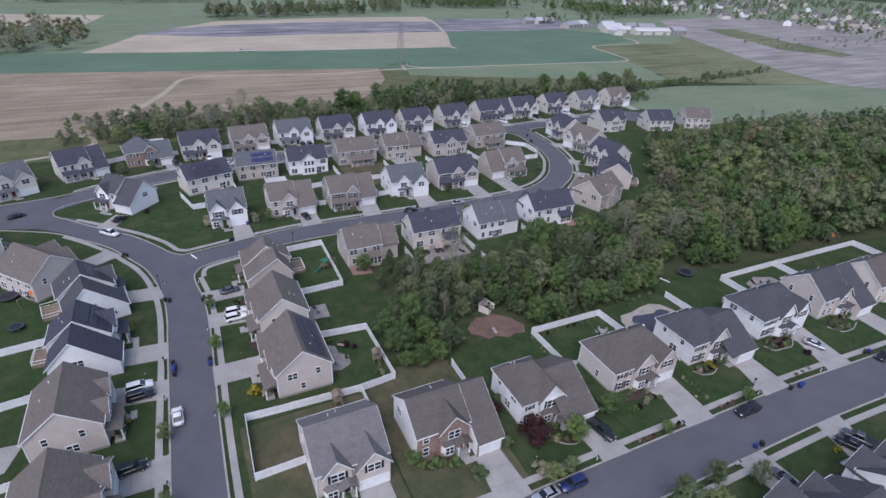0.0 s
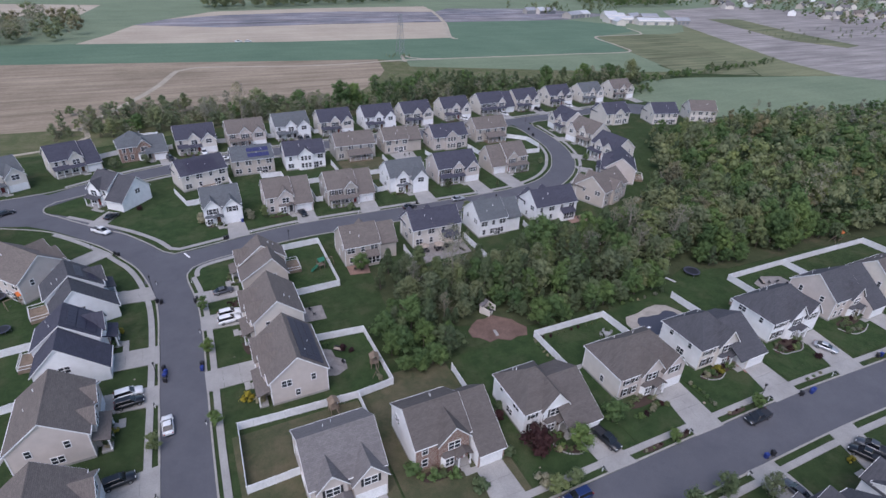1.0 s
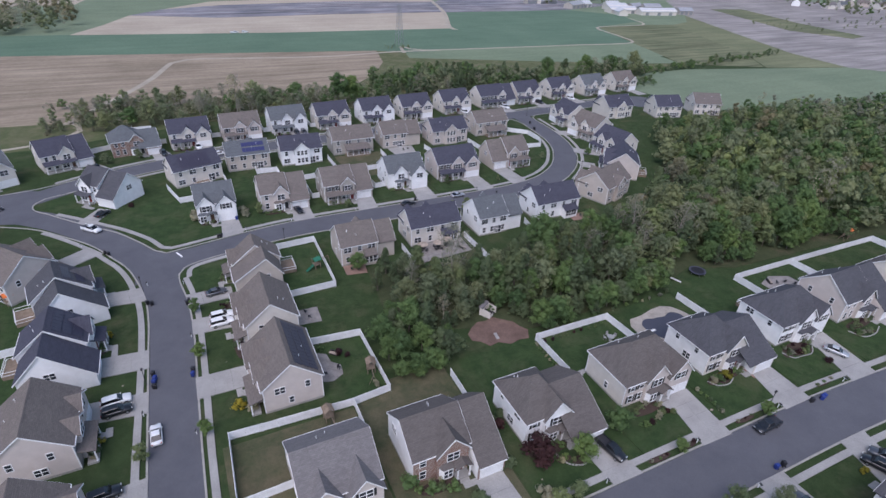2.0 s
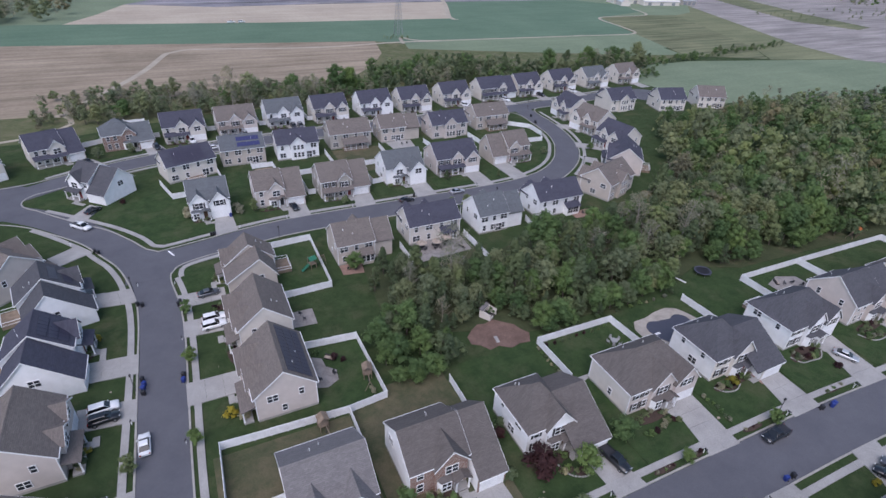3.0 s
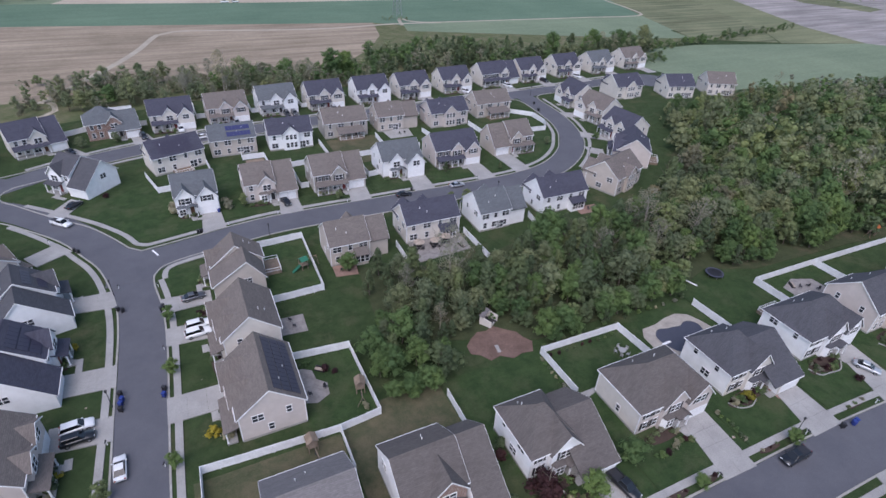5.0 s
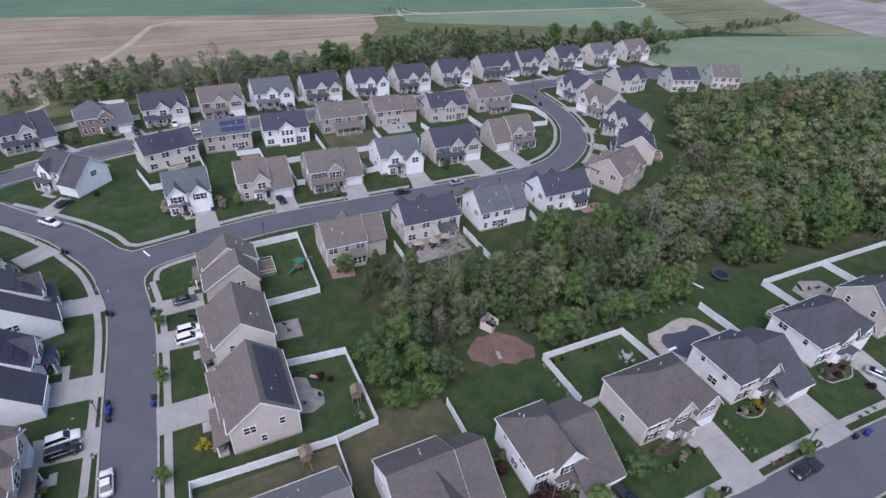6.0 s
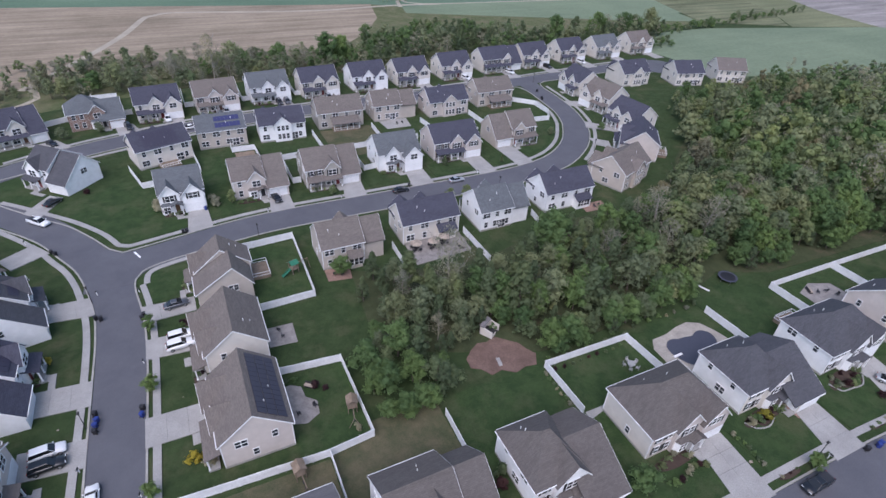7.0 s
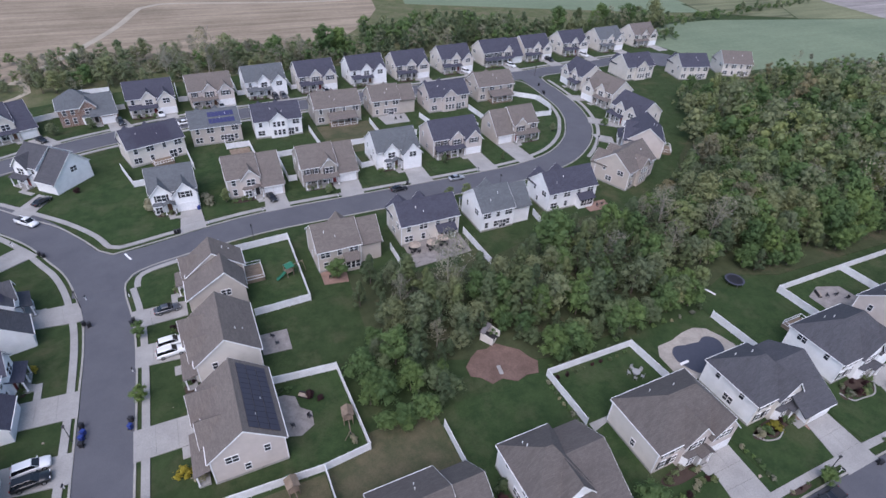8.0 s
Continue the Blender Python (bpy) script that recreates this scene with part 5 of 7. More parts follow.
for i in range(70):
    x = 262 + i * 2.4
    belt.append((rnd.choice(["bud", "dark", "green"]), x + rnd.uniform(-1, 1), 176 + i * 0.35 + rnd.uniform(-4, 4), rnd.uniform(0.3, 0.7), rnd.uniform(0.7, 1)))
for i in range(16):
    belt.append((rnd.choice(["bud", "green", "dark"]), rnd.uniform(246, 262), rnd.uniform(150, 168), rnd.uniform(0.4, 0.75), 0.9))
for i in range(210):
    x = rnd.uniform(-42, 90)
    belt.append((rnd.choice(["bud", "grey", "grey", "bud", "rust", "lime"]), x, rnd.uniform(161 + 0.03 * x, 204 - max(0, x) * 0.15), rnd.uniform(0.3, 0.65), rnd.uniform(0.9, 1.4)))
for i in range(90):
    x = rnd.uniform(90, 245)
    belt.append((rnd.choice(["bud", "dark", "dark", "green"]), x, rnd.uniform(165, 184 if x < 150 else 178), rnd.uniform(0.4, 0.8), rnd.uniform(0.9, 1.3)))
joined("tree_belt", belt, "in the belt along the field")
for x, y, s, k in ((30, 172, 1.5, "grey"), (38, 174, 1.3, "bud"), (57, 172, 1.25, "green"), (77, 175, 1.5, "green"), (84, 176, 1.3, "green"), (16, 168, 1.1, "grey"), (131, 166, 1.0, "grey"), (141, 172, 1.3, "dark"), (200, 178, 1.5, "green"), (213, 179, 1.3, "dark"), (226, 178, 1.5, "green"), (246, 178, 1.4, "green"), (262, 176, 1.5, "bud"), (150, 175, 1.2, "dark"), (170, 176, 1.2, "dark"), (-5, 166, 1.0, "bud")):
    tree(k, x, y, s, rnd, "tall trees of the belt", 1.15)

# far woods
far, fringe = [], []


def scatter(n, x0, x1, y0, y1, s0, s1, kinds):
    for _ in range(n):
        far.append((rnd.choice(kinds), rnd.uniform(x0, x1), rnd.uniform(y0, y1), rnd.uniform(s0, s1), rnd.uniform(0.8, 1.1)))


for _ in range(150):
    x = rnd.uniform(-190, -54)
    y0 = 386 + max(-40, (x + 99) * 0.6)
    fringe.append((rnd.choice(["bud", "grey", "grey", "rust"]), x, rnd.uniform(y0, y0 + 110), rnd.uniform(1.1, 1.9), rnd.uniform(0.8, 1.15)))
for _ in range(130):
    x = rnd.uniform(50, 300)
    y0 = 584 + (x - 52) * 0.23
    fringe.append((rnd.choice(["grey", "bud", "bud", "dark"]), x, rnd.uniform(y0, y0 + 45), rnd.uniform(1.1, 1.9), rnd.uniform(0.8, 1.15)))
scatter(180, 290, 520, 690, 760, 1.1, 1.9, ["dark", "bud", "green"])
scatter(180, -150, 60, 780, 860, 1.2, 2.0, ["bud", "dark"])
scatter(220, 560, 740, 560, 700, 1.0, 1.7, ["dark", "green", "bud"])
scatter(760, 770, 1500, 270, 950, 0.7, 1.5, ["dark", "bud", "green", "bud", "rust"])
scatter(40, 400, 560, 500, 560, 0.8, 1.3, ["dark", "bud"])
scatter(240, 480, 1000, 760, 1000, 1.2, 2.0, ["dark", "bud"])
scatter(45, 560, 780, 268, 330, 0.3, 0.6, ["bud", "dark"])
scatter(12, 145, 165, 290, 300, 0.25, 0.4, ["bud", "dark"])
joined("far_woods", far, "far beyond the fields", level=4)
joined("far_woods", fringe, "along the far fields", level=2)

# shrubs
SHRUBS = {k: [quads_mesh("shrub", crown(900 + 10 * i + v, 1.0, 0.62, 0.05, 7, 170, 0.11, False, 0.8), m) for v in range(2)] for i, (k, m) in enumerate((("green", LEAF_A), ("dark", LEAF_C), ("lime", LEAF_B), ("gold", GOLD), ("plum", LEAF_R), ("bud", LEAF_E)))}
WORDS = {"green": "rounded green garden shrub", "dark": "dark evergreen garden shrub", "lime": "pale green garden shrub", "gold": "golden yellow garden shrub", "plum": "dark purple garden shrub", "bud": "greyish half-bare garden shrub"}


def shrub(kind, x, y, s=1.0, tall=1.0):
    o = tagged(new("shrub", SHRUBS[kind][rnd.randrange(2)]), WORDS[kind], "shrub", "garden shrubs")
    o.matrix_basis = Matrix.Translation((x, y, 0.04 - 0.07 * s)) @ Matrix.Rotation(rnd.uniform(0, 6.28), 4, "Z") @ Matrix.Diagonal((s, s, s * tall, 1))


def bed(x0, y0, x1, y1):
    n = 10
    cx, cy, a, b = (x0 + x1) / 2, (y0 + y1) / 2, abs(x1 - x0) / 2, abs(y1 - y0) / 2
    pts = [(cx + a * math.cos(t) * rnd.uniform(0.95, 1.12), cy + b * math.sin(t) * rnd.uniform(0.95, 1.12)) for t in (2 * math.pi * i / n for i in range(n))]
    solid("flower_bed", Geo().sheet(spline(pts + [pts[0]], 0.6)[:-1], 0.13, 0.1), MULCH, "brown mulched flower bed by a house", "flower bed", kind="structure")


def planting(x0, y0, x1, y1, n, kinds=("green", "dark", "lime", "dark", "bud", "plum")):
    bed(x0, y0, x1, y1)
    for _ in range(n):
        shrub(rnd.choice(kinds), rnd.uniform(min(x0, x1) + 0.3, max(x0, x1) - 0.3), rnd.uniform(min(y0, y1) + 0.3, max(y0, y1) - 0.3), rnd.uniform(0.7, 1.4))


for x0, x1, yf in ((12.4, 17, -32.6), (28.8, 36.2, -32.4), (48.6, 56.2, -33.6), (69.8, 78.6, -33.6), (90.6, 99.4, -33.4), (112.6, 121.4, -33.4), (133.8, 142.6, -34.0)):
    planting(x0, yf - 1.3, x1, yf + 0.9, 9)
for k, s, x, y in (("green", 2.6, 28.6, -30.9), ("green", 2.0, 31.2, -32.9), ("green", 2.0, 34.4, -34.0), ("lime", 2.6, 37.0, -37.6), ("dark", 2.6, 44.2, -34.0), ("gold", 2.2, 94.2, -33.9), ("gold", 2.3, 7.0, -4.2), ("bud", 2.4, 9.2, -5.6), ("plum", 2.2, 10.4, -3.6), ("dark", 2.2, 48.0, -24.5), ("plum", 2.2, 46.6, -26.5), ("plum", 1.5, 118.5, -39.6), ("bud", 2.6, 46.6, -41.0), ("gold", 1.5, 97.2, -59.0), ("dark", 2.6, -15.4, -4.6), ("gold", 1.6, -14.8, -3.2), ("bud", 3.6, 5.2, 72.5), ("plum", 3.0, 7.4, 70.6), ("bud", 3.2, 18.6, 70.6), ("gold", 1.4, -14.4, 26.0), ("plum", 1.6, -11.0, 88.2)):
    shrub(k, x, y, s)
for x0, y0, x1, y1 in ((8.0, 8.6, 10.2, 17.6), (7.0, 26.6, 10.4, 29.0), (8.2, 36.2, 10.4, 41.0), (-16.4, 20.4, -14.8, 26.0), (-16.4, -6.6, -14.6, 0.6), (24.0, 68.6, 30.0, 70.2), (42.4, 68.0, 50.4, 69.8), (82.6, 71.6, 91, 73.4), (113.0, 73.4, 119.8, 75.2), (6.4, 68.4, 10.6, 69.6), (64.2, 71.0, 70.0, 72.4)):
    planting(x0, y0, x1, y1, 7)
for k, (x, y, _, _) in enumerate(FAR_ROW):
    planting(x - 6.6, y - 8.8, x + 0.6, y - 7.4, 5)

# beds along the driveways of the brick-fronted row
bed_rnd = random.Random(411)
for k in range(9):
    shrub(bed_rnd.choice(["dark", "green", "bud", "plum"]), 70.2 + k * 0.95 + bed_rnd.uniform(-0.2, 0.2), -36.4 - 0.5 * math.sin(k * 0.8), bed_rnd.uniform(0.7, 1.3))
for k in range(7):
    shrub(bed_rnd.choice(["dark", "green", "bud"]), 86.5 + bed_rnd.uniform(-0.2, 0.3), -40.2 + k * 1.0, bed_rnd.uniform(0.6, 1.1))
for k, x, y, s in (("plum", 26.6, 2.4, 1.7), ("plum", 28.0, 1.2, 1.2), ("dark", 22.2, 5.2, 1.0), ("green", 23.6, 5.0, 1.1), ("bud", 30.8, -8.6, 1.3)):
    shrub(k, x, y, s)

for k in range(8):
    shrub(rnd.choice(["dark", "bud", "green"]), 65.1 + rnd.uniform(-0.2, 0.2), -19.6 + k * 1.2, rnd.uniform(0.6, 1.0))
for k in range(9):
    shrub(rnd.choice(["dark", "green", "plum"]), 67.4 + k * 1.9, -10.9 + rnd.uniform(-0.3, 0.2), rnd.uniform(0.5, 0.9))

# mulched verges and curved stone edging
for x0, x1 in ((65.8, 70.4), (72.6, 76.6), (86.6, 91.2), (93.6, 97.2), (109.0, 114.6)):
    bed(x0, -43.5, x1, -42.4)
    for k in range(3):
        shrub(bed_rnd.choice(["dark", "bud", "green", "plum"]), x0 + 0.6 + k * (x1 - x0 - 1.2) / 2, -42.95 + bed_rnd.uniform(-0.2, 0.2), bed_rnd.uniform(0.5, 0.9))


def edging(pts, label="curved pale stone edging round a flower bed"):
    line = spline(pts, 0.42)
    o = thing("bed_edging", label, "edging", group="stone bed edgings")
    for (a, b), (c, d) in zip(line, line[1:]):
        m = pose((a + c) / 2, (b + d) / 2, 0.1, 0, 0, math.degrees(math.atan2(d - b, c - a)) + bed_rnd.uniform(-5, 5))
        part("stone", shared(("edging_stone",), lambda: Geo().box(-0.19, -0.11, -0.05, 0.19, 0.11, 0.12), CONCRETE), CONCRETE, o, m=m)


for pts in (((52.6, -35.2), (53.4, -37.6), (55.6, -38.8), (57.2, -38.4)), ((90.2, -33.4), (91.2, -35.0), (93.6, -35.6), (95.8, -34.8)), ((112.0, -33.8), (112.8, -35.8), (115.2, -36.2), (118.0, -36.4), (120.2, -35.0)), ((133.0, -35.0), (134.4, -37.6), (138.0, -38.0), (141.6, -36.8))):
    edging(pts)
    for k, (x, y) in enumerate(pts[1:-1]):
        planting(x - 1.3, y + 0.3, x + 1.3, y + 1.9, 3)

# trees in the gardens and along the streets
PLUM = quads_mesh("crown", crown(77, 5.0, 2.9, 0.5, 15, 1100, 0.3), LEAF_R)


def garden_tree(kind, x, y, s, tall=1.0, label=""):
    return tree(kind, x, y, s, rnd, "garden trees", tall, label)


o = garden_tree("green", 49.4, -35.0, 1.0, 1.0, "dark purple ornamental tree on a front lawn")
for c in list(o.children):
    if c.name.startswith("crown"):
        c.data = PLUM
for k, x, y, s, t in (("green", 56.4, -37.6, 0.66, 0.95), ("green", 65.6, -35.4, 0.68, 0.9), ("lime", 47.4, -43.2, 0.5, 1.0), ("lime", 51.2, -42.9, 0.45, 0.9), ("green", 72.4, -43.2, 0.36, 1.0), ("green", 93.4, -43.6, 0.42, 0.9), ("lime", 71.6, -54.6, 0.55, 1.1), ("lime", 62.6, -56.0, 0.85, 1.0), ("lime", 66.6, -58.4, 0.7, 1.0), ("bud", 78.4, -57.4, 0.55, 1.0), ("green", 1.6, 12.6, 0.4, 1.0), ("green", 2.0, 27.8, 0.38, 1.2), ("green", 1.0, -8.0, 0.36, 1.2), ("lime", -8.6, -9.4, 0.38, 1.2), ("lime", -8.8, -24.0, 0.4, 1.2), ("green", 39.8, 30.4, 0.7, 0.9), ("green", 43.5, -9.0, 0.6, 0.8), ("lime", 46.4, -4.5, 0.8, 0.8), ("green", 35.6, 2.0, 0.85, 1.0), ("green", 38.0, -3.0, 0.8, 0.9), ("green", 36.0, -8.5, 0.55, 0.9)):
    garden_tree(k, x, y, s, t)
for k, x, y, s, t in (("green", 127, 0, 0.75, 0.9), ("bud", 128, 78, 0.35, 1.0), ("bud", -19, 127, 0.5, 0.9), ("bud", -9, 129, 0.5, 0.8), ("lime", 22.6, 70.2, 0.4, 1.2), ("lime", 47.8, 65.0, 0.35, 1.0), ("lime", 76.0, 50.6, 0.42, 1.2), ("lime", 80.6, 50.0, 0.45, 1.2), ("dark", 101.5, 66.0, 0.3, 1.1), ("dark", 84, 70.2, 0.4, 1.0), ("rust", 163.5, 104.0, 0.4, 0.9), ("green", 148.5, 76.0, 0.42, 0.8), ("dark", 84.0, -7.0, 0.45, 0.9), ("lime", 93.0, -6.5, 0.6, 0.9), ("green", 98.5, -5.5, 0.62, 0.9), ("green", 104.0, -4.6, 0.55, 0.9), ("green", 70.5, -7.5, 0.55, 0.9), ("green", 75.5, -7.0, 0.62, 0.9), ("bud", 118.0, 4.0, 0.8, 1.0)):
    garden_tree(k, x, y, s, t)

# trees closing in on the shelter and the bare soil
close_rnd = random.Random(73)
for k, x, y, sc in (("dark", 57.4, 3.4, 0.5), ("bud", 54.6, 2.4, 0.55), ("dark", 52.0, 1.6, 0.5), ("green", 64.4, 3.2, 0.55), ("dark", 66.4, 0.2, 0.55), ("bud", 60.0, 6.4, 0.7), ("dark", 63.6, 6.2, 0.7), ("bud", 56.4, 6.6, 0.75), ("lime", 48.4, -6.4, 0.6), ("green", 42.0, -8.6, 0.62), ("green", 39.4, -9.6, 0.5), ("lime", 67.6, -2.0, 0.5)):
    tree(k, x, y, sc, close_rnd)

# fresh green trees and low scrub along the edge of the wood
edge_rnd = random.Random(58)
for k, x, y, sc in (("green", 69.6, -5.8, 0.8), ("green", 73.2, -6.0, 0.85), ("green", 84.2, -5.4, 0.8), ("green", 88.2, -6.0, 0.82), ("green", 97.4, -4.2, 0.85), ("green", 104.2, -5.6, 0.8), ("dark", 79.0, -5.2, 0.6), ("bud", 92.6, -5.0, 0.6), ("bud", 100.8, -4.4, 0.55), ("lime", 110.4, -2.2, 0.7)):
    tree(k, x, y, sc, edge_rnd)
for k in range(16):
    shrub(edge_rnd.choice(["bud", "dark", "green"]), 68 + k * 2.5 + edge_rnd.uniform(-0.8, 0.8), -8.0 + edge_rnd.uniform(-0.8, 0.9), edge_rnd.uniform(0.7, 1.3))

# ---- fences ----
def fence(pts, label="white vinyl privacy fence round a back garden", high=1.8):
    """A run of posts and panels along corner points."""
    f = thing("fence", label, "fence", group="white garden fences")
    for (a, b), (c, d) in zip(pts, pts[1:]):
        ln = math.dist((a, b), (c, d))
        n = max(1, round(ln / 2.4))
        ang = math.degrees(math.atan2(d - b, c - a))
        for k in range(n + 1):
            t = k / n
            if k < n or (c, d) == pts[-1]:
                part("post", shared(("post", high), lambda: Geo().box(-0.07, -0.07, -0.1, 0.07, 0.07, high + 0.1).add([(-0.09, -0.09, high + 0.1), (0.09, -0.09, high + 0.1), (0.09, 0.09, high + 0.1), (-0.09, 0.09, high + 0.1), (0, 0, high + 0.2)], [(0, 1, 4), (1, 2, 4), (2, 3, 4), (3, 0, 4), (3, 2, 1, 0)]), VINYL), VINYL, f, m=pose(a + (c - a) * t, b + (d - b) * t, 0, 0, 0, ang))
            if k < n:
                m = pose(a + (c - a) * (t + 0.5 / n), b + (d - b) * (t + 0.5 / n), 0.08, 0, 0, ang + rnd.uniform(-0.6, 0.6)) @ Matrix.Diagonal((ln / n / 2.4, 1, rnd.uniform(0.98, 1.02), 1))
                part("panel", shared(("fence_panel", high), fence_panel, VINYL), VINYL, f, m=m)
    return f


def fence_panel(high=1.8):
    gg = Geo()
    xs = []
    for k in range(9):
        x0, x1 = -1.14 + k * 0.2535, -1.14 + (k + 1) * 0.2535 - 0.012
        xs += [x0, x1]
    front = []
    for k in range(9):
        a, b = xs[2 * k], xs[2 * k + 1]
        front += [(a, -0.014), (a + 0.01, -0.022), (b - 0.01, -0.022), (b, -0.014)]
    pts = [(x, y, z) for z in (0.15, high - 0.1) for x, y in front] + [(x, -y, z) for z in (0.15, high - 0.1) for x, y in front]
    n = len(front)
    faces = []
    for base in (0, 2 * n):
        faces += [(base + i, base + i + 1, base + n + i + 1, base + n + i) for i in range(n - 1)]
    faces += [(n + i, n + i + 1, 3 * n + i + 1, 3 * n + i) for i in range(n - 1)] + [(i, i + 1, 2 * n + i + 1, 2 * n + i) for i in range(n - 1)]
    gg.add(pts, faces)
    gg.box(-1.15, -0.045, high - 0.12, 1.15, 0.045, high).box(-1.15, -0.045, 0.06, 1.15, 0.045, 0.2)
    return gg


fence([(12.3, -23.7), (3.9, -24.0), (4.3, -10.7), (14.9, -11.2), (25.3, -11.6), (32.6, -10.9), (32.4, 6.4), (21.4, 7.4)])
fence([(25.4, -11.9), (25.4, -19.6)])
fence([(21.9, 25.4), (32.8, 25.8), (33.2, 48.4), (21.6, 47.8)])
fence([(44.7, -11.8), (44.5, -21.4)])
fence([(66.0, -20.8), (65.9, -9.6), (84.7, -9.9), (85.4, -21.0)])
fence([(106.0, -10.2), (106.6, -22.6)])
fence([(126.6, -20.8), (126.4, -10.0), (147.6, -10.4), (163.0, -10.8), (183.0, -11.4)])
fence([(147.6, -10.6), (147.8, -20.6)])
fence([(183.0, -11.4), (183.4, -22.6)])
fence([(53.8, 36.0), (53.6, 24.2)])
fence([(72.4, 35.6), (72.6, 22.4)])
fence([(93.0, 36.4), (91.6, 24.6)])
fence([(-52.0, 24.8), (-28.6, 27.0)])
fence([(-52.0, 6.6), (-28.4, 9.6)])
fence([(-50.0, -11.6), (-28.0, -10.6)])
fence([(-1.0, 97.4), (2.0, 86.0), (5.6, 86.2)])
fence([(16.0, 101.8), (17.0, 91.0)])
fence([(26.8, 103.6), (26.8, 100.6), (33.4, 100.4), (33.8, 88.6)])
fence([(41.6, 75.0), (39.4, 75.0), (39.4, 90.2), (46.0, 90.6)])
fence([(60.2, 90.6), (67.2, 90.8)])
fence([(60.2, 90.6), (60.2, 75.4), (64.0, 75.8)])
fence([(52.6, 105.4), (52.8, 91.4)])
fence([(72.8, 104.8), (72.4, 92.6)])
fence([(90.4, 103.6), (91.6, 92.4)])
fence([(78.0, 90.8), (84.0, 91.0)])
fence([(99.0, 88.8), (105.4, 89.0)])
fence([(110.0, 104.4), (110.6, 93.0)])
fence([(132.6, 110.6), (139.0, 104.6), (139.0, 95.6), (135.6, 89.8), (126.0, 90.8), (121.0, 88.0)])
fence([(-25.0, 138.8), (-17.0, 142.6)])
fence([(-17.4, 143.0), (-15.6, 160.0), (-4.6, 160.4), (-3.8, 142.0), (0.2, 142.2)])
for x in (16.8, 36.4, 55.6):
    fence([(x - 0.2, 158.6), (x, 143.2), (x + 3.0, 143.2)])

# ---- vehicles ----
PAINT = {}
for name, c, metal in (("white", (0.72, 0.73, 0.75), 0.0), ("black", (0.015, 0.016, 0.02), 0.2), ("silver", (0.45, 0.47, 0.5), 0.5), ("blue", (0.02, 0.035, 0.12), 0.3), ("grey", (0.09, 0.095, 0.11), 0.4)):
    m, nt, b = shader(name + "_car_paint", 0.28, metal, 0.5)
    b.inputs["Base Color"].default_value = (*c, 1)
    b.inputs["Coat Weight"].default_value = 0.6
    PAINT[name] = m
CARGLASS, _nt, _b = shader("dark_car_glass", 0.06, 0.0, 0.6)
_b.inputs["Base Color"].default_value = (0.012, 0.014, 0.018, 1)
RUBBER = plain("tyre_rubber", (0.015, 0.015, 0.016), 0.9)
ALLOY = plain("alloy_wheel", (0.4, 0.41, 0.43), 0.35, 0.8)
RED = plain("red_lamp_glass", (0.3, 0.01, 0.01), 0.2)
LAMP = plain("clear_lamp_glass", (0.6, 0.62, 0.65), 0.15)


def loft(rows):
    """A closed hull from rings of equal length."""
    n = len(rows[0])
    gg = Geo()
    faces = [(k * n + i, k * n + (i + 1) % n, (k + 1) * n + (i + 1) % n, (k + 1) * n + i) for k in range(len(rows) - 1) for i in range(n)]
    return gg.add([p for r in rows for p in r], faces + [tuple(range(n))[::-1], tuple(range((len(rows) - 1) * n, len(rows) * n))])


def hull(L, W, prof):
    """Body from (x along, low, high, half-width) stations."""
    rows = []
    for x, lo, hi, hw in prof:
        rows.append([(x, -hw * 0.92, lo), (x, -hw, lo + 0.18), (x, -hw, lo + (hi - lo) * 0.72), (x, -hw * 0.86, hi), (x, hw * 0.86, hi), (x, hw, lo + (hi - lo) * 0.72), (x, hw, lo + 0.18), (x, hw * 0.92, lo)])
    return loft(rows)


def cabin(x0, x1, x2, x3, z0, z1, w0, w1):
    return loft([[(x0, -w0, z0), (x0, w0, z0), (x1, w1, z1), (x1, -w1, z1)], [(x3, -w0, z0), (x3, w0, z0), (x2, w1, z1), (x2, -w1, z1)]])


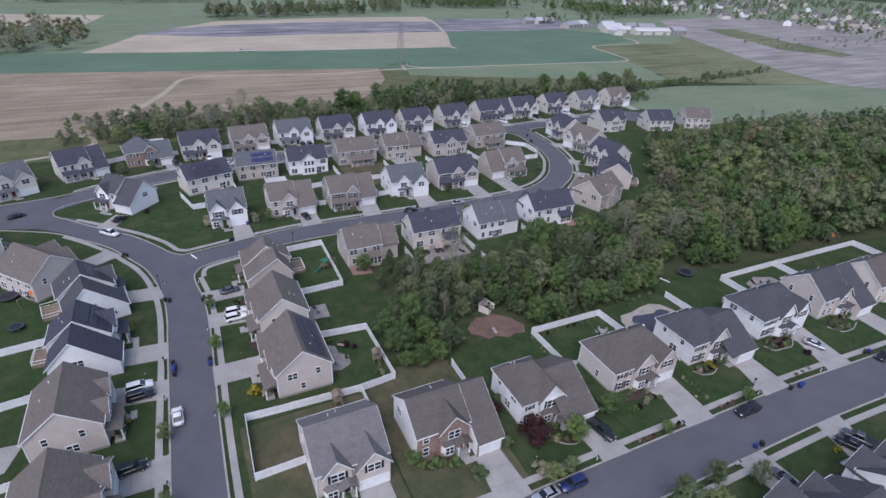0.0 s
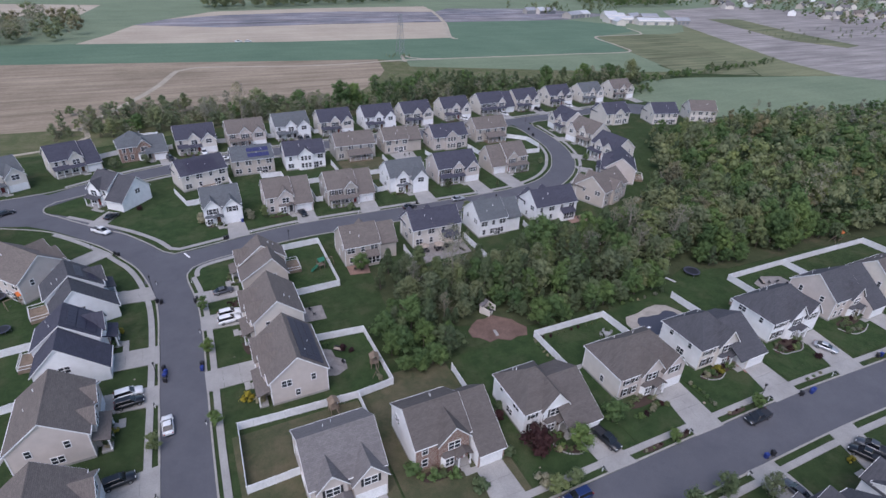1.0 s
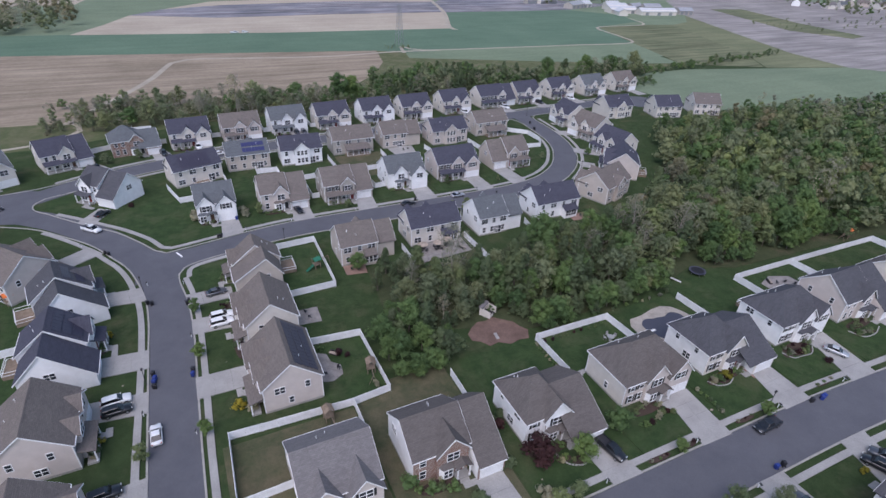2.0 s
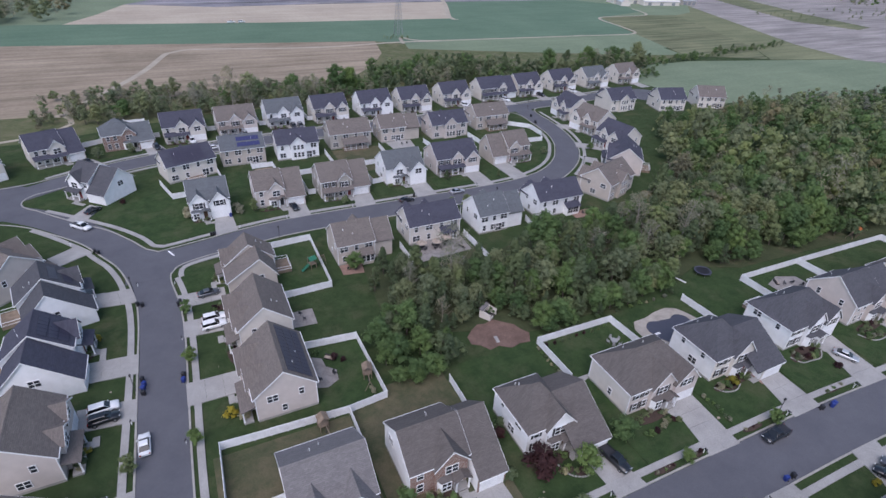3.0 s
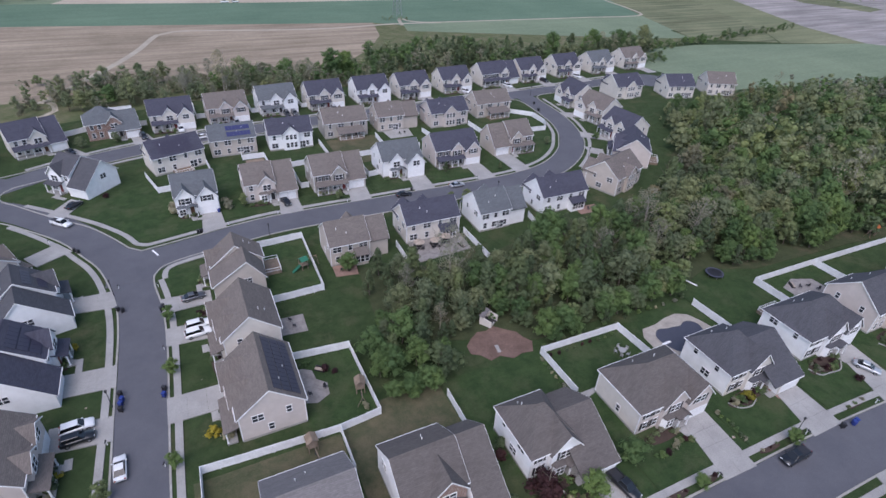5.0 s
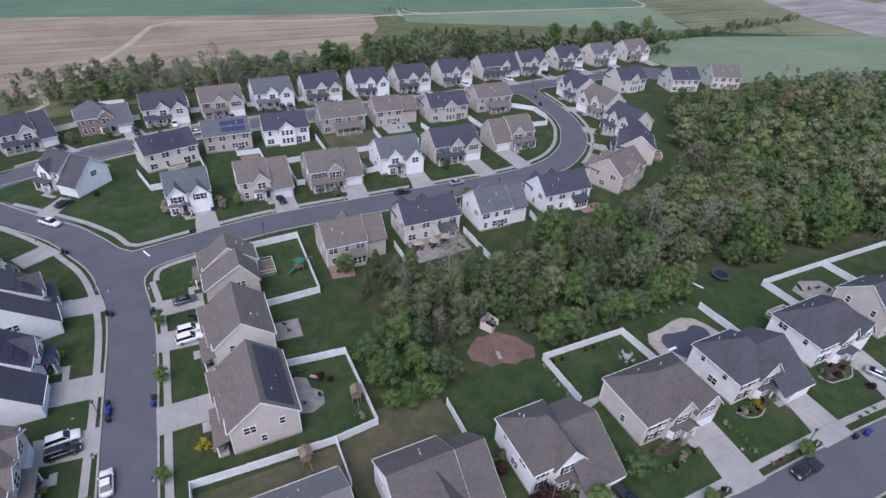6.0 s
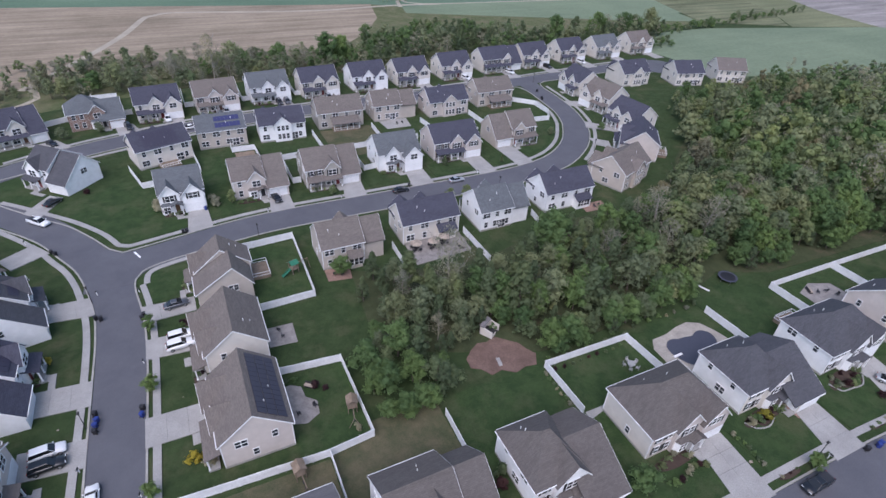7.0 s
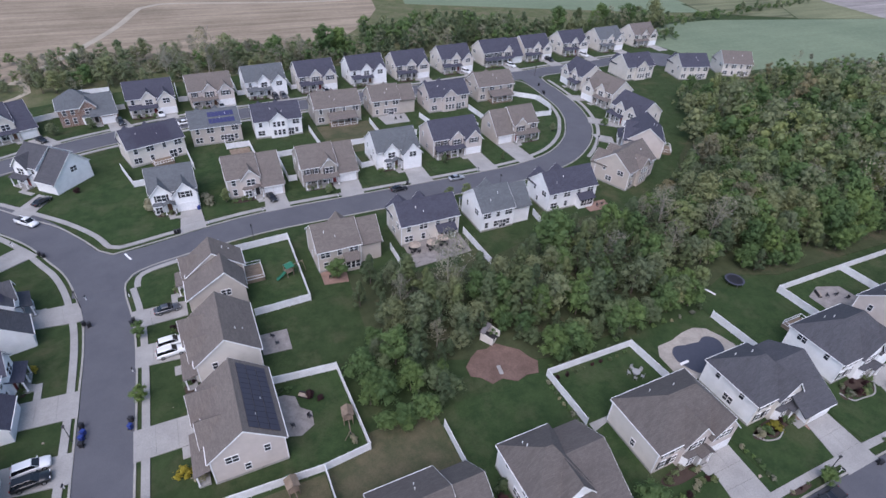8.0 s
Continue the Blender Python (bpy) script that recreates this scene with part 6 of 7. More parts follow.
def car(kind, colour, x, y, yaw, place):
    L, W = {"saloon": (4.7, 0.92), "suv": (4.8, 0.97), "pickup": (5.7, 1.0)}[kind]
    paint = PAINT[colour]
    o = thing(kind if kind != "suv" else "sport_utility_car", colour + {"saloon": " saloon car", "suv": " sport utility car", "pickup": " pickup truck"}[kind] + " parked " + place, "car", pose(x, y, 0.18 if "driveway" in place else 0.06, 0, 0, yaw), "parked cars")
    h = L / 2
    deck = {"saloon": 0.92, "suv": 1.08, "pickup": 1.1}[kind]
    body = [(-h, 0.42, deck - 0.12, W * 0.86), (-h + 0.12, 0.3, deck - 0.02, W * 0.95), (-h * 0.45, 0.28, deck, W), (h * 0.3, 0.28, deck - 0.02, W), (h * 0.72, 0.28, deck - 0.1, W * 0.98), (h - 0.15, 0.3, deck - 0.22, W * 0.92), (h, 0.42, deck - 0.36, W * 0.8)]
    part("body", shared((kind + "_body",), lambda: hull(L, W, body), paint, True), paint, o)
    if kind == "saloon":
        c, top = (-h * 0.78, -h * 0.38, h * 0.08, h * 0.46), 1.42
    elif kind == "suv":
        c, top = (-h * 0.96, -h * 0.82, h * 0.12, h * 0.46), 1.7
    else:
        c, top = (-h * 0.2, -h * 0.12, h * 0.26, h * 0.55), 1.8
    part("greenhouse", shared((kind + "_glass",), lambda: cabin(*c, deck - 0.06, top - 0.05, W * 0.86, W * 0.68), CARGLASS), CARGLASS, o, "dark tinted car windows")
    part("roof", shared((kind + "_roof",), lambda: loft([[(c[1] - 0.05, -W * 0.69, top - 0.06), (c[1] - 0.05, W * 0.69, top - 0.06), (c[1] + 0.05, W * 0.6, top + 0.02), (c[1] + 0.05, -W * 0.6, top + 0.02)], [(c[2] + 0.05, -W * 0.69, top - 0.06), (c[2] + 0.05, W * 0.69, top - 0.06), (c[2] - 0.05, W * 0.6, top + 0.02), (c[2] - 0.05, -W * 0.6, top + 0.02)]]), paint), paint, o)
    for e in (-1, 1):
        part("pillar", shared((kind + "_pillar", e), lambda: loft([[(c[2] + 0.02, e * W * 0.66, top - 0.04), (c[2] + 0.1, e * W * 0.66, top - 0.04), (c[2] + 0.1, e * W * 0.7, top - 0.06)], [(c[3] - 0.08, e * W * 0.84, deck - 0.05), (c[3] + 0.02, e * W * 0.84, deck - 0.05), (c[3] + 0.02, e * W * 0.89, deck - 0.06)]]), paint), paint, o)
        part("mirror", shared((kind + "_mirror",), lambda: Geo().box(-0.08, -0.1, 0, 0.08, 0.1, 0.14), paint), paint, o, m=pose(c[3] - 0.25, e * (W + 0.06), deck))
        part("headlight", shared(("headlight",), lambda: Geo().box(-0.12, -0.18, -0.07, 0.1, 0.18, 0.07), LAMP), LAMP, o, m=pose(h - 0.14, e * W * 0.62, deck - 0.3))
        part("tail_light", shared(("tail_light",), lambda: Geo().box(-0.04, -0.12, -0.1, 0.08, 0.12, 0.1), RED), RED, o, m=pose(-h + 0.02, e * W * 0.72, deck - 0.16))
        for ax in (-0.6, 0.62):
            wheel = part("wheel", shared(("tyre",), lambda: Geo().tube([(0, -0.11, 0), (0, 0.11, 0)], 0.34, 0.34, 14), RUBBER), RUBBER, o, "black rubber tyre", m=pose(h * ax, e * (W - 0.1), 0.34))
            part("rim", shared(("rim",), lambda: Geo().tube([(0, -0.118, 0), (0, 0.118, 0)], 0.21, 0.21, 10), ALLOY), ALLOY, wheel, "pale alloy rim")
    if kind == "pickup":
        part("cargo_bed", Geo().box(-h + 0.15, -W * 0.78, deck + 0.002, -h * 0.24, W * 0.78, deck + 0.02), BLACKISH, o, "dark open cargo bed")
        for e in (-1, 1):
            part("bed_side", Geo().box(-h + 0.08, e * W * 0.84 - 0.06, deck - 0.02, -h * 0.22, e * W * 0.84 + 0.06, deck + 0.16), paint, o)
    return o


DRIVE, STREET = "on a concrete driveway", "on the street"
car("saloon", "white", -6.5, -5.2, 92, STREET)
car("suv", "white", -12.6, 5.4, 5, DRIVE)
car("suv", "black", -12.4, 2.9, 4, DRIVE)
car("suv", "black", -13.6, -14.2, 6, DRIVE)
car("saloon", "grey", 6.8, 33.2, 5, DRIVE)
car("suv", "white", 7.0, 23.6, 4, DRIVE)
car("suv", "white", 6.7, 21.2, 4, DRIVE)
car("pickup", "white", -20.6, 76.4, -45, STREET)
car("saloon", "black", -18.4, 85.4, 48, DRIVE)
car("pickup", "black", 61.4, -38.4, -80, DRIVE)
car("pickup", "black", 90.8, -45.9, 180, STREET)
car("saloon", "silver", 44.6, -45.3, 182, STREET)
car("suv", "blue", 49.8, -45.4, 180, STREET)
car("saloon", "silver", 122.8, -38.4, -66, DRIVE)
car("pickup", "black", 100.6, -59.6, 112, DRIVE)
car("pickup", "grey", 103.4, -59.2, 112, DRIVE)
car("suv", "black", 133.4, -47.2, 182, STREET)
car("saloon", "grey", 82.6, -59.0, 92, DRIVE)
car("saloon", "black", -46.0, 98.4, 28, STREET)
car("saloon", "black", 33.4, 67.6, -80, DRIVE)
car("saloon", "black", 65.6, 60.2, 0, STREET)
car("saloon", "silver", 82.8, 60.0, 0, STREET)
car("suv", "white", 10.8, 132.6, -84, DRIVE)
car("suv", "silver", 29.6, 133.2, -88, DRIVE)
car("suv", "white", 150.2, 141.2, -75, DRIVE)
car("suv", "white", 127.4, 139.8, -70, DRIVE)
car("saloon", "white", 17.2, 123.4, 12, STREET)
car("saloon", "black", -21.8, 123.6, -60, DRIVE)
car("suv", "black", 48.4, 136.2, -88, DRIVE)
car("suv", "grey", 51.2, 136.2, -88, DRIVE)
car("suv", "silver", 66.9, 136.0, -86, DRIVE)
car("suv", "black", -1.0, 129.6, -75, DRIVE)
car("suv", "white", 191.8, 144.0, -80, DRIVE)
car("suv", "black", 171.6, 143.0, -80, DRIVE)

car("pickup", "white", 55.6, 379.6, 10, "in a green field")
car("suv", "white", 63.0, 379.2, 5, "in a green field")

# ---- things along the kerbs ----
def bin_(x, y, mat, words):
    o = thing("wheeled_bin", words + " wheeled bin standing at the kerb", "bin", pose(x, y, 0.03, 0, 0, rnd.uniform(0, 360)), "bins at the kerb")
    part("body", shared(("bin_body",), lambda: loft([[(-0.24, -0.26, 0.08), (0.24, -0.26, 0.08), (0.24, 0.26, 0.08), (-0.24, 0.26, 0.08)], [(-0.3, -0.34, 1.0), (0.3, -0.34, 1.0), (0.3, 0.34, 1.0), (-0.3, 0.34, 1.0)]]), mat), mat, o)
    part("lid", shared(("bin_lid",), lambda: loft([[(-0.33, -0.38, 1.0), (0.33, -0.38, 1.0), (0.33, 0.38, 1.0), (-0.33, 0.38, 1.0)], [(-0.25, -0.28, 1.12), (0.25, -0.28, 1.12), (0.25, 0.3, 1.12), (-0.25, 0.3, 1.12)]]), mat), mat, o)
    for e in (-1, 1):
        part("wheel", shared(("bin_wheel",), lambda: Geo().tube([(-0.03, 0, 0), (0.03, 0, 0)], 0.12, 0.12, 10), RUBBER), RUBBER, o, m=pose(e * 0.27, 0.3, 0.12))


for x, y, k in ((-6.7, 10.4, 0), (-6.4, 9.0, 1), (-6.6, 8.0, 1), (-6.6, 6.8, 0), (0.1, 8.8, 0), (0.0, 7.4, 1), (-6.5, 34.2, 0), (-7.4, 34.8, 0), (-16.0, 60.8, 0), (-16.8, 61.8, 0), (104.4, -45.3, 0), (106.8, -45.7, 1), (107.6, -45.6, 1), (84.4, -52.4, 1), (86.0, -52.5, 0), (131.0, -44.6, 0), (132.0, -44.8, 1), (0.5, 31.6, 0), (0.9, 32.4, 0), (10.0, 60.1, 0), (10.8, 60.2, 0), (148.6, 117.0, 0), (145.4, 108.6, 0), (145.8, 109.6, 0), (68.8, 62.0, 0), (16.0, 69.0, 1)):
    bin_(x, y, BINBLUE if k else BINBLACK, "blue" if k else "black")


def mailbox(x, y):
    o = thing("mailbox", "white post mailbox at the kerb", "mailbox", pose(x, y, 0.1, 0, 0, rnd.uniform(-8, 8)), "mailboxes")
    part("post", shared(("mail_post",), lambda: Geo().box(-0.06, -0.06, 0, 0.06, 0.06, 1.15), TRIM), TRIM, o)
    part("arm", shared(("mail_arm",), lambda: Geo().box(-0.05, -0.5, 0.92, 0.05, 0.2, 1.02), TRIM), TRIM, o)
    part("box", shared(("mail_box",), lambda: Geo().prism([(-0.11, 0), (0.11, 0), (0.11, 0.15), (0.06, 0.23), (-0.06, 0.23), (-0.11, 0.15)], -0.5, 0.05, "y"), BLACKISH), BLACKISH, o, m=pose(0, 0, 1.03))


for x, y in ((97.0, -43.6), (76.4, -43.2), (56.8, -43.0), (78.4, -53.6), (120.0, -54.6), (115.6, -44.4), (-0.5, -7.2), (-22.4, 67.6), (-7.4, 42.6), (0.2, 40.4), (36.6, -43.0), (-8.4, 0.4), (-8.5, -19.4), (17.4, 61.6), (30.2, 62.6), (49.4, 62.4), (69.0, 62.2), (90.8, 62.0), (0.5, 19.4), (140.6, -46.0)):
    mailbox(x, y)


def street_lamp(x, y):
    o = thing("street_lamp", "dark slender street lamp on the verge", "street lamp", pose(x, y, 0.1), "street lamps")
    part("post", shared(("lamp_post",), lambda: Geo().tube([(0, 0, 0), (0, 0, 0.5), (0, 0, 3.6)], 0.09, 0.05, 8), BLACKISH), BLACKISH, o)
    part("lantern", shared(("lantern",), lambda: loft([[(-0.12, -0.12, 3.6), (0.12, -0.12, 3.6), (0.12, 0.12, 3.6), (-0.12, 0.12, 3.6)], [(-0.2, -0.2, 4.0), (0.2, -0.2, 4.0), (0.2, 0.2, 4.0), (-0.2, 0.2, 4.0)], [(-0.04, -0.04, 4.2), (0.04, -0.04, 4.2), (0.04, 0.04, 4.2), (-0.04, 0.04, 4.2)]]), BLACKISH), BLACKISH, o)


for x, y in ((-7.9, 8.2), (-8.3, 40.6), (134.6, 62.6), (153.6, 127.4), (95.6, -42.8), (26.0, 51.4), (92, 51.4)):
    street_lamp(x, y)
solid("stop_line", Geo().sheet([(-0.4, 56.2), (-0.75, 56.0), (0.45, 53.2), (0.8, 53.4)], 0.066, 0.005), TRIM, "white painted stop line on the asphalt", "road marking", kind="structure")

# ---- back gardens ----
def trampoline(x, y, r=2.1):
    o = thing("trampoline", "round trampoline with blue padded rim on the lawn", "trampoline", pose(x, y, 0.1), "trampolines")
    part("mat", Geo().disc(0, 0, 0.84, 0.88, r * 0.82, 24), BINBLACK, o, "black jumping mat")
    n = 24
    ring = [(rr * math.cos(2 * math.pi * i / n), rr * math.sin(2 * math.pi * i / n), z) for rr, z in ((r * 0.8, 0.93), (r, 0.93), (r, 0.83), (r * 0.8, 0.83)) for i in range(n)]
    part("rim", Geo().add(ring, [(k * n + i, k * n + (i + 1) % n, ((k + 1) % 4) * n + (i + 1) % n, ((k + 1) % 4) * n + i) for k in range(4) for i in range(n)]), COVER, o, "dark blue padded rim")
    for k in range(6):
        a = k * math.pi / 3
        part("leg", shared(("tramp_leg",), lambda: Geo().tube([(0, 0, 0), (0, 0, 0.84)], 0.04, 0.04, 6), STEEL), STEEL, o, m=pose(r * 0.92 * math.cos(a), r * 0.92 * math.sin(a), 0))


trampoline(119.8, -4.0)
trampoline(-39.9, 49.3)
trampoline(-36.3, 35.2, 1.5)


def play_set(x, y, yaw, roof):
    o = thing("play_set", "wooden play tower with slide and swing beam on the lawn", "play set", pose(x, y, 0.08, 0, 0, yaw), "play sets")
    for a in (-0.7, 0.7):
        for b in (-0.7, 0.7):
            part("post", shared(("play_post",), lambda: Geo().box(-0.06, -0.06, 0, 0.06, 0.06, 2.6), WOOD), WOOD, o, m=pose(a, b, 0))
    part("platform", Geo().box(-0.8, -0.8, 1.2, 0.8, 0.8, 1.3), WOOD, o)
    part("roof", Geo().slab([(-0.95, 2.55), (0, 3.2), (0.95, 2.55)], -0.95, 0.95, 0.06), roof, o)
    part("slide", Geo().slab([(0.8, 1.3), (1.6, 0.75), (2.9, 0.15)], -0.3, 0.3, 0.06, "y").slab([(0.8, 1.5), (2.9, 0.32)], -0.34, -0.3, 0.18, "y").slab([(0.8, 1.5), (2.9, 0.32)], 0.3, 0.34, 0.18, "y"), LUSHPLASTIC, o, "green plastic slide")
    part("swing_beam", Geo().box(-3.6, -0.06, 2.1, -0.7, 0.06, 2.25), WOOD, o)
    for e in (-0.9, 0.9):
        part("swing_leg", Geo().tube([(-3.5, e, 0), (-3.5, 0, 2.2)], 0.06, 0.05, 6), WOOD, o)
    for e in (-1.5, -2.6):
        part("swing", Geo().box(e - 0.22, -0.1, 0.5, e + 0.22, 0.1, 0.54).box(e - 0.21, -0.01, 0.54, e - 0.19, 0.01, 2.1).box(e + 0.19, -0.01, 0.54, e + 0.21, 0.01, 2.1), BLACKISH, o)


LUSHPLASTIC = plain("green_plastic", (0.03, 0.16, 0.1), 0.4)
play_set(30.6, 35.4, 200, LUSHPLASTIC)
play_set(31.0, -4.6, 80, WOOD)
play_set(-34.2, 46.0, 30, ORANGE)
play_set(20.4, -13.0, 95, WOOD)
play_set(178.0, -7.2, 10, ORANGE)


def shed(x, y, yaw):
    o = thing("garden_shelter", "small white open-fronted shelter at the wood's edge", "shed", pose(x, y, 0.08, 0, 0, yaw))
    part("floor", Geo().box(-1.4, -1.3, 0, 1.4, 1.2, 0.12), BLACKISH, o, "dark floor")
    part("back_wall", Geo().box(-1.45, 1.2, 0, 1.45, 1.3, 2.1), CREAM, o)
    for e in (-1, 1):
        part("side_wall", Geo().prism([(-1.3, 0), (1.2, 0), (1.2, 2.1), (-1.3, 1.6)], e * 1.4 - 0.05, e * 1.4 + 0.05), CREAM, o)
        part("front_post", Geo().box(e * 1.38 - 0.07, -1.4, 0, e * 1.38 + 0.07, -1.26, 1.7), CREAM, o)
    part("front_board", Geo().box(-1.3, -1.36, 0.0, 0.1, -1.28, 0.8), CREAM, o)
    part("roof", Geo().slab([(0.5, 2.05), (1.45, 2.25)], -1.6, 1.6, 0.08), GREY, o, "grey strip of roofing")
    part("bench", Geo().box(-0.9, 0.3, 0.12, 0.4, 0.8, 0.55), BLACKISH, o, "dark bench")


shed(61.0, 2.4, 32)
solid("board", Geo().box(-0.35, -1.0, 0, 0.35, 1.0, 0.08), CONCRETE, "pale board lying on bare soil", "board", m=pose(58.9, -5.2, 0.13, 0, 0, -10))
solid("board", Geo().box(-0.2, -1.4, 0, 0.2, 1.4, 0.1), TRIM, "white plank lying on a lawn", "board", m=pose(112.2, -4.2, 0.1, 0, 0, 18))
solid("log", Geo().tube([(-1.0, 0, 0.18), (1.0, 0.1, 0.18)], 0.18, 0.15, 9), WOOD, "short log lying by the wood", "log", m=pose(109.5, -2.6, 0.08, 0, 0, 30))

# pool and terraces
patch("pool_terrace", [(88.2, -14.2), (89.8, -12.1), (93.4, -12.0), (96.7, -11.2), (100.0, -11.0), (102.3, -12.2), (103.5, -14.8), (104.2, -17.4), (104.0, -19.6), (101.0, -21.4), (94.0, -21.5), (89.4, -20.6), (88.0, -17.8)], POOLDECK, "pale sandy terrace round a covered pool", 0.135, "terrace", True)
o = thing("swimming_pool", "garden pool under a dark navy winter cover", "pool")
edge = spline([(90.8, -14.9), (91.9, -13.8), (93.3, -13.5), (94.8, -14.0), (96.2, -14.1), (98.1, -14.4), (99.2, -13.9), (100.5, -13.8), (101.8, -14.7), (102.1, -16.2), (100.9, -18.2), (98.2, -19.6), (95.4, -20.6), (93.0, -20.8), (91.7, -19.8), (90.9, -18.1), (90.5, -16.4), (90.8, -14.9)], 0.6)[:-1]
part("cover", Geo().sheet(edge, 0.16, 0.1), COVER, o)
cx, cy = sum(p[0] for p in edge) / len(edge), sum(p[1] for p in edge) / len(edge)
n = len(edge)
outer = [(cx + (x - cx) * 1.04, cy + (y - cy) * 1.06) for x, y in edge]
part("coping", Geo().add([(x, y, 0.2) for x, y in edge] + [(x, y, 0.2) for x, y in outer] + [(x, y, 0.1) for x, y in outer] + [(x, y, 0.1) for x, y in edge], [(k * n + i, k * n + (i + 1) % n, ((k + 1) % 4) * n + (i + 1) % n, ((k + 1) % 4) * n + i) for k in range(4) for i in range(n)]), POOLDECK, o, "sandy stone coping")
part("diving_board", Geo().box(-0.25, -1.0, 0.35, 0.25, 1.0, 0.42).box(-0.2, -0.95, 0.16, 0.2, -0.6, 0.35), TRIM, o, "white diving board", m=pose(91.2, -17.4, 0, 0, 0, -88))


def terrace(pts, mat, label):
    patch("terrace", pts, mat, label, 0.14, "terrace")


terrace([(56.6, 27.5), (71.0, 28.5), (71.4, 36.0), (57.0, 36.2)], PAVER, "grey paved terrace behind a house")
terrace([(36.6, 29.4), (41.6, 28.6), (42.4, 33.4), (36.8, 33.5)], REDPAVER, "red-brown paved terrace behind a house")
terrace([(108.0, 32.0), (115.0, 31.6), (115.6, 35.6), (108.4, 35.8)], REDPAVER, "red-brown paved terrace behind a house")
terrace([(21.2, -3.6), (23.6, -4.4), (25.9, -3.2), (26.2, -0.6), (24.6, 1.0), (24.4, 3.4), (22.8, 4.4), (21.2, 4.4)], PAVER, "grey paved terrace behind a house")
terrace([(21.4, 14.6), (26.4, 14.2), (26.6, 19.6), (21.4, 19.8)], PAVER, "grey paved terrace behind a house")
terrace([(131.4, -20.4), (131.6, -14.0), (136.4, -12.4), (141.4, -14.4), (142.0, -20.4)], PAVER, "grey paved terrace behind a house")
terrace([(66.6, -20.8), (71.6, -20.8), (71.6, -21.3), (66.6, -22.4)], CONCRETE, "pale step slab behind a house")
terrace([(99.8, -36.6), (105.6, -36.6), (105.6, -33.9), (99.8, -33.9)], REDPAVER, "red-brown pavers before a garage")
terrace([(77.4, 101.6), (86.0, 101.4), (87.0, 108.6), (77.0, 108.6)], CONCRETE, "pale terrace behind a house")
terrace([(-38.0, -8.0), (-31.6, -6.6), (-29.8, -1.0), (-36.0, -0.4)], CONCRETE, "pale concrete patio behind a house")
for k in range(3):
    terrace([(27.4, 89.4 + k * 3.6), (33.0, 89.4 + k * 3.6), (33.0, 92.6 + k * 3.6), (27.4, 92.6 + k * 3.6)], WOOD, "timber garden terrace level")


def umbrella_table(x, y):
    o = thing("parasol_table", "round garden table with beige parasol on a terrace", "table", pose(x, y, 0.14), "terrace furniture")
    part("tabletop", Geo().disc(0, 0, 0.7, 0.75, 0.6, 16), BLACKISH, o)
    part("pole", Geo().disc(0, 0, 0, 2.3, 0.03, 8), STEEL, o)
    n = 8
    part("canopy", Geo().add([(1.45 * math.cos(2 * math.pi * i / n), 1.45 * math.sin(2 * math.pi * i / n), 2.0 + z) for z in (0, -0.05) for i in range(n)] + [(0, 0, 2.5), (0, 0, 2.4)], [(i, (i + 1) % n, 2 * n) for i in range(n)] + [(n + (i + 1) % n, n + i, 2 * n + 1) for i in range(n)] + [(i, n + i, n + (i + 1) % n, (i + 1) % n) for i in range(n)]), STONE, o, "faded beige canopy")
    part("base", Geo().disc(0, 0, 0, 0.1, 0.3, 12), BLACKISH, o)


def garden_chair(x, y, yaw, mat=BLACKISH, label="dark metal garden chair on a terrace", z=0.14):
    o = thing("garden_chair", label, "chair", pose(x, y, z, 0, 0, yaw), "terrace furniture")
    part("seat", shared(("gc_seat", mat.name), lambda: Geo().box(-0.28, -0.28, 0.4, 0.28, 0.28, 0.46), mat), mat, o)
    part("backrest", shared(("gc_back", mat.name), lambda: Geo().box(-0.28, 0.24, 0.46, 0.28, 0.3, 1.0), mat), mat, o)
    for a in (-0.25, 0.25):
        for b in (-0.25, 0.25):
            part("leg", shared(("gc_leg", mat.name), lambda: Geo().box(-0.025, -0.025, 0, 0.025, 0.025, 0.4), mat), mat, o, m=pose(a, b, 0))


PALEMETAL = plain("pale_grey_metal", (0.33, 0.33, 0.33), 0.6)
# pale grey dining set on the fenced lawn
o = thing("garden_table", "round pale grey garden table on a fenced lawn", "table", pose(81.0, -15.7, 0.08), "lawn dining set")
part("tabletop", Geo().disc(0, 0, 0.7, 0.75, 0.75, 16), PALEMETAL, o)
part("pedestal", Geo().disc(0, 0, 0.04, 0.7, 0.06, 8), PALEMETAL, o)
part("base", Geo().disc(0, 0, 0, 0.05, 0.35, 12), PALEMETAL, o)
for k in range(5):
    a = radians(72 * k + 10)
    garden_chair(81.0 + 1.25 * math.cos(a), -15.7 + 1.25 * math.sin(a), 72 * k - 80, PALEMETAL, "pale grey garden chair beside a round table on a lawn", 0.08)


for x, y in ((58.6, 33.0), (62.8, 32.4), (65.9, 33.2)):
    umbrella_table(x, y)
    for k in range(4):
        a = radians(90 * k + 40)
        garden_chair(x + 1.1 * math.cos(a), y + 1.1 * math.sin(a), 90 * k - 50)
for x, y, a in ((24.2, 16.4, 80), (23.8, 18.4, 120), (40.0, 30.4, 30), (38.4, 31.0, 150), (111.6, 33.4, 10), (113.2, 33.8, 200), (135.4, -15.6, 45), (137.6, -16.0, 170), (138.8, -17.8, 260), (25.6, -1.6, 30), (22.8, -2.2, 100), (82.0, 104.2, 20), (84.0, 104.6, 140)):
    garden_chair(x, y, a)


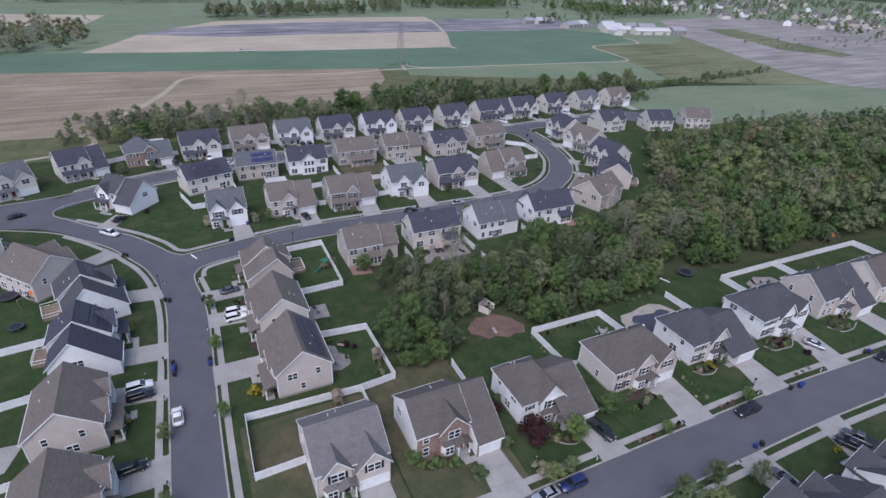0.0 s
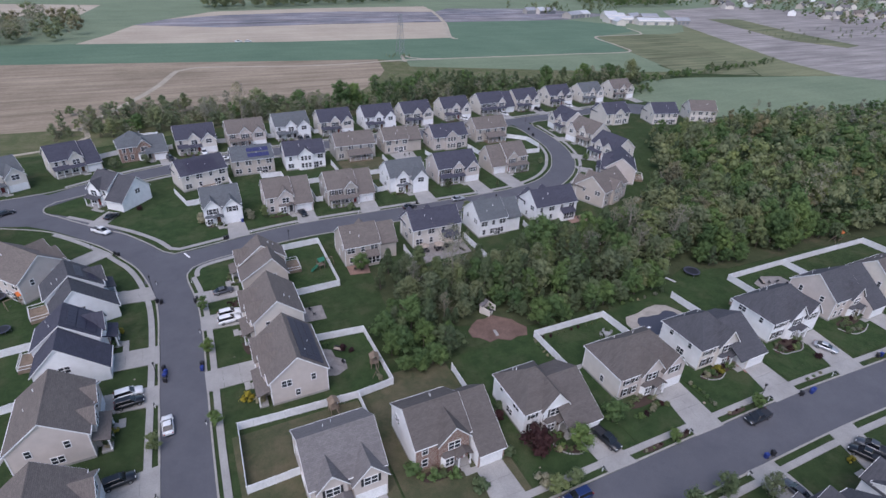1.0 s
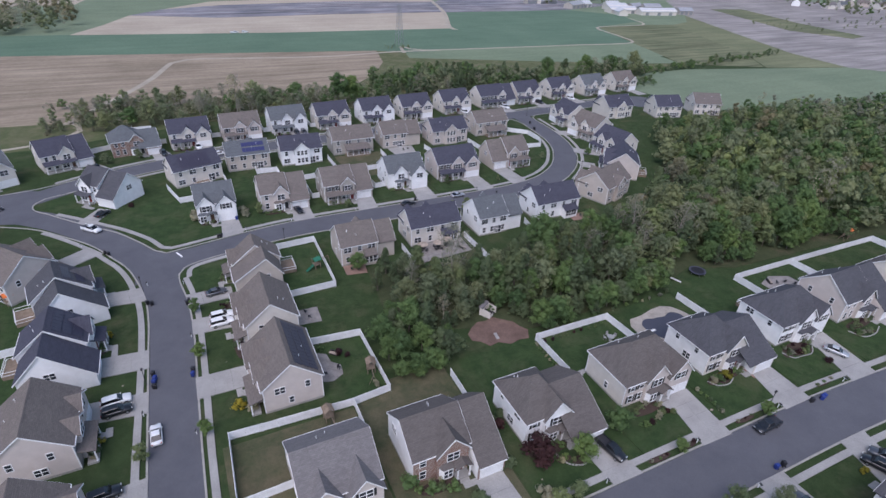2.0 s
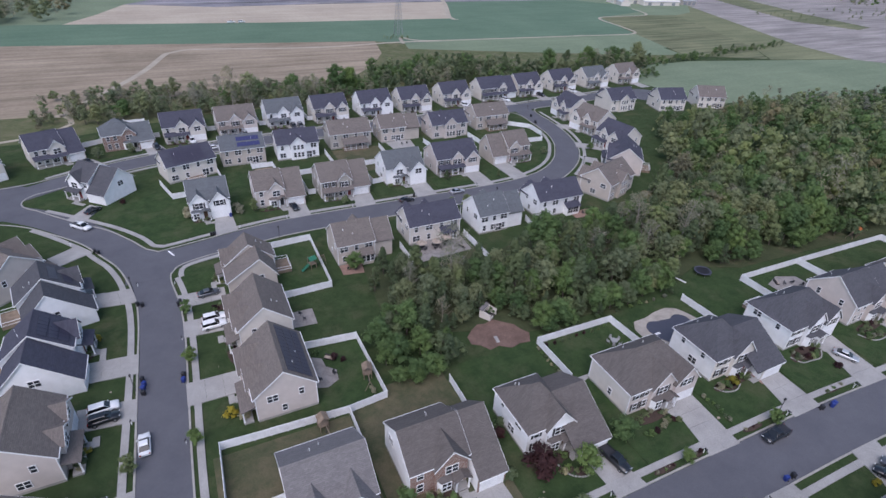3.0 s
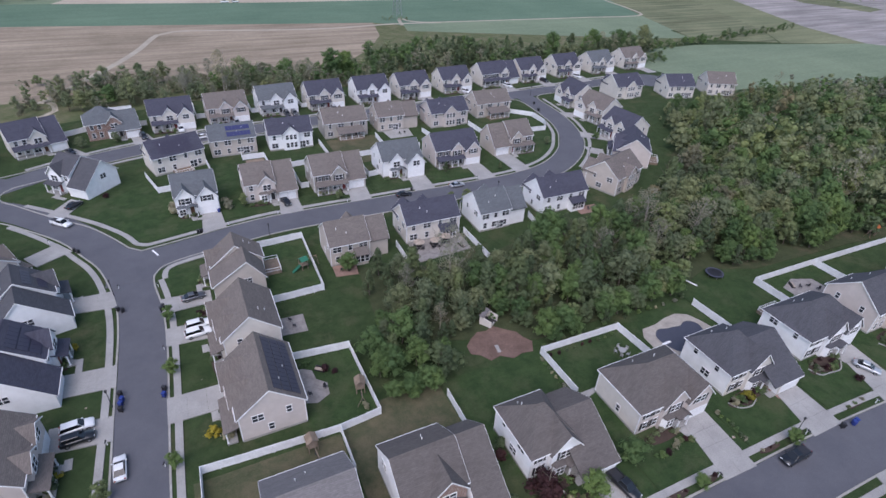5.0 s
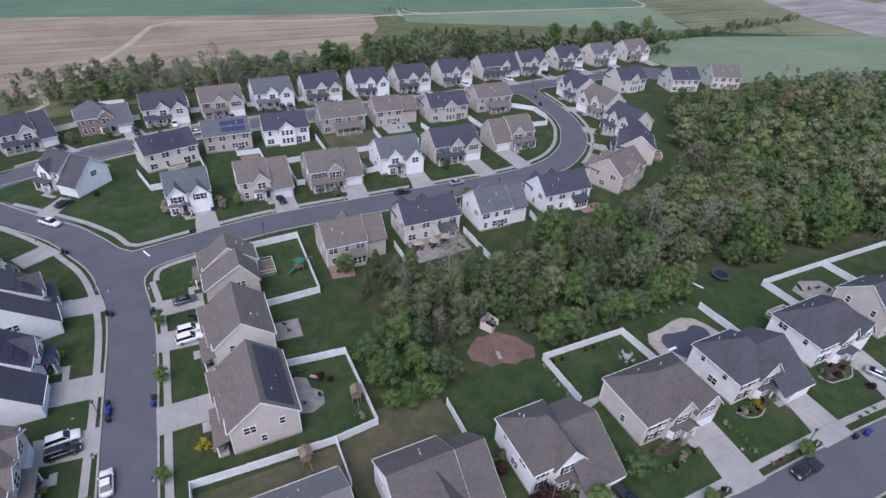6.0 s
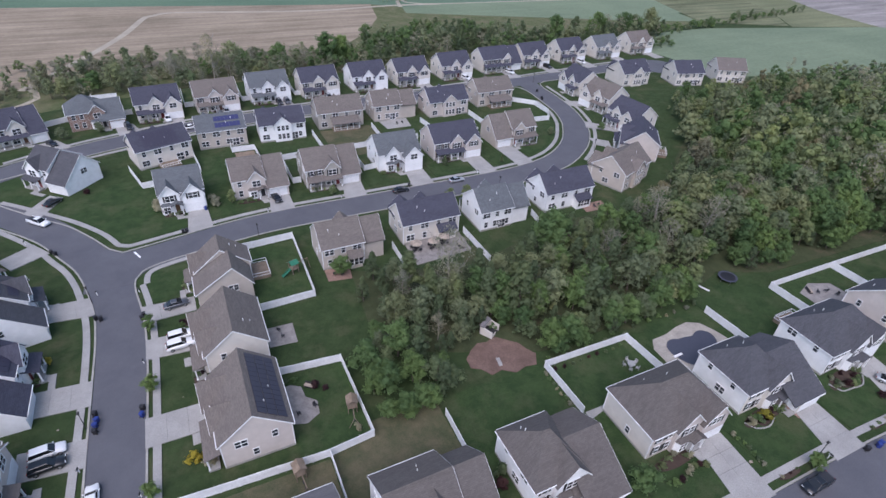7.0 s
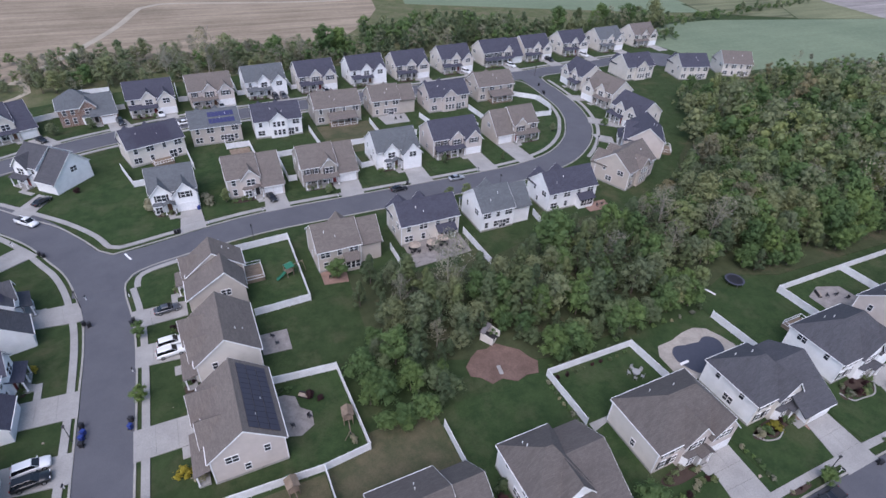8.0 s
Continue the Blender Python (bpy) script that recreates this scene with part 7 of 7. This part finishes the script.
def sofa(x, y, yaw):
    o = thing("garden_sofa", "pale cushioned garden sofa on a terrace", "sofa", pose(x, y, 0.14, 0, 0, yaw), "terrace furniture")
    part("base", Geo().box(-1.0, -0.4, 0.05, 1.0, 0.4, 0.3), BLACKISH, o)
    part("backrest", Geo().box(-1.0, 0.28, 0.3, 1.0, 0.42, 0.75), BLACKISH, o)
    for k in range(3):
        part("cushion", Geo().box(-0.95 + k * 0.64, -0.38, 0.3, -0.35 + k * 0.64, 0.26, 0.45), STONE, o)


sofa(134.0, -14.4, 60)
sofa(25.8, 2.8, -40)
sofa(69.0, 30.2, 110)
for x, y, r in ((113.2, -39.6, 0.5), (114.2, -39.8, 0.4), (84.6, -39.0, 0.9), (86.0, -39.6, 0.5), (86.6, -38.6, 0.4), (1.8, 70.2, 0.4), (2.8, 68.8, 0.3), (5.8, 68.2, 0.35), (8.2, 68.0, 0.3), (-4.0, 66.0, 0.3), (47.6, -38.4, 0.7), (79.5, -37.0, 0.5), (78.0, -36.6, 0.4), (69.0, -43.0, 0.6), (6.0, 9.0, 0.4), (-12.0, 9.6, 0.6)):
    q = crown(int(abs(x * 10)), 0.7, 0.6, 0, 3, 4, 0.05, False, 1.0)
    solid_ = tagged(new("boulder", quads_mesh("boulder", q[:24], STONE)), "pale rounded boulder on a lawn", "boulder", "garden boulders")
    solid_.matrix_basis = Matrix.Translation((x, y, -0.1)) @ Matrix.Diagonal((r * 1.6, r * 1.4, r * 1.2, 1))

# ---- distance ----
def pylon(x, y, high):
    o = thing("pylon", "grey steel lattice pylon in a field", "pylon", pose(x, y, 0, 0, 0, 12))
    w = lambda z: 2.3 - 1.5 * z / high
    for a, b in ((-1, -1), (1, -1), (1, 1), (-1, 1)):
        part("leg", Geo().tube([(a * w(0), b * w(0), 0), (a * w(high), b * w(high), high)], 0.17, 0.12, 5), STEEL, o)
    n = 9
    for k in range(n):
        z0, z1 = high * k / n, high * (k + 1) / n
        for a, b, c, d in ((-1, -1, 1, -1), (1, -1, 1, 1), (1, 1, -1, 1), (-1, 1, -1, -1)):
            part("brace", Geo().tube([(a * w(z0), b * w(z0), z0), (c * w(z1), d * w(z1), z1)], 0.08, 0.08, 4), STEEL, o)
    for z in (high * 0.72, high * 0.84, high * 0.96):
        part("arm", Geo().tube([(-3.6, 0, z), (0, 0, z + 0.5), (3.6, 0, z)], 0.12, 0.12, 5), STEEL, o)


pylon(162, 310, 27)


def barn(x, y, yaw, w, d, eave, peak, wall, roof, label):
    o = thing("farm_building", label, "barn", pose(x, y, 0, 0, 0, yaw), "farm buildings")
    part("wall", Geo().box(-w / 2, -d / 2, 0, w / 2, d / 2, eave).prism([(-d / 2, eave), (d / 2, eave), (0, peak)], -w / 2, w / 2), wall, o)
    part("roof", Geo().slab([(-d / 2 - 0.6, eave - 0.3), (0, peak + 0.1), (d / 2 + 0.6, eave - 0.3)], -w / 2 - 0.5, w / 2 + 0.5, 0.25), roof, o)
    for k in range(3):
        part("door", Geo().box(-w / 3 + k * w / 3 - 2, -d / 2 - 0.1, 0, -w / 3 + k * w / 3 + 2, -d / 2, eave * 0.7), STEEL, o)


METAL = speckled("pale_metal_roof", (0.5, 0.51, 0.54), 0.1, 2, 0.08, 0.5, 0)
DARKMETAL = speckled("grey_metal_roof", (0.3, 0.31, 0.34), 0.1, 2, 0.1, 0.6, 0)
for x, y, a, w, d, mat in ((508, 405, -12, 44, 14, METAL), (476, 426, -12, 32, 16, METAL), (462, 410, 70, 16, 10, METAL), (446, 472, 20, 26, 12, DARKMETAL), (462, 478, 10, 22, 12, METAL), (490, 452, -10, 26, 14, METAL), (534, 440, -10, 22, 12, DARKMETAL), (548, 402, -8, 18, 10, DARKMETAL), (414, 516, 0, 13, 9, DARKMETAL), (428, 514, 20, 12, 9, METAL), (441, 512, 0, 13, 9, DARKMETAL), (516, 448, 15, 20, 12, DARKMETAL), (500, 470, 0, 18, 10, METAL)):
    barn(x, y, a, w, d, 4.4, 7.2, CREAM if mat is METAL else GREIGE, mat, "long pale metal-roofed farm building" if w > 20 else "small grey-roofed farm building")


def far_house(x, y, yaw, wall, roof):
    o = thing("distant_house", "small pale house among distant trees", "house", pose(x, y, 0, 0, 0, yaw), "houses of the far town")
    part("wall", Geo().box(-7, -5, 0, 7, 5, 5.6).prism([(-5, 5.6), (5, 5.6), (0, 8.6)], -7, 7), wall, o)
    part("roof", Geo().slab([(-5.5, 5.3), (0, 8.9), (5.5, 5.3)], -7.4, 7.4, 0.25), roof, o)
    for k in (0, 3):
        part("window", shared(("far_window",), lambda: Geo().box(-0.6, -0.06, 0, 0.6, 0, 1.5), GLASS), GLASS, o, m=pose(-5 + k * 3.3, -5.0, 3.4))


for k in range(72):
    t = rnd.random()
    x, y = (745 + 130 * t, 555 - 90 * t) if k % 3 == 0 else (775 + 60 * t, 470 - 190 * t)
    x, y = x + rnd.uniform(0, 1) ** 1.5 * 520, y + rnd.uniform(0, 1) ** 1.5 * 400
    far_house(x, y, rnd.uniform(-40, 40), rnd.choice([WHITE, CREAM, CREAM, BEIGE]), rnd.choice([BROWN, GREY, SLATE, GREY]))
